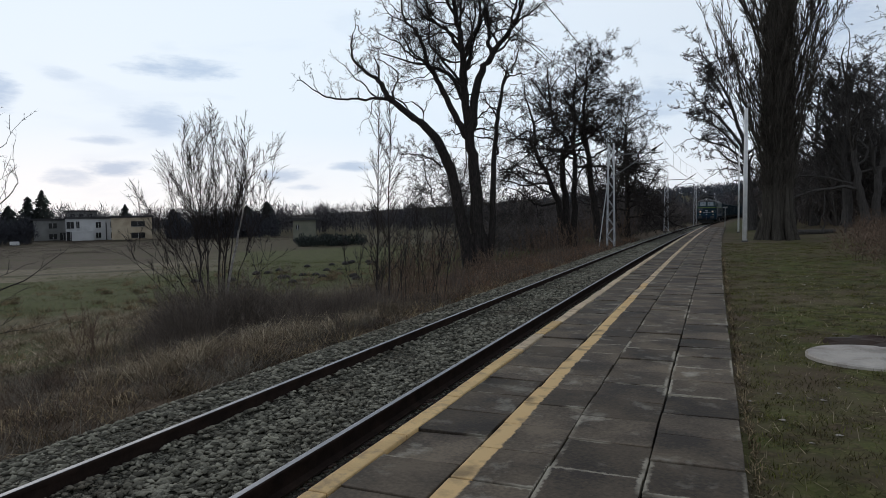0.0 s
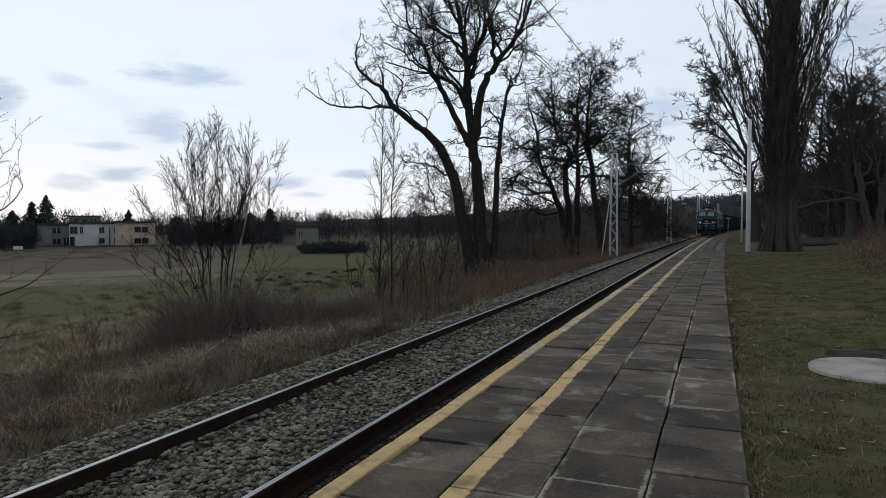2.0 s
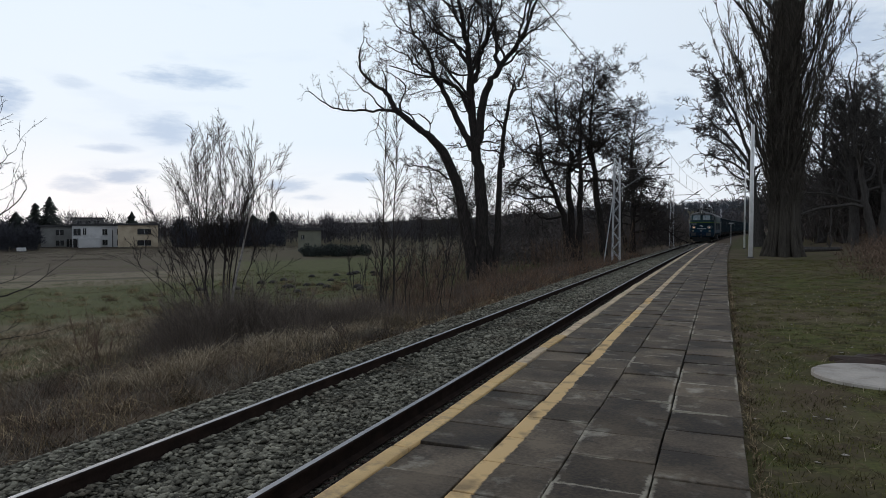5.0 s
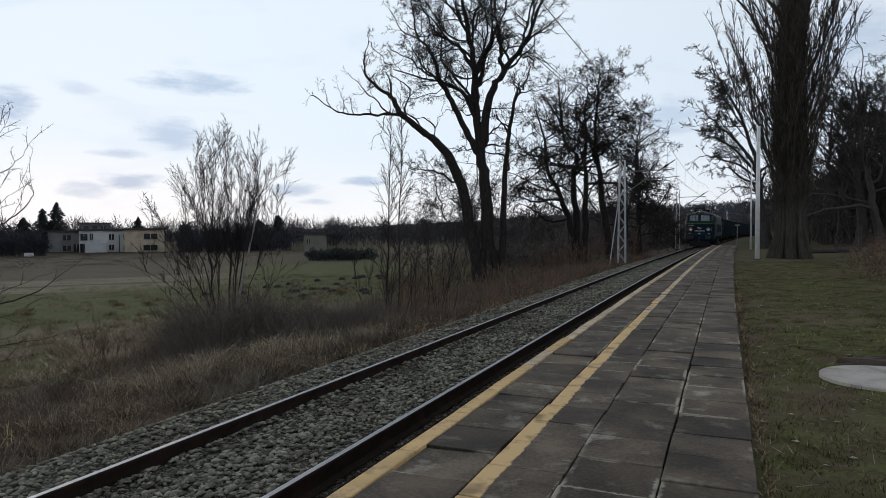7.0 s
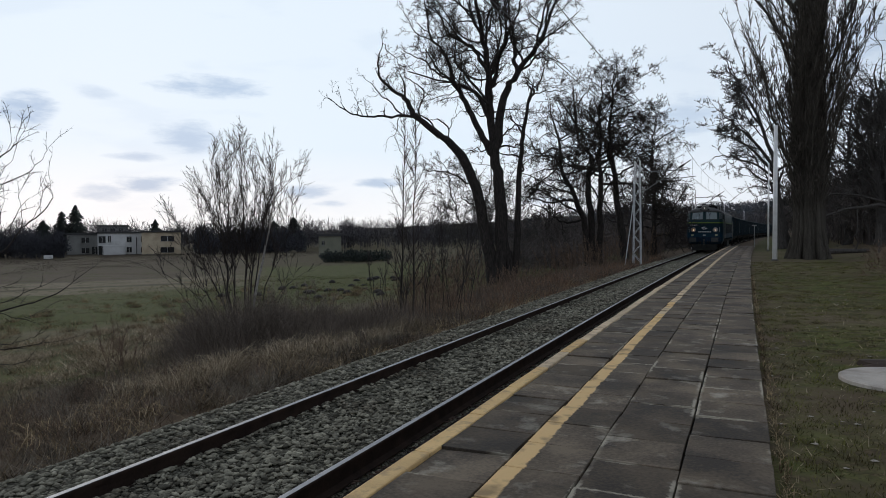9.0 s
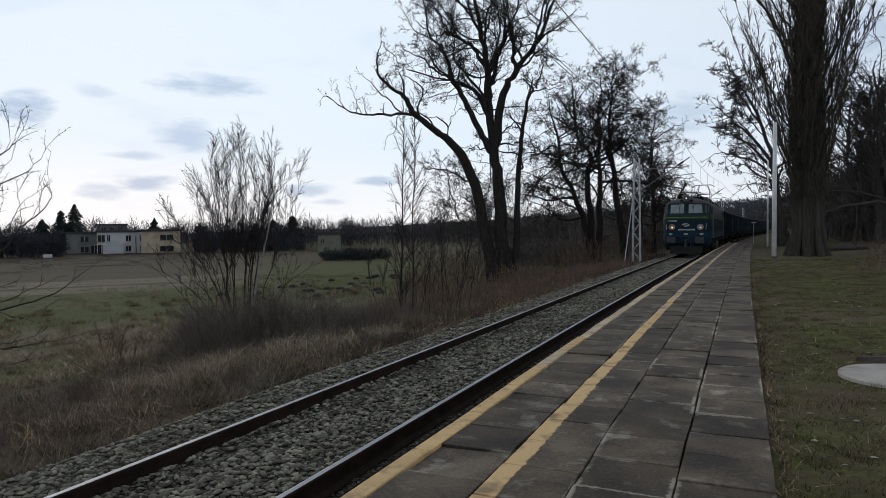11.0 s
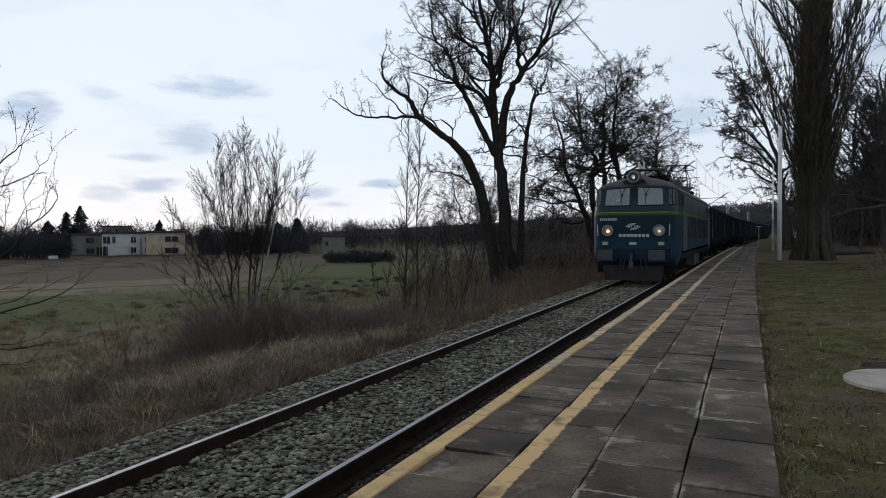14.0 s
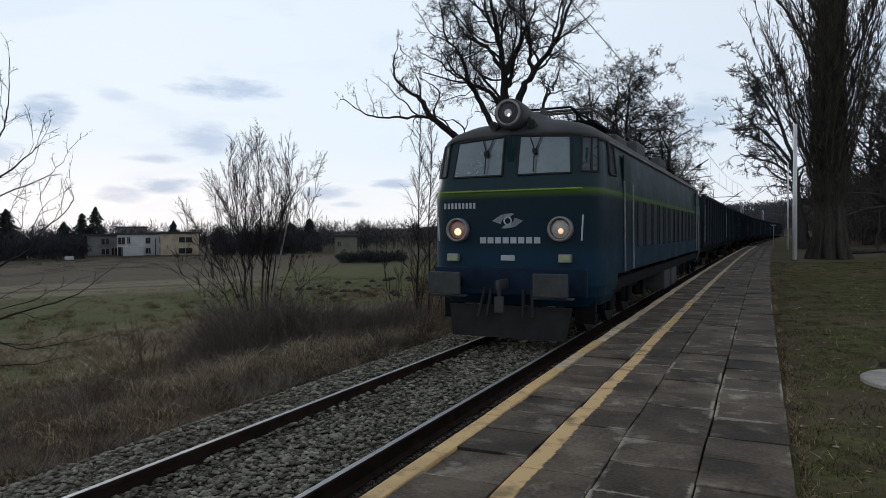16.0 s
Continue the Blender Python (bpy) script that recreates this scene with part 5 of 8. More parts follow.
class Grower:
    """Grows bare crowns: limbs that wander, fork and end in twig sprays."""

    def __init__(self, seed, up=0.12, wander=0.22, spread=(35, 65), ratio=0.5, twig=0.007, kit="bushy", most=2500, dense=1.0, long=0.95):
        self.long = long
        self.rng = np.random.default_rng(seed)
        self.up, self.wander, self.spread, self.ratio, self.twig, self.kit, self.most, self.dense = up, wander, spread, ratio, twig, kit, most, dense
        self.main, self.thick, self.mid, self.sprays = [], [], [], []

    def keep(self, P, r):
        (self.thick if r[0] > 0.055 else self.mid).append((P, r))

    def sprout(self, P, r, level, per_metre, start=0.3, reach=1.0, last=2):
        """Side shoots along a polyline; past the last level they are sprays."""
        rng = self.rng
        seg = np.linalg.norm(np.diff(P, axis=0), axis=1)
        L = seg.sum()
        n = max(2, int(L * per_metre * rng.uniform(0.8, 1.25)))
        cum = np.concatenate([[0], np.cumsum(seg)]) / L
        for f in start + (1 - start) * (np.arange(n) + rng.uniform(0, 1, n)) / n:
            f = min(f, 0.99)
            i = max(min(int(np.searchsorted(cum, f)) - 1, len(seg) - 1), 0)
            w = (f - cum[i]) / max(cum[i + 1] - cum[i], 1e-6)
            p = P[i] * (1 - w) + P[i + 1] * w
            d = unit(P[i + 1] - P[i])
            side = unit(np.cross(d, rng.normal(size=3)))
            a = math.radians(rng.uniform(*self.spread))
            nd = unit(d * math.cos(a) + side * math.sin(a) + np.array([0, 0, self.up]))
            ln = L * self.ratio * (1.15 - 0.7 * f) * rng.uniform(0.6, 1.2) * reach
            if level >= last:
                self.sprays.append((p, nd, min(max(ln, 0.3), self.long) * rng.uniform(0.7, 1.2)))
            else:
                rr = max(self.twig * 1.6, (r[i] * (1 - w) + r[i + 1] * w) * rng.uniform(0.4, 0.65))
                self.limb(p, nd, ln, rr, level + 1, per_metre, last)
        self.sprays.append((P[-1], unit(P[-1] - P[-2]), min(self.long, max(0.3, 0.3 * L))))

    def limb(self, p, d, length, r, level, per_metre, last=2):
        rng = self.rng
        if length < 0.2:
            return
        n = 7 if level <= 1 else 5 if level == 2 else 3
        P = [np.array(p, float)]
        for k in range(n):
            d = unit(d + rng.normal(size=3) * self.wander + np.array([0, 0, self.up * 0.6]))
            P.append(P[-1] + d * length / n)
        P = np.array(P)
        R_ = np.linspace(r, max(self.twig * 1.2, r * 0.35), n + 1)
        self.keep(P, R_)
        self.sprout(P, R_, level, per_metre * 1.45 * self.dense, 0.25, last=last)

    def guided(self, pts, r0, r1, per_metre, start=0.35, last=2, depth=0.0, reach=1.0, jig=0.06, root=None):
        """A main limb along given (across, up) stations, leaning to and fro in depth."""
        rng = self.rng
        pts = np.array(pts, float)
        P = np.stack([pts[:, 0], depth * np.linspace(0, 1, len(pts)) ** 1.3, pts[:, 1]], 1)
        fine = []
        for a, b in zip(P, P[1:]):
            for f in (0, 0.33, 0.67):
                fine.append(a * (1 - f) + b * f)
        fine.append(P[-1])
        P = np.array(fine)
        P[1:-1] = 0.25 * P[:-2] + 0.5 * P[1:-1] + 0.25 * P[2:]
        P[1:] += rng.normal(size=(len(P) - 1, 3)) * jig
        if root is not None:
            near = root[np.argmin(np.hypot(root[:, 0] - P[0, 0], root[:, 2] - P[0, 2]))]
            P[:, 1] += near[1] - P[0, 1]
            P[0] = near
        R_ = r0 + (r1 - r0) * np.linspace(0, 1, len(P)) ** 0.8
        (self.main if r0 > 0.1 else self.thick).append((P, R_))
        self.sprout(P, R_, 0, per_metre, start, reach, last)
        return P

    def picked(self):
        """An even choice of the sprays, no more than the crown may carry."""
        if len(self.sprays) <= self.most:
            return self.sprays
        at = np.array([q[0] for q in self.sprays])
        rho = np.hypot(at[:, 0] - np.median(at[:, 0]), at[:, 1] - np.median(at[:, 1]))
        w = 1.0 + 0.3 * rho / rho.max()
        return [self.sprays[i] for i in np.sort(self.rng.choice(len(self.sprays), self.most, False, w / w.sum()))]

    def build(self, name, label, category, m, bark, twig, group="", first="trunk"):
        t = thing(name, label, category, m, group)
        for k, line in enumerate(self.main):
            part(first if k == 0 else "limb", tubes("limb", [line], bark, 9), None, t)
        rest = self.thick + self.mid
        if rest:
            big = [q for q in rest if q[1][0] > 0.03]
            small = [q for q in rest if q[1][0] <= 0.03]
            if big:
                tagged(part("bough", tubes("bough", big, bark, 5), None, t), kind="stuff")
            if small:
                tagged(part("branchwork", tubes("branchwork", small, bark, 3), None, t), kind="stuff")
        if self.sprays:
            tagged(part("crown", spray_mesh("crown", self.picked(), KITS[self.kit], self.twig, twig), None, t, "bare twigs"), kind="stuff")
        return t


def facing(x, y, dz=0.0, sink=0.1):
    """Pose on the ground with local x across the line of sight from the platform."""
    return pose(x, y, ground_z(x, y) - sink + dz, 0, 0, 22)


def big_alder():
    g = Grower(3, up=0.10, wander=0.26, spread=(32, 70), ratio=0.43, twig=0.0060, kit="alder", most=9000, dense=1.62, long=0.62)
    trunk = g.guided([(0.15, -0.15), (0.08, 1.25), (0.01, 3.57), (-0.05, 5.23), (-0.15, 6.88), (-0.35, 8.20), (-0.55, 9.68), (-0.65, 11.81), (-0.78, 13.44), (-1.11, 15.08), (-1.34, 16.54), (-1.63, 18.01), (-1.83, 19.31)], 0.50, 0.04, 1.0, 0.48, 2, depth=0.5, jig=0.04)
    fork = g.guided([(-0.19, 8.13), (-0.09, 10.17), (0.21, 11.28), (0.60, 11.93), (1.00, 12.59), (1.75, 13.56), (2.28, 14.28), (2.60, 15.12), (2.96, 16.10), (3.42, 17.33), (3.61, 18.30)], 0.29, 0.03, 1.2, 0.40, 2, depth=-0.8, root=trunk, jig=0.04)
    g.guided([(1.00, 12.72), (0.77, 13.31), (0.83, 14.09), (0.77, 14.81), (0.73, 15.33), (0.44, 16.11), (0.60, 17.09), (0.47, 18.32)], 0.15, 0.03, 1.3, 0.15, 2, depth=1.0, root=fork, jig=0.04)
    g.guided([(-0.52, 11.64), (-0.19, 12.59), (-0.32, 13.31), (0.01, 14.09), (0.47, 14.94), (0.96, 16.04), (1.29, 17.08), (1.42, 18.15)], 0.16, 0.03, 1.3, 0.2, 2, depth=1.3, root=trunk, jig=0.04)
    crook = g.guided([(-0.45, 7.70), (-0.88, 8.53), (-1.37, 9.48), (-1.87, 10.50), (-2.36, 11.49), (-2.86, 12.11), (-2.89, 12.96), (-3.18, 13.46), (-3.51, 13.95), (-3.94, 14.28), (-4.17, 14.77), (-4.23, 15.75), (-4.39, 16.47)], 0.22, 0.03, 1.0, 0.42, 2, depth=-1.2, root=trunk, jig=0.03)
    g.guided([(-4.17, 14.77), (-4.60, 15.10), (-4.99, 15.43), (-4.99, 15.82)], 0.04, 0.012, 1.2, 0.3, 2, root=crook)
    arch = g.guided([(-0.61, 9.64), (-1.04, 10.83), (-1.37, 11.48), (-1.77, 11.68), (-2.36, 11.88), (-2.82, 12.15), (-3.45, 12.41), (-4.01, 12.81), (-4.34, 13.27), (-5.00, 13.47), (-5.59, 13.80)], 0.13, 0.02, 1.6, 0.35, 2, depth=-0.8, root=trunk, jig=0.03)
    g.guided([(-4.27, 13.20), (-4.40, 13.63), (-4.73, 13.95), (-4.96, 14.18)], 0.04, 0.012, 1.6, 0.2, 2, root=arch)
    g.guided([(-0.65, 12.79), (-1.31, 13.84), (-1.96, 14.43), (-2.62, 14.76), (-3.18, 15.42), (-3.51, 16.07), (-3.87, 16.66), (-4.00, 17.54)], 0.13, 0.02, 1.6, 0.15, 2, depth=0.9, root=trunk)
    g.guided([(-0.98, 14.56), (-1.53, 15.54), (-1.76, 16.38), (-2.03, 17.36), (-2.35, 18.34)], 0.11, 0.02, 1.6, 0.1, 2, depth=-0.9, root=trunk)
    g.guided([(-0.78, 13.44), (-0.98, 14.43), (-0.65, 15.40), (-0.38, 16.54), (-0.32, 18.00)], 0.11, 0.02, 1.6, 0.2, 2, depth=1.4, root=trunk)
    g.guided([(1.75, 13.56), (2.44, 13.43), (3.23, 13.29), (4.05, 13.09)], 0.07, 0.012, 2.0, 0.15, 2, depth=0.8, root=fork)
    g.guided([(2.31, 14.28), (2.77, 14.60), (3.42, 14.79), (4.08, 14.53)], 0.07, 0.012, 2.0, 0.1, 2, depth=-0.7, root=fork)
    g.guided([(-0.65, 12.14), (-1.64, 12.40), (-2.20, 12.86), (-2.69, 13.19)], 0.07, 0.012, 1.8, 0.15, 2, depth=1.0, root=trunk)
    left = g.guided([(-0.32, -0.15), (-0.52, 0.85), (-0.78, 2.58), (-1.05, 3.90), (-1.24, 5.06), (-1.58, 6.22), (-1.94, 7.01), (-2.20, 7.67), (-2.70, 8.27), (-3.19, 8.70), (-3.69, 9.03), (-4.18, 9.46), (-4.68, 9.79), (-5.07, 10.12), (-5.24, 10.52), (-5.44, 10.98), (-5.73, 11.24), (-6.16, 11.41), (-6.49, 11.77), (-6.82, 12.00), (-7.02, 12.33), (-7.05, 12.98), (-6.91, 13.64), (-6.78, 14.13)], 0.42, 0.025, 0.5, 0.72, 2, depth=-1.0, reach=0.32, jig=0.02)
    g.guided([(-6.78, 14.13), (-6.38, 13.64), (-5.99, 13.21), (-5.79, 12.75), (-5.99, 12.29), (-6.19, 11.77)], 0.035, 0.012, 1.6, 0.2, 2, reach=0.6, root=left)
    bar = g.guided([(-4.94, 10.05), (-5.67, 10.09), (-6.33, 10.03), (-7.00, 10.09), (-7.49, 10.00), (-8.32, 10.10), (-8.98, 10.37), (-9.48, 10.70), (-9.97, 11.13), (-10.24, 11.03)], 0.10, 0.018, 1.0, 0.3, 2, depth=-0.4, reach=0.35, root=left, jig=0.02)
    g.guided([(-8.25, 10.13), (-8.25, 10.66), (-8.48, 11.32), (-8.64, 11.68)], 0.03, 0.01, 2.0, 0.2, 2, reach=0.8, root=bar)
    g.guided([(-8.92, 10.33), (-9.24, 11.12), (-9.77, 11.65)], 0.03, 0.01, 2.0, 0.2, 2, reach=0.8, root=bar)
    g.guided([(-5.67, 10.09), (-6.00, 9.86), (-6.00, 9.33), (-6.17, 8.94), (-6.50, 8.87), (-6.64, 8.55)], 0.035, 0.012, 0.8, 0.6, 2, reach=0.4, root=bar, jig=0.015)
    loop = g.guided([(-4.61, 9.76), (-4.81, 10.45), (-4.61, 10.84), (-4.41, 11.33), (-4.67, 11.83), (-5.17, 12.16), (-5.66, 12.42), (-5.99, 12.49)], 0.08, 0.02, 1.5, 0.2, 2, depth=0.5, reach=0.5, root=left, jig=0.02)
    g.guided([(-5.60, 10.09), (-6.07, 10.39), (-6.30, 10.85), (-6.82, 11.11), (-7.15, 11.51), (-7.48, 11.90), (-7.85, 12.10)], 0.06, 0.014, 1.8, 0.2, 2, depth=-0.6, reach=0.5, root=bar, jig=0.02)
    g.guided([(-6.33, 11.57), (-6.65, 12.16), (-6.49, 12.49), (-5.99, 12.42)], 0.05, 0.014, 2.4, 0.1, 2, depth=0.5, reach=0.9, root=left, jig=0.03)
    g.guided([(-6.82, 11.97), (-6.59, 11.51), (-6.99, 11.25), (-7.32, 11.02)], 0.04, 0.014, 2.2, 0.1, 2, depth=-0.4, reach=0.8, root=left, jig=0.03)
    elbow = g.guided([(-3.09, 8.67), (-2.99, 9.32), (-3.36, 9.69), (-3.69, 9.95), (-4.08, 9.85), (-4.55, 10.05)], 0.06, 0.025, 1.0, 0.4, 2, depth=0.3, reach=0.5, root=left, jig=0.015)
    g.guided([(-2.99, 9.32), (-2.73, 9.85), (-2.59, 10.57)], 0.035, 0.012, 0.8, 0.5, 2, reach=0.4, root=elbow)
    g.guided([(-3.75, 9.06), (-3.98, 9.66), (-4.41, 9.99), (-4.88, 10.19)], 0.07, 0.03, 0.8, 0.4, 2, depth=-0.3, reach=0.5, root=left, jig=0.015)
    g.guided([(-1.84, 5.96), (-2.37, 6.49), (-2.70, 6.65), (-3.20, 6.82), (-3.86, 6.89), (-4.32, 6.82), (-4.52, 7.09), (-4.09, 7.48)], 0.07, 0.015, 1.8, 0.2, 2, depth=-0.6, reach=0.7, root=left, jig=0.025)
    g.guided([(-1.18, 4.50), (-1.77, 5.03), (-2.21, 5.23), (-2.70, 5.30)], 0.06, 0.015, 1.6, 0.3, 2, depth=-0.5, root=left)
    third = g.guided([(0.55, -0.02), (0.81, 1.25), (0.94, 2.24), (0.94, 3.57), (1.01, 5.22), (1.10, 6.87), (1.27, 8.52), (1.43, 9.83), (1.59, 10.65), (1.82, 11.34), (1.79, 11.93), (1.43, 12.13)], 0.27, 0.04, 0.7, 0.5, 2, depth=0.7, reach=0.6, jig=0.03)
    g.guided([(1.85, 11.40), (2.08, 11.86), (2.41, 12.19), (2.58, 12.78), (2.51, 13.59), (2.74, 14.24)], 0.09, 0.015, 1.8, 0.15, 2, depth=0.6, root=third)
    g.guided([(1.86, 11.37), (2.58, 11.53), (3.30, 11.56), (3.89, 11.46)], 0.05, 0.012, 2.0, 0.1, 2, depth=-0.5, root=third)
    g.guided([(0.08, 8.92), (0.61, 9.41), (1.26, 9.64), (1.76, 9.57)], 0.06, 0.012, 2.0, 0.15, 2, depth=-0.9, root=trunk)
    g.guided([(0.08, 8.26), (0.77, 8.42), (1.46, 8.52), (2.09, 8.35)], 0.07, 0.012, 2.0, 0.15, 2, depth=0.9, root=trunk)
    g.guided([(-0.45, 8.13), (-1.21, 8.36), (-1.87, 8.13), (-2.37, 8.37)], 0.06, 0.012, 2.0, 0.2, 2, depth=0.9, root=trunk)
    g.guided([(-0.65, 10.17), (-1.54, 10.30), (-2.20, 10.50), (-2.63, 10.34)], 0.05, 0.012, 1.6, 0.3, 2, depth=0.4, root=trunk)
    for a in range(7):
        s = a * 0.93
        g.keep(np.array([(math.cos(s) * 0.95, math.sin(s) * 0.75, -0.3), (math.cos(s) * 0.55 + 0.1, math.sin(s) * 0.42, 0.6), (math.cos(s) * 0.35 + 0.1, math.sin(s) * 0.25, 2.2)]), np.array([0.26, 0.24, 0.18]))
    return g.build("tree", "large old bare tree with a long crooked limb", "tree", facing(-12.76, 37.1), M["bark"], M["twig"])


def alder(seed, most, label, m, guide):
    """A dark alder whose side boughs lie in flat twiggy layers."""
    g = Grower(seed, up=0.02, wander=0.24, spread=(52, 86), ratio=0.44, twig=0.0084, kit="alder", most=most, dense=1.62, long=0.8)
    guide(g)
    return g.build("tree", label, "tree", m, M["bark"], M["twig"])


def alder_group(g):
    one = g.guided([(-0.24, -0.09), (-0.38, 2.48), (-0.51, 4.02), (-1.07, 5.00), (-1.41, 6.11), (-2.14, 7.26), (-2.44, 8.45), (-2.36, 9.51), (-2.66, 10.49), (-3.08, 11.63), (-3.21, 12.69)], 0.30, 0.03, 1.0, 0.4, 2, depth=-0.8, jig=0.03)
    g.guided([(-0.59, 3.93), (-1.79, 3.76), (-2.64, 4.02), (-3.24, 4.45), (-3.84, 4.88), (-4.86, 5.31)], 0.11, 0.02, 1.5, 0.25, 2, depth=-1.0, root=one)
    g.guided([(-2.36, 9.21), (-3.21, 9.22), (-3.84, 8.62), (-4.61, 8.97), (-5.21, 8.46)], 0.09, 0.02, 1.6, 0.2, 2, depth=0.6, root=one)
    g.guided([(-2.44, 8.45), (-3.63, 8.62), (-4.48, 9.52), (-5.04, 10.37)], 0.09, 0.02, 1.6, 0.2, 2, depth=-0.9, root=one)
    g.guided([(-2.49, 9.89), (-1.51, 10.35), (-0.87, 10.78)], 0.07, 0.02, 1.6, 0.2, 2, depth=0.6, root=one)
    two = g.guided([(0.10, -0.09), (0.01, 3.04), (-0.00, 4.61), (-0.22, 6.15), (-0.14, 7.38), (0.15, 8.27), (-0.10, 9.04), (-0.70, 9.55), (-0.96, 10.48), (-1.05, 11.62), (-1.18, 12.89), (-1.31, 14.37)], 0.32, 0.03, 1.1, 0.42, 2, depth=0.7, jig=0.03)
    g.guided([(0.20, 8.19), (0.66, 9.12), (0.87, 9.71), (0.40, 10.77), (0.60, 12.04)], 0.14, 0.02, 1.5, 0.2, 2, depth=-0.6, root=two)
    g.guided([(-0.96, 10.35), (-1.94, 11.20), (-2.79, 11.84), (-3.85, 11.93)], 0.09, 0.02, 1.8, 0.15, 2, depth=0.9, root=two)
    g.guided([(-1.05, 11.41), (-1.94, 12.47), (-2.58, 13.11), (-3.22, 13.03)], 0.08, 0.02, 1.8, 0.15, 2, depth=-0.9, root=two)
    g.guided([(-1.13, 12.26), (-0.46, 13.31), (0.05, 13.94)], 0.07, 0.02, 1.8, 0.15, 2, depth=0.6, root=two)
    three = g.guided([(0.53, -0.09), (0.65, 2.65), (0.68, 5.00), (0.71, 6.53), (0.67, 7.59), (0.45, 8.44), (0.70, 9.50), (0.65, 10.77), (0.48, 12.04), (0.81, 13.31), (0.59, 14.57)], 0.28, 0.03, 1.1, 0.45, 2, depth=-0.5, jig=0.03)
    g.guided([(0.67, 6.83), (0.92, 7.59), (1.22, 8.01)], 0.13, 0.06, 0.5, 0.5, 2, root=three)
    g.guided([(0.61, 10.77), (-0.24, 11.62), (-0.88, 12.05)], 0.08, 0.02, 1.8, 0.15, 2, depth=-1.0, root=three)
    g.guided([(0.56, 12.04), (1.45, 12.75), (2.29, 12.88)], 0.08, 0.02, 1.8, 0.15, 2, depth=0.9, root=three)
    g.guided([(-0.72, 4.45), (-2.47, 5.39), (-3.92, 6.24), (-5.20, 6.33)], 0.08, 0.02, 1.9, 0.15, 2, depth=0.7, root=one)
    g.guided([(-1.28, 5.81), (-2.90, 6.32), (-4.35, 7.09), (-5.63, 7.61)], 0.08, 0.02, 1.9, 0.15, 2, depth=-0.6, root=one)
    g.guided([(-2.40, 8.02), (-3.50, 7.69), (-4.61, 7.35)], 0.08, 0.02, 1.9, 0.15, 2, depth=0.5, root=one)
    g.guided([(-0.18, 5.89), (-1.50, 6.53), (-2.35, 6.11), (-3.41, 6.33)], 0.08, 0.02, 1.9, 0.15, 2, depth=0.8, root=two)
    g.guided([(0.67, 6.32), (1.48, 6.82), (1.78, 6.31)], 0.08, 0.02, 1.9, 0.15, 2, depth=-0.4, root=three)


def alder_single(g):
    stem = g.guided([(0.23, 0.01), (-0.12, 2.56), (-0.38, 4.25), (-0.52, 5.52), (-0.65, 6.79), (-0.87, 8.48), (-0.96, 9.74), (-0.88, 11.00), (-0.76, 12.26), (-0.69, 13.52), (-0.61, 15.11)], 0.33, 0.025, 1.3, 0.42, 2, depth=0.6, jig=0.03)
    g.guided([(-0.65, 6.71), (-0.10, 7.13), (0.74, 7.55), (1.54, 7.84), (1.99, 8.47), (2.46, 8.89)], 0.10, 0.02, 1.4, 0.3, 2, depth=-0.8, root=stem)
    g.guided([(-0.87, 8.39), (-0.33, 8.90), (0.52, 9.11), (1.61, 9.31)], 0.09, 0.02, 1.6, 0.2, 2, depth=0.7, root=stem)
    g.guided([(-0.48, 5.73), (-1.16, 6.79), (-1.50, 7.22)], 0.07, 0.02, 1.4, 0.2, 2, depth=0.6, root=stem)
    g.guided([(-0.92, 10.37), (-0.13, 11.21), (0.71, 11.50), (1.76, 11.62), (2.40, 11.29)], 0.08, 0.02, 1.8, 0.15, 2, depth=-0.9, root=stem)
    g.guided([(-0.84, 11.42), (0.29, 12.05), (1.13, 12.26)], 0.08, 0.02, 1.8, 0.15, 2, depth=0.9, root=stem)
    g.guided([(-0.76, 12.35), (-1.61, 13.52), (-2.24, 13.95)], 0.07, 0.02, 1.8, 0.15, 2, depth=0.6, root=stem)
    g.guided([(-0.68, 13.31), (0.15, 14.15), (0.70, 14.44)], 0.06, 0.02, 1.8, 0.15, 2, depth=-0.6, root=stem)
    g.guided([(-0.92, 10.79), (-1.81, 11.64), (-2.66, 11.85)], 0.07, 0.02, 1.8, 0.15, 2, depth=0.9, root=stem)
    g.guided([(-0.48, 5.31), (0.53, 6.03), (1.59, 6.15)], 0.07, 0.02, 1.9, 0.15, 2, depth=0.6, root=stem)
    g.guided([(-0.38, 4.17), (0.46, 4.76), (1.18, 4.67)], 0.07, 0.02, 1.9, 0.15, 2, depth=-0.6, root=stem)
    g.guided([(-0.74, 7.64), (-1.38, 8.48), (-2.01, 8.57)], 0.07, 0.02, 1.9, 0.15, 2, depth=-0.7, root=stem)


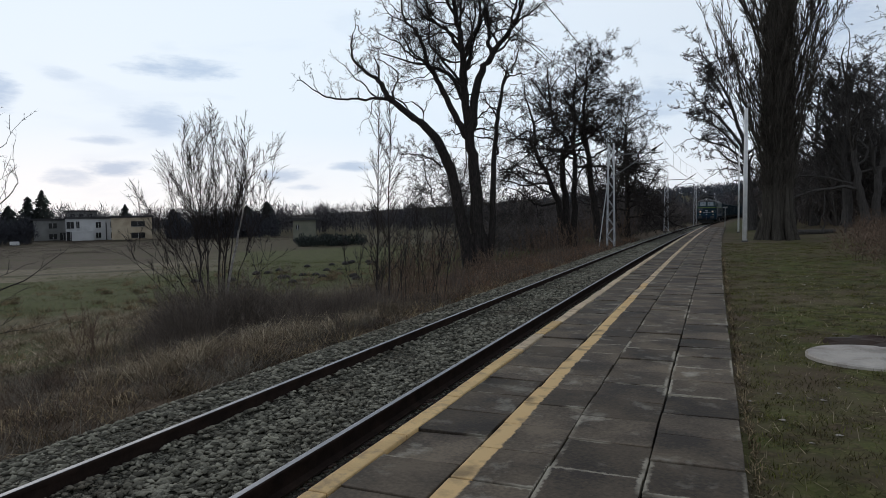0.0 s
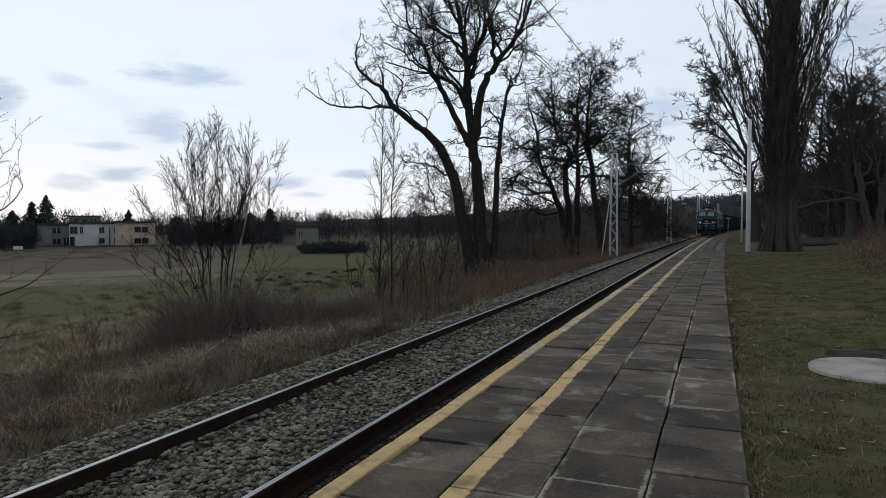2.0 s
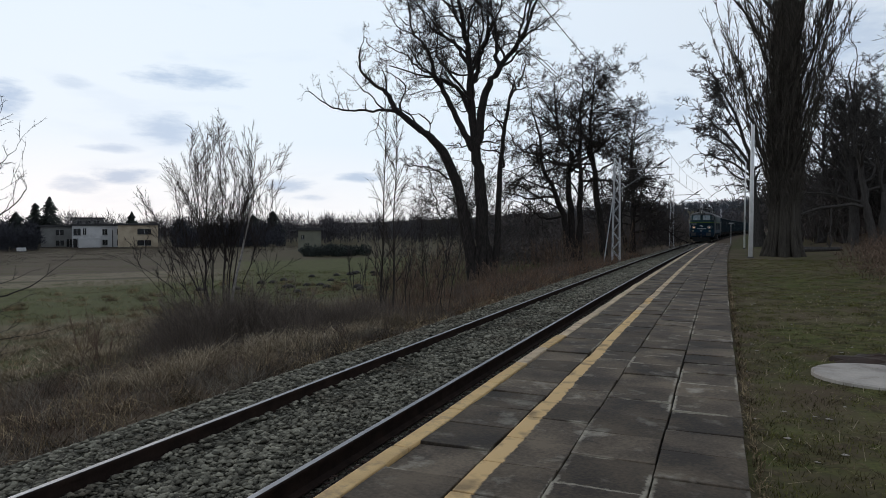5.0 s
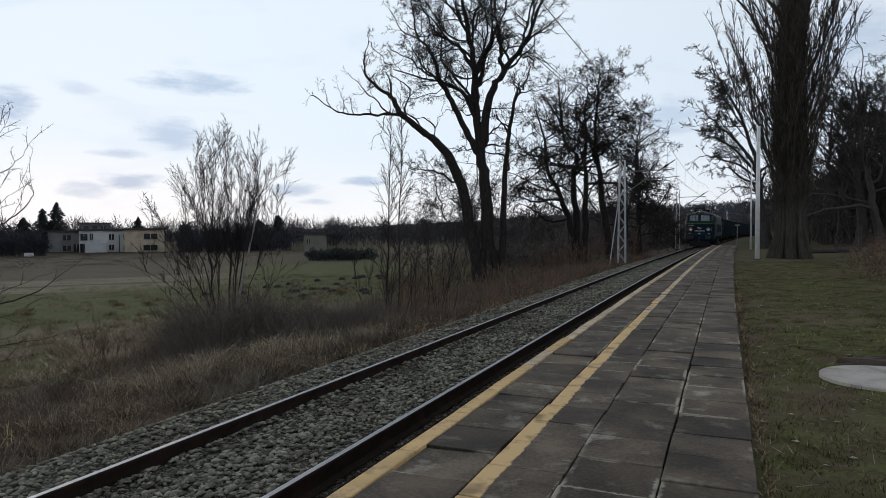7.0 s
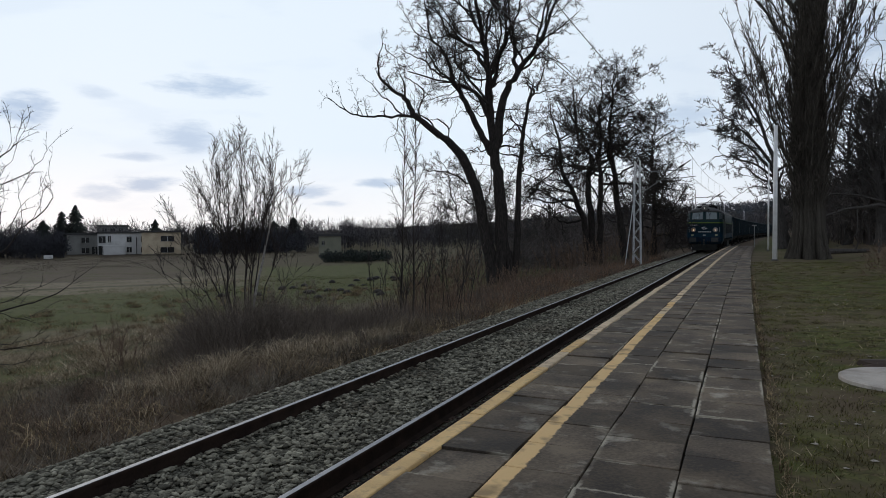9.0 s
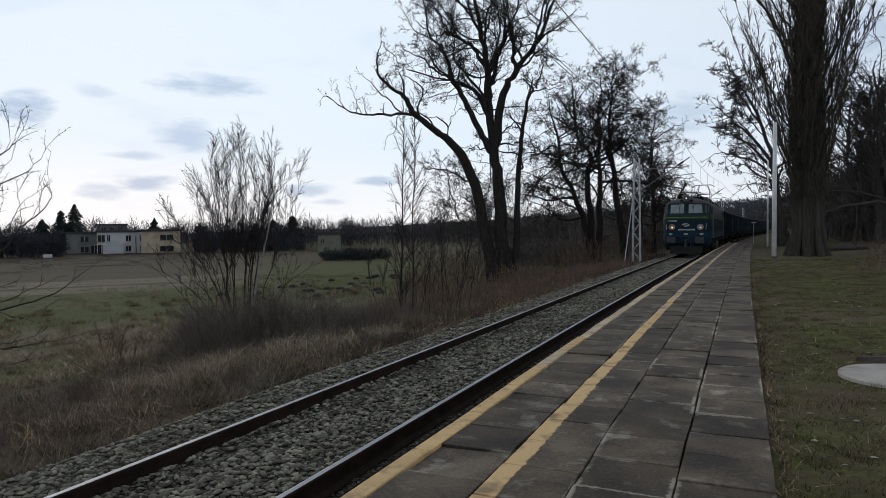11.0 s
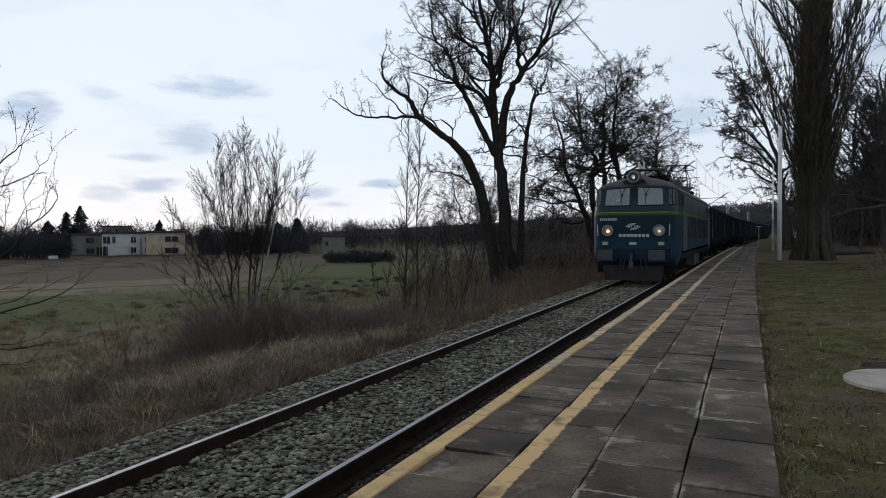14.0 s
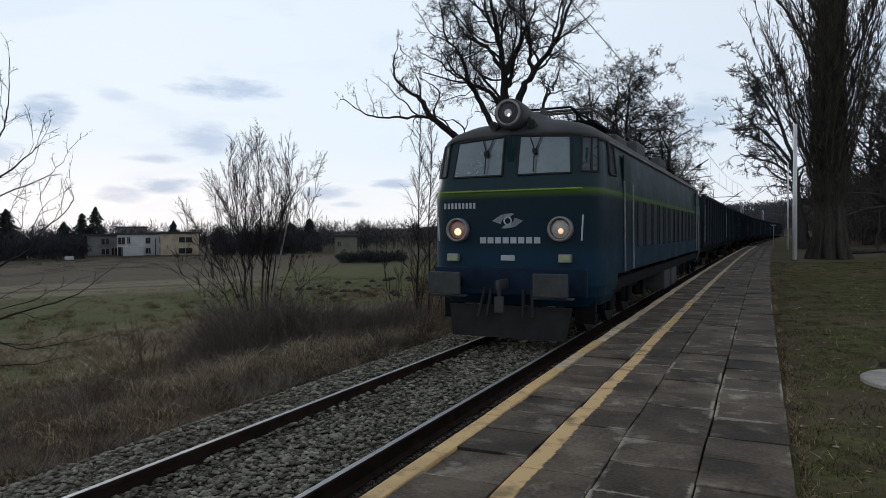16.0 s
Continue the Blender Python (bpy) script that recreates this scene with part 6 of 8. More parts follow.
def alder_by_mast(g):
    stem = g.guided([(1.54, -0.49), (1.46, 3.21), (1.44, 6.38), (1.42, 8.48), (1.31, 10.05), (1.40, 11.62), (1.76, 12.98)], 0.26, 0.03, 2.0, 0.2, 2, depth=0.5, jig=0.04)
    g.guided([(1.43, 8.22), (2.47, 9.00), (3.51, 9.36)], 0.09, 0.02, 1.8, 0.2, 2, depth=0.6, root=stem)
    g.guided([(1.36, 9.53), (0.10, 10.48), (-0.43, 11.37)], 0.09, 0.02, 1.8, 0.2, 2, depth=-0.6, root=stem)
    g.guided([(1.35, 10.84), (2.45, 11.62), (3.75, 12.40), (4.43, 12.55)], 0.08, 0.02, 1.8, 0.2, 2, depth=0.5, root=stem)
    g.guided([(1.43, 6.90), (2.74, 7.53), (4.32, 7.42)], 0.09, 0.02, 1.8, 0.2, 2, depth=-0.6, root=stem)
    g.guided([(1.44, 5.32), (2.75, 6.11), (4.59, 5.84)], 0.09, 0.02, 1.8, 0.2, 2, depth=0.6, root=stem)


def round_crown(g):
    bole = g.guided([(-1.13, -0.57), (-1.33, 1.85), (-1.54, 4.48), (-1.78, 6.24)], 0.42, 0.22, 0.5, 0.7, 2, depth=0.3)
    g.guided([(-1.68, 5.71), (-2.79, 6.89), (-3.76, 7.90), (-5.07, 8.60), (-6.30, 8.87)], 0.15, 0.02, 1.3, 0.2, 2, depth=-0.8, root=bole)
    g.guided([(-1.69, 6.02), (-2.89, 7.90), (-4.12, 9.21), (-5.35, 10.39), (-6.06, 11.05)], 0.15, 0.02, 1.3, 0.2, 2, depth=0.8, root=bole)
    g.guided([(-1.78, 6.24), (-2.73, 9.21), (-3.61, 10.78), (-4.68, 12.35), (-5.64, 13.57), (-6.13, 14.44)], 0.16, 0.02, 1.3, 0.2, 2, depth=-1.2, root=bole)
    g.guided([(-1.64, 5.36), (-3.00, 6.59), (-4.32, 7.12), (-5.32, 7.38), (-6.11, 7.30)], 0.12, 0.02, 1.4, 0.2, 2, depth=1.3, root=bole)
    g.guided([(-1.59, 4.92), (-2.86, 5.45), (-4.00, 6.24), (-5.05, 6.33), (-5.75, 6.03)], 0.10, 0.02, 1.4, 0.2, 2, depth=-1.0, root=bole)
    g.guided([(-1.53, 4.05), (-2.55, 4.92), (-3.64, 4.93), (-4.29, 4.27)], 0.08, 0.02, 1.4, 0.2, 2, depth=0.4, root=bole)




def edge_crown(g):
    bole = g.guided([(1.15, -0.20), (1.11, 0.62), (1.09, 2.34), (0.98, 4.24), (0.88, 5.94)], 0.40, 0.22, 0.8, 0.4, 2, depth=0.3)
    g.guided([(0.92, 5.38), (0.10, 7.27), (-1.05, 8.33), (-2.18, 8.87)], 0.16, 0.02, 1.4, 0.2, 2, depth=-0.8, root=bole)
    g.guided([(0.88, 5.75), (0.55, 7.65), (0.08, 8.97), (-1.06, 9.54), (-1.81, 9.17)], 0.16, 0.02, 1.4, 0.2, 2, depth=0.8, root=bole)
    g.guided([(0.88, 5.83), (1.03, 7.84), (1.39, 9.16), (1.75, 9.91), (2.69, 10.36), (3.81, 10.65)], 0.16, 0.02, 1.4, 0.2, 2, depth=0.8, root=bole)
    g.guided([(0.88, 5.83), (1.23, 7.27), (2.06, 7.45), (3.11, 7.64), (4.23, 8.20)], 0.16, 0.02, 1.4, 0.2, 2, depth=-0.8, root=bole)
    g.guided([(0.88, 5.94), (0.39, 8.40), (0.62, 9.91), (0.79, 11.04), (0.48, 11.80)], 0.15, 0.02, 1.5, 0.2, 2, depth=0.5, root=bole)
    g.guided([(0.98, 4.24), (-0.25, 5.76), (-1.39, 6.14), (-1.95, 5.38)], 0.12, 0.02, 1.5, 0.2, 2, depth=0.5, root=bole)
    g.guided([(0.98, 4.24), (2.02, 5.37), (3.33, 5.75), (4.28, 5.37)], 0.12, 0.02, 1.5, 0.2, 2, depth=0.5, root=bole)




def spread_tree(seed, height, lean, name_label, m, twig=0.013, most=1100, crown=1.0, thick=0.40, from_=0.34, per=1.3, up=0.06, tone=("bark", "twig")):
    g = Grower(seed, up=up, wander=0.27, spread=(42, 78), ratio=0.44, twig=twig * 0.75, kit="fan", most=int(most * 1.3), dense=1.12, long=0.7)
    rng = np.random.default_rng(seed + 100)
    for dx in lean:
        h = height * rng.uniform(0.9, 1.0)
        P = [(dx * 0.12, -0.3)]
        bow = rng.normal() * 0.5
        for s in range(1, 9):
            f = s / 8
            P.append((dx * (0.12 + 0.88 * f ** 0.8) + bow * math.sin(f * 5.0) * 0.5 + rng.normal() * 0.12, h * f))
        g.guided(P, thick * height / 15, 0.035, per, from_, 3, depth=rng.uniform(-1.6, 1.6), reach=crown)
    return g.build("tree", name_label, "tree", m, M[tone[0]], M[tone[1]])


big_alder()
alder(21, 7400, "bare dark alder with several crooked stems by the line", facing(-10.2, 50.4), alder_group)
alder(22, 5000, "bare alder with a rounded crown by the line", facing(-7.9, 51.0), alder_single)
alder(24, 3400, "bare dark alder beyond the lattice mast", facing(-8.6, 64.0), alder_by_mast)
spread_tree(25, 10.0, (-0.5, 1.0), "bare dark alder beyond the lattice mast", facing(-8.6, 74.0), crown=1.1, most=1300, per=1.4)


spread_tree(26, 8.2, (-1.8, 0.4, 1.2), "thin bare tree in the scrub by the old alder", facing(-15.2, 39.5), twig=0.009, crown=1.1, most=1500, per=1.8, from_=0.25, thick=0.12, tone=("grey_hazed_bark", "grey_hazed_twig"))


def poplar():
    g = Grower(8, up=0.30, wander=0.10, spread=(12, 30), ratio=0.30, twig=0.0092, kit="wand", most=9600, long=1.1)
    rng = np.random.default_rng(4)
    g.main.append((np.array([(0.03 * math.sin(z), 0.03 * math.cos(z * 1.3), z) for z in (-0.3, 1, 3, 6, 9, 12, 15, 19, 23, 27)]), np.array([0.76, 0.68, 0.63, 0.61, 0.58, 0.53, 0.47, 0.34, 0.19, 0.05])))
    # upswept limbs, longer towards the track, leaving the trunk all the way up
    for k in range(82):
        z = 3.2 + 15.0 * rng.random() ** 1.7
        a = rng.uniform(0, math.tau)
        top = z + rng.uniform(4.5, 9.5)
        lean = (0.280 - 0.070 * math.cos(a)) * rng.uniform(0.3, 1.08)
        out = 0.75 + lean * max(top - 2.5, 2.0)
        r = rng.uniform(0.025, 0.075)
        n = 9
        P = []
        for s in range(n + 1):
            f = s / n
            q = 0.5 + (out - 0.5) * f ** 0.9
            P.append((math.cos(a + 0.25 * f) * q, math.sin(a + 0.25 * f) * q, z + (top - z) * f))
        P = np.array(P) + rng.normal(size=(n + 1, 3)) * 0.07
        R_ = np.linspace(r, 0.012, n + 1)
        g.keep(P, R_)
        g.sprout(P, R_, 1, 1.0, 0.08, 0.45, 2)
        g.sprout(P, R_, 2, 3.0, 0.05, 0.5, 2)
    # shaggy shoots thicken the trunk
    shoots = []
    for k in range(1500):
        z, a = rng.uniform(2.0, 17.0), rng.uniform(0, math.tau)
        q = 0.64 - 0.014 * z
        out = 0.17 - 0.10 * math.cos(a)
        shoots.append((np.array((math.cos(a) * q, math.sin(a) * q, z)), np.array((math.cos(a) * out, math.sin(a) * out, 1.0)), rng.uniform(0.6, 1.9)))
    # buttressed foot: ribs of uneven girth running up into the trunk
    for k in range(15):
        s = k * math.tau / 15 + rng.normal() * 0.10
        w = rng.uniform(0.75, 1.15)
        hs = (-0.2, 0.3, 0.8, 1.6, 2.8, 4.6, 7.0, 10.0)
        qs = (1.00 * w, 0.80 * w, 0.66 * w + 0.03, 0.58, 0.55, 0.54, 0.52, 0.48)
        P = np.array([(math.cos(s + 0.05 * rng.normal()) * q, math.sin(s + 0.05 * rng.normal()) * q, h) for q, h in zip(qs, hs)])
        g.main.append((P, np.array([0.17, 0.16, 0.15, 0.15, 0.14, 0.13, 0.12, 0.08]) * rng.uniform(0.75, 1.25) * (1 + rng.normal(size=8) * 0.12)))
    t = g.build("poplar_tree", "huge bare poplar with a furrowed buttressed trunk on the grass", "tree", facing(3.2, 38.3), M["poplar_bark"], M["poplar_twig"])
    tagged(part("bark_fringe", spray_mesh("bark_fringe", shoots, KITS["wand"], 0.010, M["poplar_twig"]), None, t, "shaggy upright shoots"), kind="stuff")


poplar()


def fan_tree(seed, most, label, m, guide, twig=0.0098):
    """A tree with bark greyed for haze, its boughs fanning out into a haze of twigs."""
    g = Grower(seed, up=0.08, wander=0.20, spread=(26, 58), ratio=0.46, twig=twig, kit="fan", most=most, dense=1.65, long=0.9)
    guide(g)
    return g.build("tree", label, "tree", m, M["grey_hazed_bark"], M["grey_hazed_twig"])


fan_tree(31, 6500, "bare round-crowned tree behind the poplar", facing(4.2, 58.0), round_crown)
fan_tree(33, 6500, "dark bare tree at the wood's edge", facing(7.6, 52.0), edge_crown)
spread_tree(32, 8.5, (-2.2, 0.5), "smaller bare tree behind the poplar", facing(4.6, 66.0), crown=1.0, most=900, per=1.5, from_=0.35, tone=("grey_hazed_bark", "grey_hazed_twig"))
fan_tree(38, 4200, "tall bare tree among the trees of the slope", facing(10.6, 58.0), edge_crown)
spread_tree(34, 11.5, (-2.0, 1.0), "dark bare tree at the wood's edge", facing(9.6, 50.0), twig=0.010, crown=1.25, most=1300, from_=0.2, tone=("grey_hazed_bark", "grey_hazed_twig"))
spread_tree(35, 13.0, (0.4, 1.8), "dark bare tree at the wood's edge", facing(7.8, 62.0), crown=1.3, most=900, from_=0.2, tone=("grey_hazed_bark", "grey_hazed_twig"))
spread_tree(37, 11.0, (-1.2, 1.0), "dark bare tree at the wood's edge", facing(9.3, 58.0), twig=0.012, crown=1.2, most=1200, from_=0.2, tone=("grey_hazed_bark", "grey_hazed_twig"))
spread_tree(36, 9.0, (-0.8, 0.8), "dark bare tree at the wood's edge", facing(11.2, 56.0), crown=1.2, most=600, from_=0.15, tone=("grey_hazed_bark", "grey_hazed_twig"))


def clump(name, seed, stems, height, base, lean, label, m, mat, category="shrub", per=2.2, twig=0.004, r=0.02, up=0.25, kit="upright", most=900, reach=1.0, last=1, fan=(18, 42)):
    """Many stems from one stool; each carries side shoots and sprays."""
    g = Grower(seed, up=up, wander=0.12, spread=fan, ratio=0.36, twig=twig, kit=kit, most=most)
    rng = np.random.default_rng(seed)
    lines = []
    for k in range(stems):
        a, q = rng.uniform(0, math.tau), base * math.sqrt(rng.uniform(0, 1))
        h = height * rng.uniform(0.55, 1.0)
        p = np.array([math.cos(a) * q, math.sin(a) * q, -0.15])
        d = unit(np.array([math.cos(a) * q / max(base, 0.1) * lean + rng.normal() * lean * 0.5, math.sin(a) * lean * 0.6 + rng.normal() * lean * 0.5, 1.0]))
        P = [p]
        for s in range(8):
            d = unit(d + rng.normal(size=3) * 0.08 + np.array([0, 0, 0.04]))
            P.append(P[-1] + d * h / 8)
        P = np.array(P)
        R_ = np.linspace(r * rng.uniform(0.6, 1.2), twig * 1.2, 9)
        lines.append((P, R_))
        g.sprout(P, R_, 0, per, 0.22, reach, last)
    t = thing(name, label, category, m)
    if stems <= 14:
        for q in lines:
            part("stem", tubes("stem", [q], mat, 6), None, t)
    else:
        tagged(part("stem_mass", tubes("stem_mass", lines, mat, 3), None, t), kind="stuff")
    rest = g.thick + g.mid
    if rest:
        tagged(part("branchwork", tubes("branchwork", rest, mat, 3), None, t), kind="stuff")
    if g.sprays:
        tagged(part("crown", spray_mesh("crown", g.picked(), KITS[kit], twig, mat), None, t), kind="stuff")
    return t


# birch clump, its skirt of brush, saplings along the bank
def birch_clump():
    """Slim upswept stems from one stool, one of them pale and bent, with low shoots fanning out to one side."""
    g = Grower(41, up=0.30, wander=0.12, spread=(24, 54), ratio=0.36, twig=0.0036, kit="wand", most=5600, dense=1.5, long=0.6)
    stems = [
        ([(-0.75, -0.2), (-1.0, 1.2), (-1.1, 2.2), (-1.2, 3.4), (-1.4, 4.6), (-1.45, 5.7)], 0.050, 0.6),
        ([(-0.60, -0.2), (-0.56, 1.5), (-0.57, 2.8), (-0.63, 4.3), (-0.65, 5.9)], 0.045, -0.3),
        ([(-0.50, -0.2), (-0.45, 1.9), (-0.05, 4.0), (0.34, 4.8), (0.72, 5.1)], 0.040, 0.5),
        ([(-0.9, -0.2), (-0.85, 1.8), (-0.95, 3.2), (-1.0, 4.6), (-0.95, 5.6)], 0.035, -0.8),
        ([(-0.9, 0.8), (-1.25, 2.3), (-1.6, 3.4), (-1.85, 4.6)], 0.026, 0.3),
        ([(-0.4, 1.0), (-0.2, 2.8), (0.0, 4.2), (0.05, 5.3)], 0.028, -0.5),
        ([(-0.9, 0.6), (-1.5, 2.0), (-2.0, 3.1), (-2.3, 3.8)], 0.018, -0.4),
        ([(-0.8, 0.5), (-0.9, 2.5), (-1.15, 4.0), (-1.2, 5.3)], 0.022, 0.9),
        ([(-0.6, 0.5), (-0.4, 2.5), (-0.35, 4.0), (-0.3, 5.4)], 0.022, 0.7),
        ([(-0.4, 0.5), (0.1, 2.2), (0.5, 3.6), (0.75, 4.4)], 0.020, -0.6)]
    for pts, r, dep in stems:
        g.guided([(px, pz * (0.90 if pz > 3 else 1.0)) for px, pz in pts], r * 0.85, 0.004, 3.6, 0.36, 1, depth=dep, reach=0.8, jig=0.025)
    for pts in ([(-0.9, 0.3), (-1.6, 1.6), (-2.5, 2.4)], [(-0.8, 0.3), (-1.5, 2.0), (-2.1, 2.8)], [(-1.2, 0.2), (-2.0, 1.2), (-2.6, 1.9)], [(-1.0, 0.2), (-1.8, 1.5), (-2.9, 2.2)], [(-1.1, 0.2), (-1.7, 1.9), (-2.4, 3.2)], [(-0.9, 0.2), (-1.3, 1.7), (-1.7, 2.7)], [(-0.1, 0.2), (0.4, 1.5), (0.6, 2.2)], [(-0.1, 0.2), (0.2, 1.4), (0.9, 2.0)]):
        g.guided(pts, 0.016, 0.005, 1.8, 0.3, 1, depth=g.rng.uniform(-0.6, 0.6), reach=0.9, jig=0.02)
    g.build("birch_clump", "multi-stemmed leafless birch clump with fine upright twigs", "tree", pose(-11.7, 14.6, ground_z(-11.7, 14.6) - 0.05, 0, 0, 38.7), M["birch_stem"], M["birch_twig"])
    p = Grower(43, up=0.30, wander=0.12, spread=(20, 46), ratio=0.34, twig=0.0042, kit="upright", most=560, long=0.6)
    line = p.guided([(-0.40, -0.2), (-0.35, 0.3), (-0.22, 1.5), (0.10, 2.7), (0.27, 4.1), (0.33, 4.9)], 0.048, 0.004, 3.4, 0.50, 1, depth=-0.5, reach=0.85, jig=0.015)
    p.thick.pop(0)
    t = p.build("birch_tree", "slim pale-barked birch with a bent trunk in the clump", "tree", pose(-11.6, 14.3, ground_z(-11.6, 14.3) - 0.05, 0, 0, 38.7), M["birch_stem"], M["birch_twig"])
    part("trunk", tubes("trunk", [(line, np.linspace(0.048, 0.008, len(line)))], M["birch_bark"], 8), None, t, "pale peeling bark")


birch_clump()
for i, (x, y, s) in enumerate(((-11.2, 12.9, 1.5), (-10.3, 13.7, 1.5), (-11.9, 13.2, 1.3), (-9.6, 13.0, 1.0), (-10.7, 12.6, 1.2))):
    clump("brush", 50 + i, 130, s * 1.05, 0.85, 0.75, "tangled dark brown leafless bramble brush", facing(x, y), M["dark_brush"], "shrub", 2.6, 0.0036, 0.006, 0.02, "bushy", 330, 1.3, 0, (30, 75))


def saplings():
    """Two straight thin stems with evenly upswept twigs."""
    g = Grower(61, up=0.22, wander=0.05, spread=(26, 44), ratio=0.18, twig=0.0062, kit="upright", most=400, long=1.2)
    for pts, dep in (([(-0.12, -0.1), (-0.10, 1.5), (-0.06, 3.2), (0.0, 4.8), (0.02, 6.0)], 0.1), ([(0.22, -0.1), (0.26, 1.6), (0.24, 3.0), (0.32, 4.4), (0.34, 5.6)], -0.1)):
        g.guided(pts, 0.036, 0.006, 7.5, 0.2, 0, depth=dep, jig=0.008)
    g.build("birch_sapling", "two slender leafless birch saplings with upswept twigs", "tree", facing(-8.75, 17.0), M["birch_stem"], M["birch_twig"])


saplings()
clump("sucker_shoots", 62, 8, 2.3, 0.4, 0.18, "bare upright suckers round the saplings", facing(-8.9, 16.8), M["birch_twig"], "shrub", 1.6, 0.004, 0.012, most=200)
clump("thicket", 63, 10, 3.0, 0.8, 0.10, "thicket of thin dark bare upright stems", facing(-7.7, 17.6), M["birch_twig"], "shrub", 1.5, 0.004, 0.014, most=420)
clump("twig_clump", 64, 7, 1.4, 0.25, 0.15, "few bare upright twigs in the meadow", facing(-12.8, 10.6), M["brown_scrub"], "shrub", 1.5, 0.004, 0.01, most=40)
for i, (x, y, s, b) in enumerate(((-10.2, 34.0, 1.3, 1.4), (-9.3, 40.0, 2.0, 1.8), (-12.0, 27.0, 2.2, 1.4), (-8.4, 29.0, 1.0, 1.5), (-8.0, 24.0, 0.9, 1.3), (-14.6, 38.5, 2.4, 1.8), (-8.6, 45.0, 2.2, 2.0), (-9.8, 20.5, 1.2, 1.0), (-15.5, 33.0, 1.8, 1.6), (-8.2, 56.0, 3.0, 2.0))):
    clump("brush", 80 + i, 70, s, b, 0.35, "low brown leafless scrub on the railway bank", facing(x, y), M["brown_scrub"], "shrub", 2.0, 0.006, 0.008, 0.05, "sparse", 300, 1.2, 0)


def edge_bough():
    """A young tree whose long bare boughs reach out over the meadow."""
    g = Grower(71, up=0.16, wander=0.10, spread=(20, 44), ratio=0.22, twig=0.0030, kit="sparse", most=95, long=0.40)
    g.guided([(0.0, -0.2), (0.03, 1.0), (-0.02, 2.4), (0.04, 4.0), (0.0, 6.2)], 0.07, 0.012, 0.4, 0.7, 0, reach=0.4)
    a = g.guided([(0.04, 3.57), (0.40, 3.90), (0.68, 4.36), (0.75, 4.57), (0.79, 4.82), (0.82, 5.31), (0.82, 5.60)], 0.0186, 0.0056, 2.2, 0.35, 0, depth=g.rng.uniform(-0.25, 0.25), reach=0.5, jig=0.008)
    g.guided([(0.75, 4.57), (0.87, 4.68)], 0.0050, 0.0028, 2.2, 0.35, 0, depth=g.rng.uniform(-0.25, 0.25), reach=0.5, jig=0.008, root=a)
    g.guided([(0.73, 4.55), (0.70, 4.77), (0.71, 5.05)], 0.0050, 0.0028, 2.2, 0.35, 0, depth=g.rng.uniform(-0.25, 0.25), reach=0.5, jig=0.008, root=a)
    b = g.guided([(0.02, 3.33), (0.66, 3.77), (0.87, 3.97), (1.02, 4.13), (1.18, 4.28)], 0.0198, 0.0070, 2.2, 0.35, 0, depth=g.rng.uniform(-0.25, 0.25), reach=0.5, jig=0.008)
    g.guided([(1.02, 4.13), (1.09, 4.27), (1.06, 4.64)], 0.0050, 0.0028, 2.2, 0.35, 0, depth=g.rng.uniform(-0.25, 0.25), reach=0.5, jig=0.008, root=b)
    g.guided([(1.11, 4.22), (1.17, 4.36), (1.22, 4.56)], 0.0050, 0.0028, 2.2, 0.35, 0, depth=g.rng.uniform(-0.25, 0.25), reach=0.5, jig=0.008, root=b)
    g.guided([(1.18, 4.28), (1.30, 4.58)], 0.0050, 0.0028, 2.2, 0.35, 0, depth=g.rng.uniform(-0.25, 0.25), reach=0.5, jig=0.008, root=b)
    g.guided([(1.18, 4.27), (1.12, 4.02), (0.98, 3.87), (0.73, 3.80)], 0.0050, 0.0028, 2.2, 0.35, 0, depth=g.rng.uniform(-0.25, 0.25), reach=0.5, jig=0.008, root=b)
    c = g.guided([(0.01, 3.14), (0.66, 3.50), (0.97, 3.67), (1.26, 3.81), (1.41, 3.96), (1.53, 4.13), (1.63, 4.33)], 0.0136, 0.0028, 2.2, 0.35, 0, depth=g.rng.uniform(-0.25, 0.25), reach=0.5, jig=0.008)
    g.guided([(0.90, 3.62), (0.93, 3.77), (0.89, 3.85)], 0.0050, 0.0028, 2.2, 0.35, 0, depth=g.rng.uniform(-0.25, 0.25), reach=0.5, jig=0.008, root=c)
    g.guided([(0.80, 3.56), (0.87, 3.47), (0.94, 3.56)], 0.0050, 0.0028, 2.2, 0.35, 0, depth=g.rng.uniform(-0.25, 0.25), reach=0.5, jig=0.008, root=c)
    d = g.guided([(-0.02, 2.20), (0.64, 2.49), (0.96, 2.69), (1.08, 2.81), (1.18, 3.02), (1.36, 3.15), (1.55, 3.35), (1.62, 3.47), (1.58, 3.67), (1.56, 3.88)], 0.0211, 0.0042, 2.2, 0.35, 0, depth=g.rng.uniform(-0.25, 0.25), reach=0.5, jig=0.008)
    g.guided([(1.06, 2.81), (1.04, 3.04), (1.15, 3.27), (1.26, 3.44), (1.37, 3.49), (1.45, 3.64)], 0.0074, 0.0028, 2.2, 0.35, 0, depth=g.rng.uniform(-0.25, 0.25), reach=0.5, jig=0.008, root=d)
    g.guided([(1.20, 3.04), (1.18, 3.31), (1.15, 3.48), (1.20, 3.63)], 0.0056, 0.0028, 2.2, 0.35, 0, depth=g.rng.uniform(-0.25, 0.25), reach=0.5, jig=0.008, root=d)
    g.guided([(1.30, 3.11), (1.44, 3.35), (1.47, 3.53), (1.45, 3.64)], 0.0056, 0.0028, 2.2, 0.35, 0, depth=g.rng.uniform(-0.25, 0.25), reach=0.5, jig=0.008, root=d)
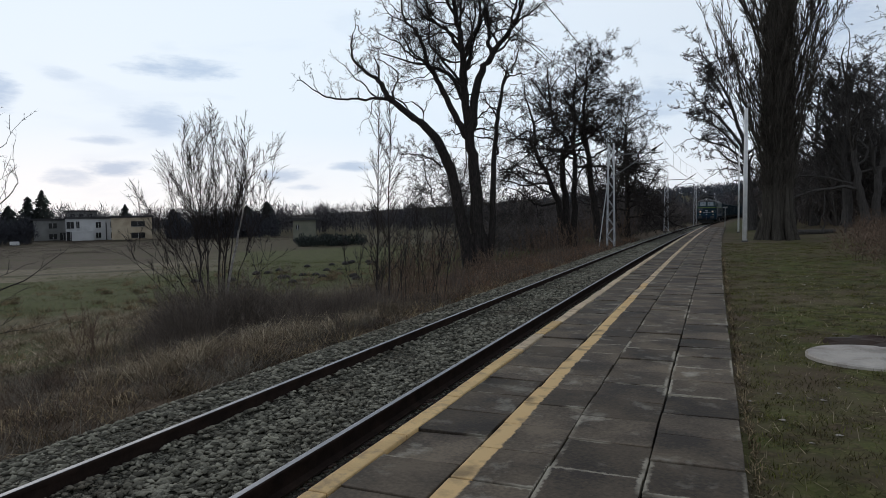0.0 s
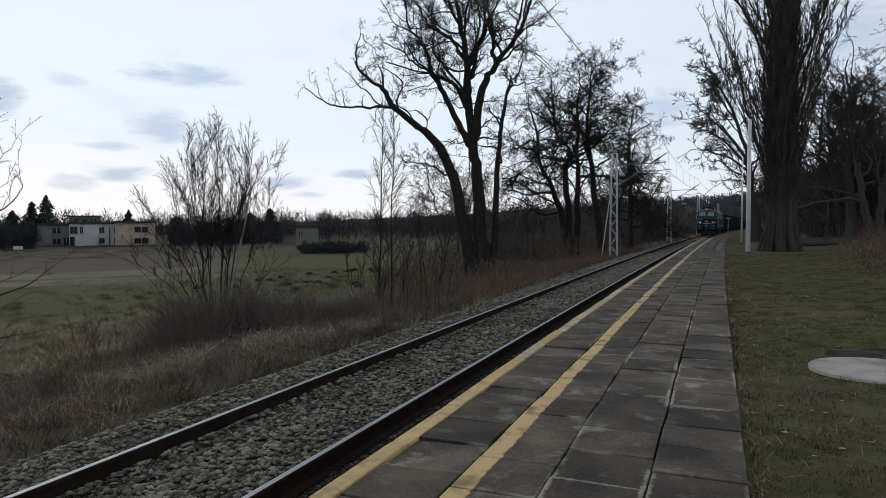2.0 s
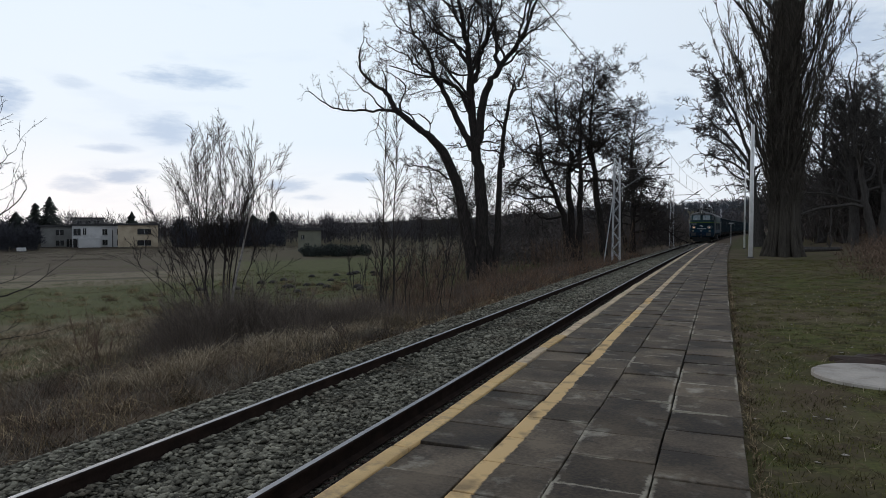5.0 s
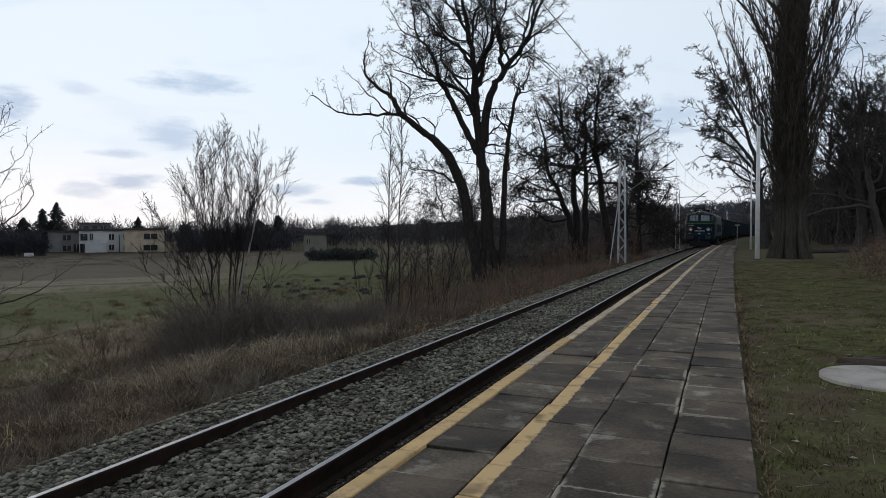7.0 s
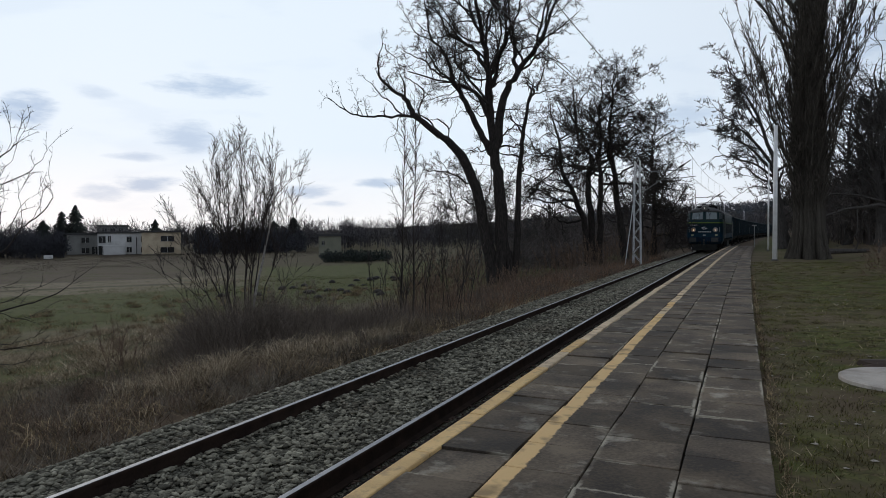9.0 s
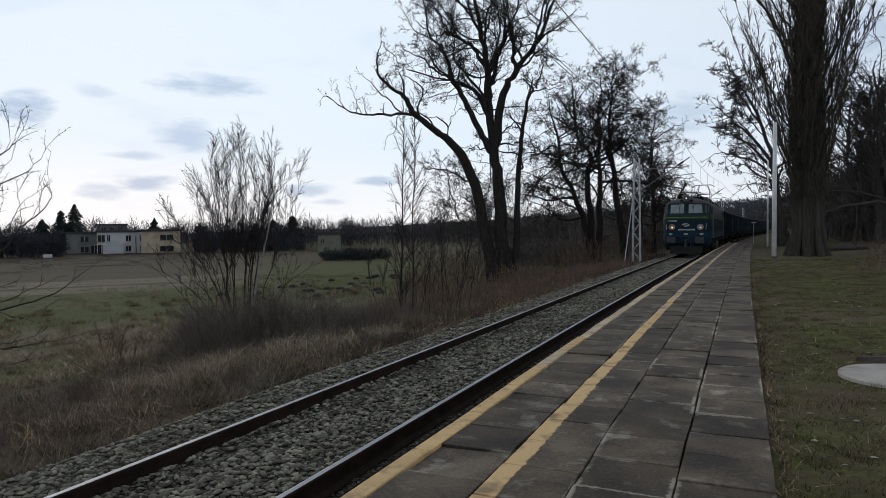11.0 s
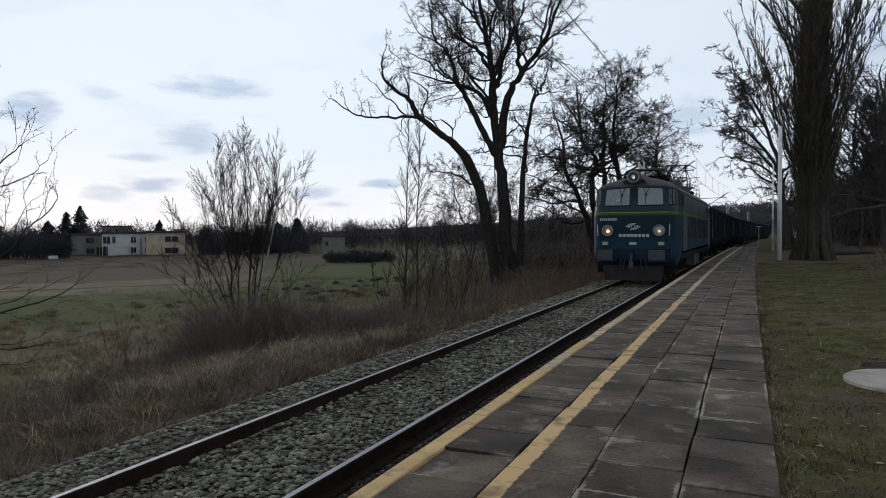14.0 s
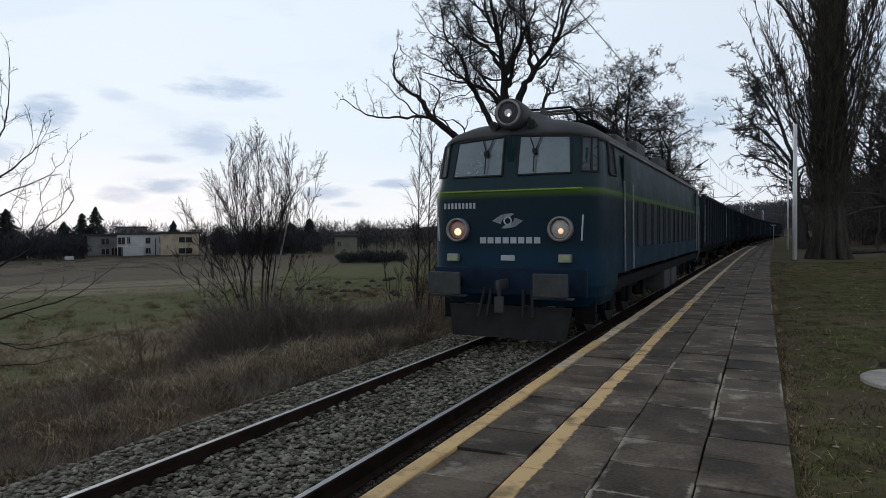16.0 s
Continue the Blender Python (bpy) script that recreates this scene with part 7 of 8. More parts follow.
    g.guided([(0.64, 2.49), (0.71, 2.77), (0.75, 3.02), (0.79, 3.35), (0.90, 3.56)], 0.0074, 0.0028, 2.2, 0.35, 0, depth=g.rng.uniform(-0.25, 0.25), reach=0.5, jig=0.008, root=d)
    g.guided([(0.78, 2.57), (0.90, 3.02), (0.95, 3.27), (0.98, 3.39)], 0.0062, 0.0028, 2.2, 0.35, 0, depth=g.rng.uniform(-0.25, 0.25), reach=0.5, jig=0.008, root=d)
    e = g.guided([(-0.03, 1.52), (0.62, 1.73), (0.97, 1.83), (1.34, 1.91), (1.64, 2.02), (1.88, 2.21), (2.08, 2.35)], 0.0211, 0.0042, 2.2, 0.35, 0, depth=g.rng.uniform(-0.25, 0.25), reach=0.5, jig=0.008)
    g.guided([(0.42, 1.81), (0.63, 1.88), (1.05, 1.95), (1.27, 2.09), (1.55, 2.18)], 0.0112, 0.0035, 2.2, 0.35, 0, depth=g.rng.uniform(-0.25, 0.25), reach=0.5, jig=0.008)
    g.guided([(0.90, 1.82), (1.11, 1.67), (1.34, 1.72), (1.56, 1.85)], 0.0074, 0.0028, 2.2, 0.35, 0, depth=g.rng.uniform(-0.25, 0.25), reach=0.5, jig=0.008, root=e)
    h = g.guided([(-0.04, 1.44), (0.62, 1.39), (0.93, 1.25), (1.18, 1.29), (1.40, 1.32), (1.67, 1.35)], 0.0149, 0.0035, 2.2, 0.35, 0, depth=g.rng.uniform(-0.25, 0.25), reach=0.5, jig=0.008)
    g.guided([(0.62, 1.37), (1.04, 1.33), (1.22, 1.39), (1.34, 1.44)], 0.0074, 0.0028, 2.2, 0.35, 0, depth=g.rng.uniform(-0.25, 0.25), reach=0.5, jig=0.008, root=h)
    g.guided([(-0.04, 1.12), (0.61, 1.08), (0.96, 1.03), (1.14, 1.06), (1.21, 1.10)], 0.0112, 0.0028, 2.2, 0.35, 0, depth=g.rng.uniform(-0.25, 0.25), reach=0.5, jig=0.008)
    g.guided([(0.23, 1.81), (0.63, 2.04), (0.91, 2.19)], 0.0087, 0.0028, 2.2, 0.35, 0, depth=g.rng.uniform(-0.25, 0.25), reach=0.5, jig=0.008)
    return g.build("young_tree", "young bare tree reaching thin boughs over the meadow", "tree", pose(-10.2, 5.4, ground_z(-10.2, 5.4) - 0.1, 0, 0, 62), M["bark"], M["birch_twig"])


edge_bough()


def verge_grass():
    """Blades and stalks: rank dead grass and brown scrub on the bank, short grass by the platform, rough meadow beyond."""
    rng = np.random.default_rng(9)

    def blades(X, Y, hmin, hmax, w, droop, name, mat, label, category="grass", slim=False, lift=1.0):
        n = len(X)
        Z = np.array([ground_z(x, y) for x, y in zip(X, Y)])
        h = rng.uniform(hmin, hmax, n) * rng.uniform(0.5, 1.0, n) * lift
        a = rng.uniform(0, math.tau, n)
        w = w * (1 + 0.02 * Y)
        L = rng.normal(0, droop, (n, 2)) * h[:, None]
        V = np.zeros((n, 5, 3))
        dx, dy = np.cos(a) * w, np.sin(a) * w
        for k, (f, s) in enumerate(((0, -1), (0, 1), (0.55, 1), (0.55, -1))):
            V[:, k, 0] = X + s * dx * (1 - 0.3 * f) + L[:, 0] * f * f
            V[:, k, 1] = Y + s * dy * (1 - 0.3 * f) + L[:, 1] * f * f
            V[:, k, 2] = Z - 0.01 + h * f
        V[:, 4, 0], V[:, 4, 1], V[:, 4, 2] = X + L[:, 0], Y + L[:, 1], Z + h * np.maximum(0.35, 1 - 0.3 * np.abs(L[:, 0]) / h)
        i = (np.arange(n) * 5)[:, None]
        if slim:
            V, i = V[:, (0, 1, 4)], (np.arange(n) * 3)[:, None]
        F = i + np.array([0, 1, 2]) if slim else np.concatenate([i + np.array([0, 1, 2]), i + np.array([0, 2, 3]), i + np.array([3, 2, 4])])
        tagged(new(name, raw_mesh(name, V.reshape(-1, 3), F, mat)), label, category, kind="stuff")

    def clumped(tufts, n, sd):
        c = tufts[rng.integers(len(tufts), size=n)] + rng.normal(0, sd, (n, 2))
        return c[:, 0] + np.where(c[:, 1] > 0, 2.5e-4 * c[:, 1] ** 2, 0), c[:, 1]

    # rank brown growth covering the bank from the stones outwards
    n = 105000
    y = np.where(rng.random(n) < 0.10, rng.uniform(-4, 3, n), 3.0 + 57 * rng.random(n) ** 1.7)
    edge = 2.75 + 0.35 * np.sin(y * 1.7) * np.sin(y * 0.63 + 1.0)
    x = TRACK - edge - 6.6 * rng.random(n) ** 1.35 + np.where(y > 0, 2.5e-4 * y ** 2, 0)
    lump = np.array([0.55 + 0.9 * abs(noise.noise((px * 0.8, py * 0.8, 5.0))) + 0.5 * noise.noise((px * 0.3, py * 0.3, 9.0)) for px, py in zip(x, y)])
    tall = lump > 0.35 + rng.random(n) * 0.75
    blades(x[tall], y[tall], 0.14, 0.70, 0.0042, 0.75, "bank_growth", M["bank_brown"], "rank dark brown dead weeds covering the railway bank", "weeds", slim=True, lift=np.clip(lump[tall], 0.35, 1.5))
    # haze of arching stems round the birch clump
    n = 36000
    c = np.array(((-11.4, 13.2), (-10.2, 13.9), (-12.4, 13.6), (-9.3, 13.4), (-10.6, 12.3), (-8.6, 14.6), (-11.2, 14.6)))
    q = c[rng.integers(len(c), size=n)] + rng.normal(0, 0.72, (n, 2))
    mound = np.array([0.75 + 0.9 * noise.noise((px * 0.9, py * 0.9, 4.0)) for px, py in q])
    blades(q[:, 0], q[:, 1], 0.40, 1.75, 0.0032, 0.40, "bramble_haze", M["dark_brush"], "dense haze of thin brown bramble stems", "shrub", slim=True, lift=np.clip(mound, 0.2, 1.5))
    # reddish upright stems between the saplings and the line
    n = 26000
    y = 12.0 + 42 * rng.random(n) ** 1.3
    x = TRACK - 2.9 - np.abs(rng.normal(0, 2.2, n)) + 2.5e-4 * y ** 2
    bush = np.array([noise.noise((px * 0.5, py * 0.35, 2.0)) + 0.5 * noise.noise((px * 1.3, py * 1.1, 7.0)) for px, py in zip(x, y)])
    thick = bush > rng.uniform(-0.55, 0.45, n)
    blades(x[thick], y[thick], 0.35, 1.15, 0.0036, 0.22, "stem_haze", M["dark_brush"], "upright reddish-brown dead stems along the line", "weeds", slim=True, lift=np.clip(0.55 + 1.1 * bush[thick], 0.2, 1.5) * np.interp(y[thick], [12, 22, 34], [0.6, 0.75, 1.1]))
    # bleached tussocks lying in the near meadow
    heap = np.stack([-24 + 11 * rng.random(150), 9 + 13 * rng.random(150)], 1)
    blades(*clumped(heap, 22000, 0.25), 0.12, 0.45, 0.012, 0.9, "pale_tussock", M["bleached_grass"], "bleached matted grass tussocks in the meadow", slim=True)
    straw = np.stack([TRACK - 3.6 - 1.7 * rng.random(46), 7.5 + 7.5 * rng.random(46)], 1)
    blades(*clumped(straw, 5200, 0.14), 0.25, 0.62, 0.0045, 1.1, "straw_tuft", M["bleached_grass"], "pale straw tufts hanging over the bank")
    bank = np.stack([TRACK - 2.6 - np.abs(rng.normal(0, 2.8, 420)), 2.5 + 34 * rng.random(420) ** 1.5], 1)
    blades(*clumped(bank, 17000, 0.13), 0.10, 0.42, 0.0045, 1.3, "dry_grass", M["dry_grass"], "matted tan dead grass tufts on the railway bank")
    scrub = np.stack([TRACK - 3.2 - np.abs(rng.normal(0.8, 2.4, 700)), 3.0 + 60 * rng.random(700) ** 1.4], 1)
    blades(*clumped(scrub, 30000, 0.28), 0.12, 0.62, 0.003, 0.4, "dead_stalks", M["brown_scrub"], "dark brown dead weed stalks on the railway bank", "weeds", slim=True)
    lawn_y = np.where(rng.random(5200) < 0.07, rng.uniform(-8, 1, 5200), 1.0 + 34 * rng.random(5200) ** 2.0)
    lawn = np.stack([0.30 + 6.5 * rng.random(5200) ** 1.25, lawn_y], 1)
    blades(*clumped(lawn, 150000, 0.06), 0.012, 0.060, 0.004, 1.1, "short_grass", M["green_grass"], "short patchy winter grass beside the platform", slim=True)
    y = 2.0 + 30 * rng.random(9000) ** 1.8
    blades(0.3 + 6.0 * rng.random(9000) ** 1.2 + 2.5e-4 * y * y, y, 0.02, 0.085, 0.0045, 1.5, "pale_blades", M["bleached_grass"], "pale dead blades among the short grass", slim=True)
    red = np.stack([TRACK - 2.9 - np.abs(rng.normal(0, 1.9, 420)), 17 + 40 * rng.random(420)], 1)
    blades(*clumped(red, 16000, 0.3), 0.20, 0.75, 0.004, 0.6, "russet_stalks", M["russet"], "russet dead bracken and stalks along the line", "weeds", slim=True)
    y = 2.2 + 22 * rng.random(2600) ** 1.4
    blades(0.235 + 2.5e-4 * y * y + np.abs(rng.normal(0, 0.035, 2600)), y, 0.02, 0.09, 0.004, 1.2, "edge_grass", M["dry_grass"], "pale dead grass along the platform's back edge")
    tuss = np.stack([TRACK - 6.0 - 30 * rng.random(260) ** 1.2, 4.0 + 40 * rng.random(260)], 1)
    blades(*clumped(tuss, 20000, 0.16), 0.18, 0.55, 0.006, 0.6, "tussock_grass", M["dry_grass"], "tan dead grass tussocks in the meadow", slim=True)
    mead = np.stack([TRACK - 7.5 - 38 * rng.random(2600) ** 1.3, 3.0 + 55 * rng.random(2600)], 1)
    blades(*clumped(mead, 40000, 0.30), 0.06, 0.30, 0.008, 0.8, "meadow_grass", M["field_grass"], "rough green and tan winter meadow grass", slim=True)


verge_grass()


def molehills():
    """Dark soil mounds scattered over the green meadow."""
    rng = random.Random(5)
    rings = [[(r * math.cos(a * math.tau / 12) * (1 + 0.15 * math.sin(3 * a)), r * math.sin(a * math.tau / 12), z) for a in range(12)] for r, z in ((0.34, -0.06), (0.28, 0.10), (0.17, 0.19), (0.04, 0.23))]
    first = solid("molehill", loft(rings), M["joint_soil"], "small dark soil molehill on the meadow", "molehill", group="molehills in the meadow", smooth=True)
    for k in range(46):
        x, y = rng.uniform(-33, -18), rng.uniform(35, 57)
        m = pose(x, y, ground_z(x, y), 0, 0, rng.uniform(0, 360))
        if k == 0:
            first.matrix_basis = m
        else:
            copy_thing(first, m)


molehills()


def lawn_bits():
    """Pale stones and leaves lying on the grass by the platform."""
    rng = np.random.default_rng(33)
    ico = np.array([(0, 0, 1), (0.94, 0, 0.1), (0.1, 0.9, 0.2), (-0.9, 0.1, -0.1), (0.0, -0.95, 0.1), (0, 0, -1)])
    tri = np.array([(0, 1, 2), (0, 2, 3), (0, 3, 4), (0, 4, 1), (5, 2, 1), (5, 3, 2), (5, 4, 3), (5, 1, 4)])
    V, F = [], []
    for k in range(60):
        y = 3.0 + 14 * rng.random()
        x = 0.3 + bend(y) + 3.0 * rng.random() ** 1.8
        s = rng.uniform(0.010, 0.026)
        V.append(ico * (1 + rng.uniform(-0.4, 0.4, (6, 3))) * s * np.array([1.5, 1, 0.32]) + np.array([x, y, ground_z(x, y) + 0.008]))
        F.append(tri + 6 * k)
    tagged(new("pale_stones", raw_mesh("pale_stones", np.concatenate(V), np.concatenate(F), M["cover_concrete"])), "small pale stones scattered on the grass", "stones", kind="stuff")


lawn_bits()


def fallen_log():
    x, y = 5.6, 44.0
    t = thing("fallen_log", "weathered grey log lying in the grass behind the poplar", "log", pose(x, y, ground_z(x, y) + 0.12))
    part("log", rd((-1.1, 0, 0), (1.1, 0.3, 0.04), 0.16, 9, 0.12), M["grey_hazed_bark"], t)
    part("stub", rd((0.4, 0.1, 0.02), (0.55, 0.1, 0.4), 0.05, 6, 0.03), M["grey_hazed_bark"], t)
    solid("fence_post", rd((0, 0, -0.2), (0, 0, 1.5), 0.09, 8, 0.08), M["grey_hazed_bark"], "dark weathered timber post at the wood's edge", "post", pose(7.1, 43.5, ground_z(7.1, 43.5)))


fallen_log()

# ---- houses, woods, distance ----


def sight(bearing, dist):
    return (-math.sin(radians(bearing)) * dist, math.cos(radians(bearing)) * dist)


def far_house(name, label, w, d, h, m, wall, wins, plinth=0.5, flat=True):
    t = thing(name, label, "house", m)
    part("wall", bx((0, 0, h / 2), (w, d, h)), wall, t)
    part("roof", bx((0, 0, h + 0.25), (w + 0.8, d + 0.8, 0.55), 0.05), M["roof_felt"], t, "dark flat felt roof")
    part("plinth", bx((0, -0.06, plinth / 2), (w + 0.1, d + 0.1, plinth)), M["roof_felt"], t, "dark plinth")
    for x, z, ww, hh in wins:
        win = part("window", bx((x, -d / 2 - 0.02, z), (ww, 0.10, hh)), M["dark_pane"], t, "dark window")
        part("frame", bx((x, -d / 2 - 0.05, z), (0.08, 0.10, hh)), M["house_white"], win)
        part("sill", bx((x, -d / 2 - 0.12, z - hh / 2 - 0.06), (ww + 0.2, 0.25, 0.08)), M["house_grey"], win)
    return t


def houses():
    gz = -4.9
    q = lambda x, y, ang, z=gz: pose(x, y, z, 0, 0, ang)
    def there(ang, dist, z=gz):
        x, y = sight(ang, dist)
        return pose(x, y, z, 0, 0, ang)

    white = far_house("house", "white two-storey flat-roofed house beyond the meadow", 12.2, 9, 6.7, there(49.75, 222), M["house_white"], [(2.2, 4.9, 1.3, 1.6), (2.2, 1.9, 1.3, 1.5), (-4.9, 4.9, 1.8, 1.9), (-4.9, 1.7, 2.0, 2.6), (5.6, 4.9, 0.5, 1.7), (5.6, 1.8, 0.5, 1.7), (-3.0, 5.0, 0.8, 1.8)])
    part("annexe", bx((-1.8, -5.4, 1.6), (5.6, 2.2, 3.2), 0.05), M["house_white"], white, "low white annexe")
    part("downpipe", bx((4.2, -4.56, 2.8), (0.25, 0.12, 5.4)), M["roof_felt"], white, "dark downpipe")
    far_house("house", "cream rendered two-storey flat-roofed house beyond the meadow", 10.6, 9, 6.9, there(46.85, 216), M["house_cream"], [(1.6, 5.1, 3.6, 1.5), (1.6, 1.8, 3.6, 1.5)])
    far_house("house", "grey two-storey house half hidden by trees", 8.6, 8, 6.3, there(52.3, 228), M["house_grey"], [(0.5, 4.7, 2.0, 1.5), (0.5, 1.6, 2.0, 1.5), (3.0, 1.6, 1.6, 2.2)])
    far_house("house", "long grey block behind the houses", 11, 9, 9.4, there(50.3, 300), M["house_grey"], [(-3, 8.0, 1.6, 1.2), (0, 8.0, 1.6, 1.2), (3, 8.0, 1.6, 1.2)])
    far_house("shed", "small pale green-grey shed behind a hedge", 4.6, 4, 4.4, q(-79, 119, 33, -3.4), M["house_shed"], [(-1.4, 3.0, 0.6, 0.9)])
    far_house("house", "white house low on the far slope", 6, 6, 4.0, q(24, 330, 0, 4.2), M["house_white"], [(0, 2.5, 1.2, 1.2)])


M["house_shed"] = shade("house_shed", (0.20, 0.20, 0.15), (0.13, 0.13, 0.10), 0.5, 0.9, coords="World")
houses()


def woods():
    """Far belts of bare trees and conifers: sheaves of slim upright slivers."""
    rng = np.random.default_rng(17)

    def belt(name, label, places, mat, n, slim, low=0.25, tip=(0.07, 0.20)):
        P = np.array(places)
        T = len(P)
        q = rng.normal(size=(T, n, 3))
        q /= np.linalg.norm(q, axis=2, keepdims=True)
        q *= rng.random((T, n, 1)) ** 0.45
        h, w = P[:, 3][:, None], P[:, 4][:, None]
        c = np.stack([P[:, 0][:, None] + q[..., 0] * w, P[:, 1][:, None] + q[..., 1] * w, P[:, 2][:, None] + h * (0.5 + low / 2) + q[..., 2] * h * (0.5 - low / 2)], -1)
        d = np.stack([q[..., 0] * 0.8, q[..., 1] * 0.8, np.abs(q[..., 2]) + 0.35], -1) + rng.normal(size=q.shape) * 0.45
        d /= np.linalg.norm(d, axis=2, keepdims=True)
        ln = (h * rng.uniform(*tip, (T, n)))[..., None]
        e = np.cross(d, rng.normal(size=q.shape))
        e /= np.linalg.norm(e, axis=2, keepdims=True)
        e *= (w * rng.uniform(0.05, 0.13, (T, n)) * slim)[..., None]
        V = np.stack([c - e - d * ln * 0.5, c + e - d * ln * 0.5, c + d * ln], 2).reshape(-1, 3)
        ww = 0.012 * P[:, 3]
        S = np.stack([np.stack([P[:, 0] - ww, P[:, 1], P[:, 2] - 0.5], -1), np.stack([P[:, 0] + ww, P[:, 1], P[:, 2] - 0.5], -1), np.stack([P[:, 0], P[:, 1], P[:, 2] + P[:, 3] * 0.95], -1)], 1).reshape(-1, 3)
        V = np.concatenate([V, S])
        tagged(new(name, raw_mesh(name, V, np.arange(len(V)).reshape(-1, 3), mat)), label, "woodland", kind="stuff")

    pl = []
    for k in range(820):
        ang = rng.uniform(-3, 64)
        dist = rng.uniform(235, 360)
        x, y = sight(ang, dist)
        if 40 < ang and dist < 270:
            continue
        pl.append((x, y, ground_z(x, y) if y < 350 else -4.0, rng.uniform(7.5, 12.5) * (1.12 if rng.random() < 0.1 else 1), rng.uniform(2, 4)))
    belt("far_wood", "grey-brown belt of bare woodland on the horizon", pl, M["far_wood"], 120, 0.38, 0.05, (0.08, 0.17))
    pl = []
    for k in range(170):
        y = rng.uniform(52, 190)
        u = rng.uniform(-26, -5.2) if y > 75 else rng.uniform(-22, -8)
        x = TRACK + u + bend(y)
        pl.append((x, y, ground_z(x, y), rng.uniform(1.5, 8.0) if y > 70 else rng.uniform(1.2, 3.6), rng.uniform(1.2, 2.4)))
    belt("trackside_wood", "dark scrubby wood crowding the line", pl, M["near_wood"], 330, 0.22, 0.0)
    pl = []
    for k in range(260):
        y = rng.uniform(60, 260)
        x = bend(y) + rng.uniform(4.5, 45) + (6 if y < 70 else 0)
        pl.append((x, y, ground_z(x, y), rng.uniform(4, 9), rng.uniform(1.5, 3)))
    for k in range(150):
        y = rng.uniform(54, 96)
        x = 7.0 + rng.uniform(0, 24)
        pl.append((x, y, ground_z(x, y), rng.uniform(4, 8.5), rng.uniform(1.5, 3)))
    belt("slope_wood", "dark bare wood on the slope beyond the platform", pl, M["near_wood"], 210, 0.25, 0.05)
    pl = []
    for k in range(70):
        y = rng.uniform(20, 48)
        x = y * rng.uniform(0.18, 0.34)
        pl.append((x, y, ground_z(x, y), rng.uniform(0.3, 0.5 + 0.02 * y), rng.uniform(0.8, 1.5)))
    belt("bank_brush", "brown brush on the rising bank", pl, M["brown_scrub"], 220, 0.12, 0.0)
    pl = []
    for k in range(60):
        ang, dist = rng.uniform(28.6, 34.2), rng.uniform(110, 124)
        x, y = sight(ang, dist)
        pl.append((x, y, ground_z(x, y) - 0.1, rng.uniform(0.9, 2.3), rng.uniform(0.7, 1.5)))
    belt("hedge", "low dark evergreen hedge across the meadow", pl, M["conifer"], 120, 0.9, 0.0)
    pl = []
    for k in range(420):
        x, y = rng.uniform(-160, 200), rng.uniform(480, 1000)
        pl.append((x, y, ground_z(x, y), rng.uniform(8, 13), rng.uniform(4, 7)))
    belt("hill_wood", "wooded hill far beyond the line, distance haze in its blue-grey colour", pl, M["hill_wood"], 60, 1.0, 0.0)
    pl = []
    for k in range(130):
        ang, dist = rng.uniform(53.6, 68), rng.uniform(195, 212)
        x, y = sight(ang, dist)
        pl.append((x, y, -4.9, rng.uniform(4.5, 8.5), rng.uniform(1.5, 3)))
    for k in range(70):
        ang, dist = rng.uniform(36.0, 44.2), rng.uniform(195, 226)
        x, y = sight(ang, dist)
        pl.append((x, y, -4.9, rng.uniform(4.5, 9.4), rng.uniform(1.8, 3.2)))
    belt("garden_copse", "dark garden trees and bushes round the houses", pl, M["garden_dark"], 200, 0.4, 0.0, (0.08, 0.16))
    pl = []
    for k in range(700):
        x, y = -82 - 95 * rng.random() ** 0.8, rng.uniform(30, 165)
        pl.append((x, y, ground_z(x, y), rng.uniform(0.2, 0.5), rng.uniform(1.6, 3.4)))
    belt("meadow_scrub", "brown scrub along the far meadow edge", pl, M["far_scrub"], 60, 0.35, 0.0)


# Lightened brown: thin haze over the wood is carried by this colour.
M["near_wood"] = shade("near_wood", (0.105, 0.088, 0.080), (0.062, 0.052, 0.048), 0.3, 0.95, island=0.4, coords="World")
M["garden_dark"] = shade("garden_dark", (0.060, 0.060, 0.068), (0.036, 0.037, 0.043), 0.3, 0.95, island=0.4, coords="World", spec=0.05)
# Bluer than the nearer woods: aerial haze is painted into the hill's colour.
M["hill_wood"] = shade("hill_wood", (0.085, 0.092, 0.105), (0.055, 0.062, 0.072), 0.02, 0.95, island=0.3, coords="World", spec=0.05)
M["far_scrub"] = shade("far_scrub", (0.082, 0.062, 0.048), (0.058, 0.044, 0.035), 0.1, 0.95, island=0.4, coords="World")
woods()


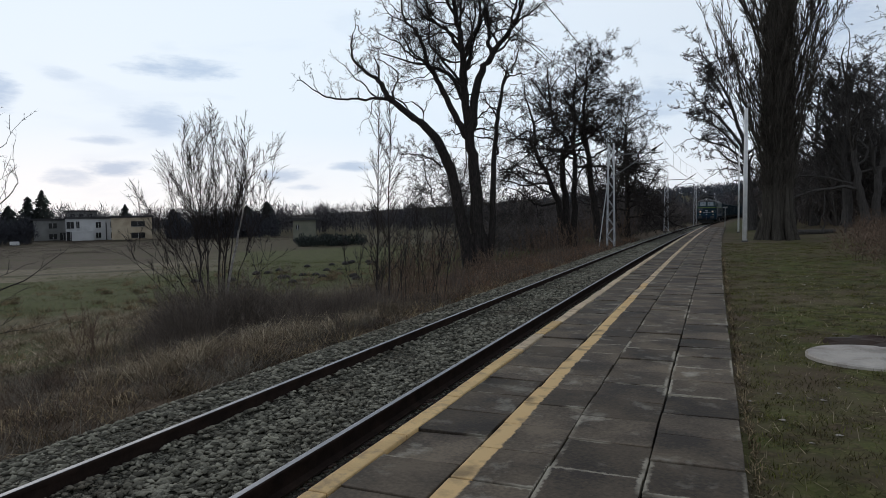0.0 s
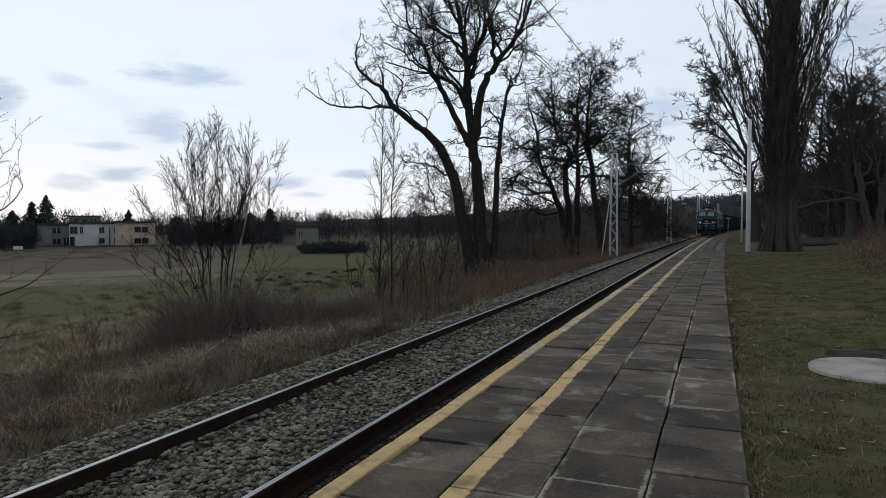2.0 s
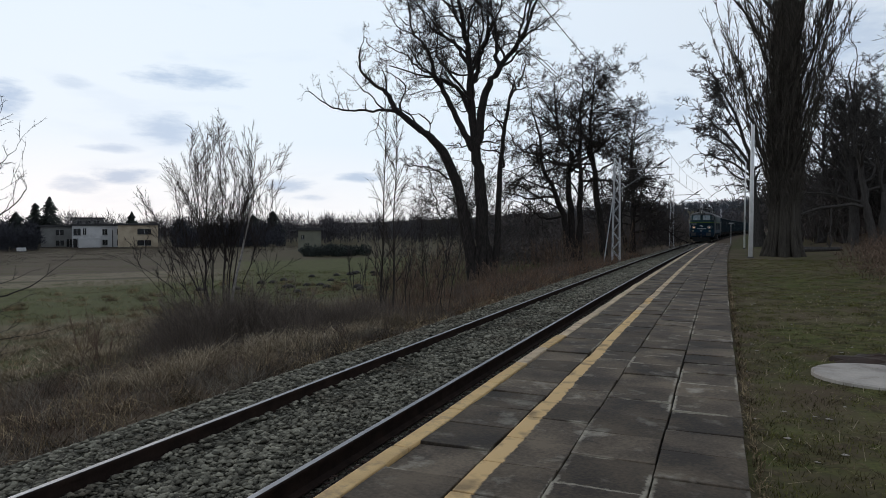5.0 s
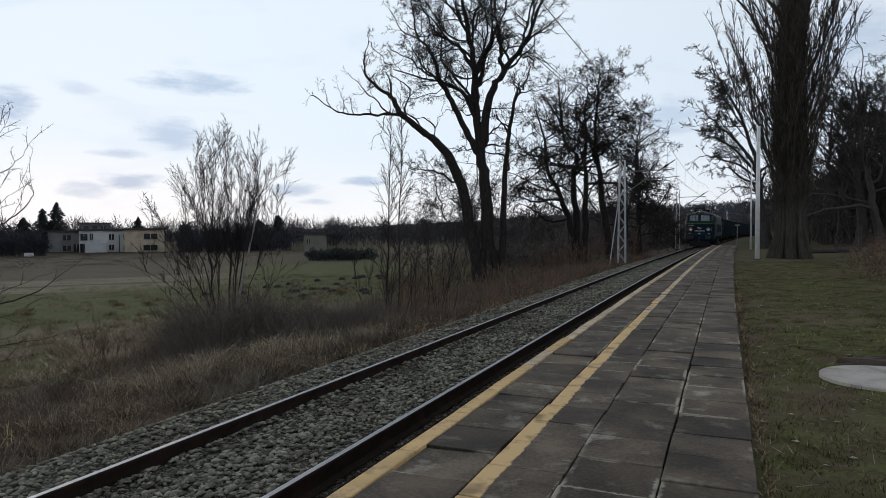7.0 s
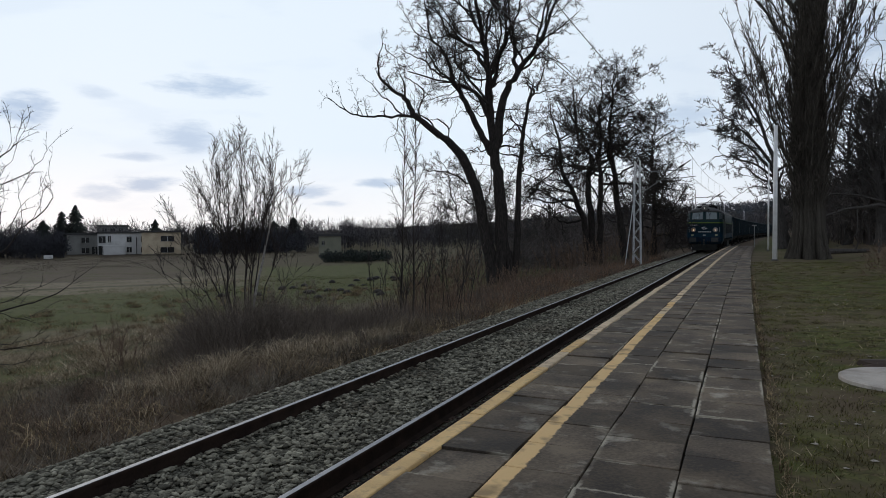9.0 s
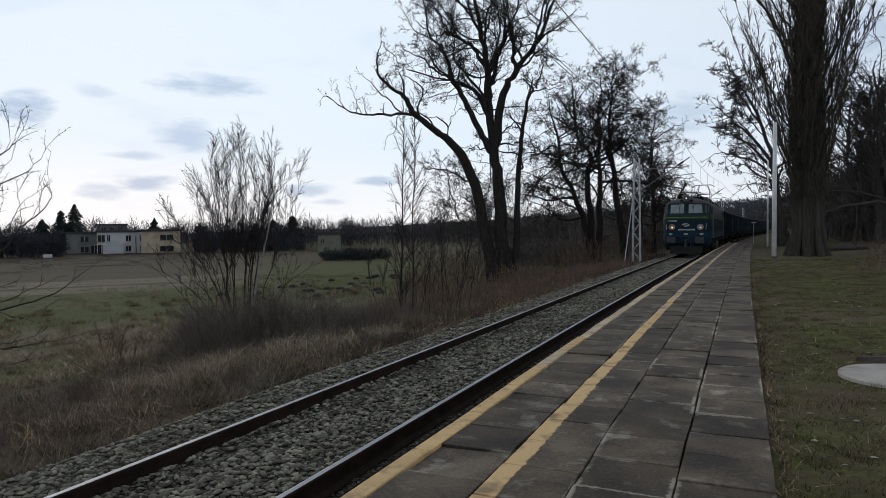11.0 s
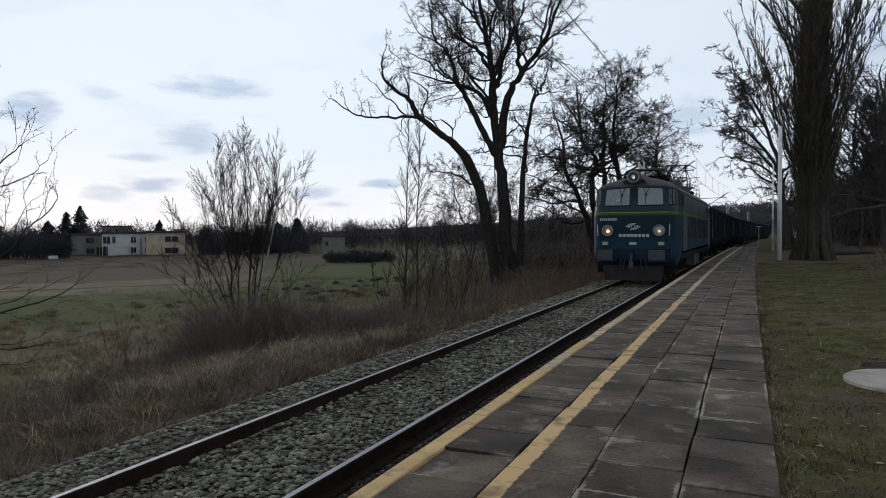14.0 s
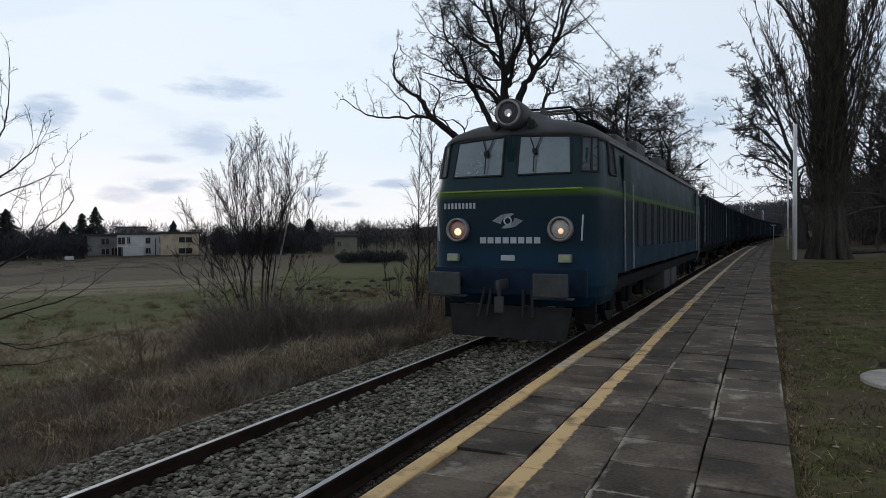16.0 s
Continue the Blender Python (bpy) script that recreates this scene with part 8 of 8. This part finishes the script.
def conifer(ang, dist, h, w):
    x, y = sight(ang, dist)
    rng = np.random.default_rng(int(ang * 100))
    V, F, k = [], [], 0
    tiers = rng.uniform(0.65, 1.1, 12)
    for s in range(1300):
        f = rng.uniform(0.06, 1.0) ** 0.8
        r = (w * (1 - f) ** 0.6 + 0.15) * rng.uniform(0.2, 1.25) * tiers[int(f * 11.99)]
        a = rng.uniform(0, math.tau)
        z = h * f
        c, s_ = math.cos(a), math.sin(a)
        wd = 0.08 * r + 0.07
        V += [(c * r * 0.15, s_ * r * 0.15, z + 0.35 + 0.2 * rng.random()), (c * r - s_ * wd, s_ * r + c * wd, z - 0.25 * r + 0.5 * rng.random()), (c * r + s_ * wd, s_ * r - c * wd, z - 0.25 * r)]
        F.append((k, k + 1, k + 2))
        k += 3
    t = thing("conifer_tree", "dark pointed spruce beside the houses", "tree", pose(x, y, -5.0), group="spruces by the houses")
    part("trunk", rd((0, 0, 0), (0, 0, h * 0.95), 0.18, 7, 0.03), M["bark"], t)
    part("crown", raw_mesh("crown", V, F, M["conifer"]), None, t)


for ang, dist, h, w in ((52.8, 246, 15.6, 4.6), (53.7, 250, 13.6, 4.4), (54.9, 244, 10.6, 4.6), (58.5, 215, 13.6, 5.0), (60.5, 210, 11.6, 5.0), (47.3, 248, 11.2, 3.2), (36.6, 240, 11.8, 5.6), (38.2, 242, 10.6, 5.0)):
    conifer(ang, dist, h, w)


def field_tank():
    t = thing("water_tank", "small white plastic water tank at the far field's edge", "tank", pose(-152, 108, ground_z(-152, 108) - 0.02, 0, 0, 50))
    part("tank", bx((0, 0, 0.55), (1.9, 1.0, 0.9), 0.12), M["house_white"], t)
    part("lid", rd((0.3, 0, 0.98), (0.3, 0, 1.08), 0.22, 14), M["roof_felt"], t, "dark screw lid")
    part("pallet", bx((0, 0, 0.06), (2.0, 1.1, 0.12), 0.01), M["grey_hazed_bark"], t)


field_tank()

# ---- motion: the train rolls up the line towards the platform ----


def front_at(t):
    """Where the locomotive's front stands along the line."""
    return (((0.0128883) * t + -0.432116) * t + -2.71454) * t + 111.518


def ride(y, length):
    """A vehicle on the bent line, its front at y."""
    a, b = y + length * 0.2, y + length * 0.8
    xa, xb = TRACK + bend(a), TRACK + bend(b)
    head = math.degrees(math.atan2(xb - xa, b - a))
    k = (xb - xa) / (b - a)
    return pose(xa + k * (y - a), y, 0.0, 0, 0, -head)


def motions():
    steps = [k * 0.5 for k in range(33)]
    walk(loco, [(t, ride(front_at(t), LOCO_L)) for t in steps])
    for i, w in enumerate(wagons):
        back = LOCO_L + 0.65 + i * WAGON_L
        walk(w, [(t, ride(front_at(t) + back, WAGON_L)) for t in steps])
    fine = [k * 0.1 for k in range(161)]
    for ws in loco_sets:
        at = ws.matrix_basis.translation.copy()
        walk(ws, [(t, pose(at.x, at.y, at.z, math.degrees((front_at(t) - front_at(0.0)) / 0.625))) for t in fine])
    for w in wagons[:3]:
        for ws in [o for o in w.children_recursive if o.name.startswith("wheelset")]:
            at = ws.matrix_basis.translation.copy()
            walk(ws, [(t, pose(at.x, at.y, at.z, math.degrees((front_at(t) - front_at(0.0)) / 0.46))) for t in fine])


motions()
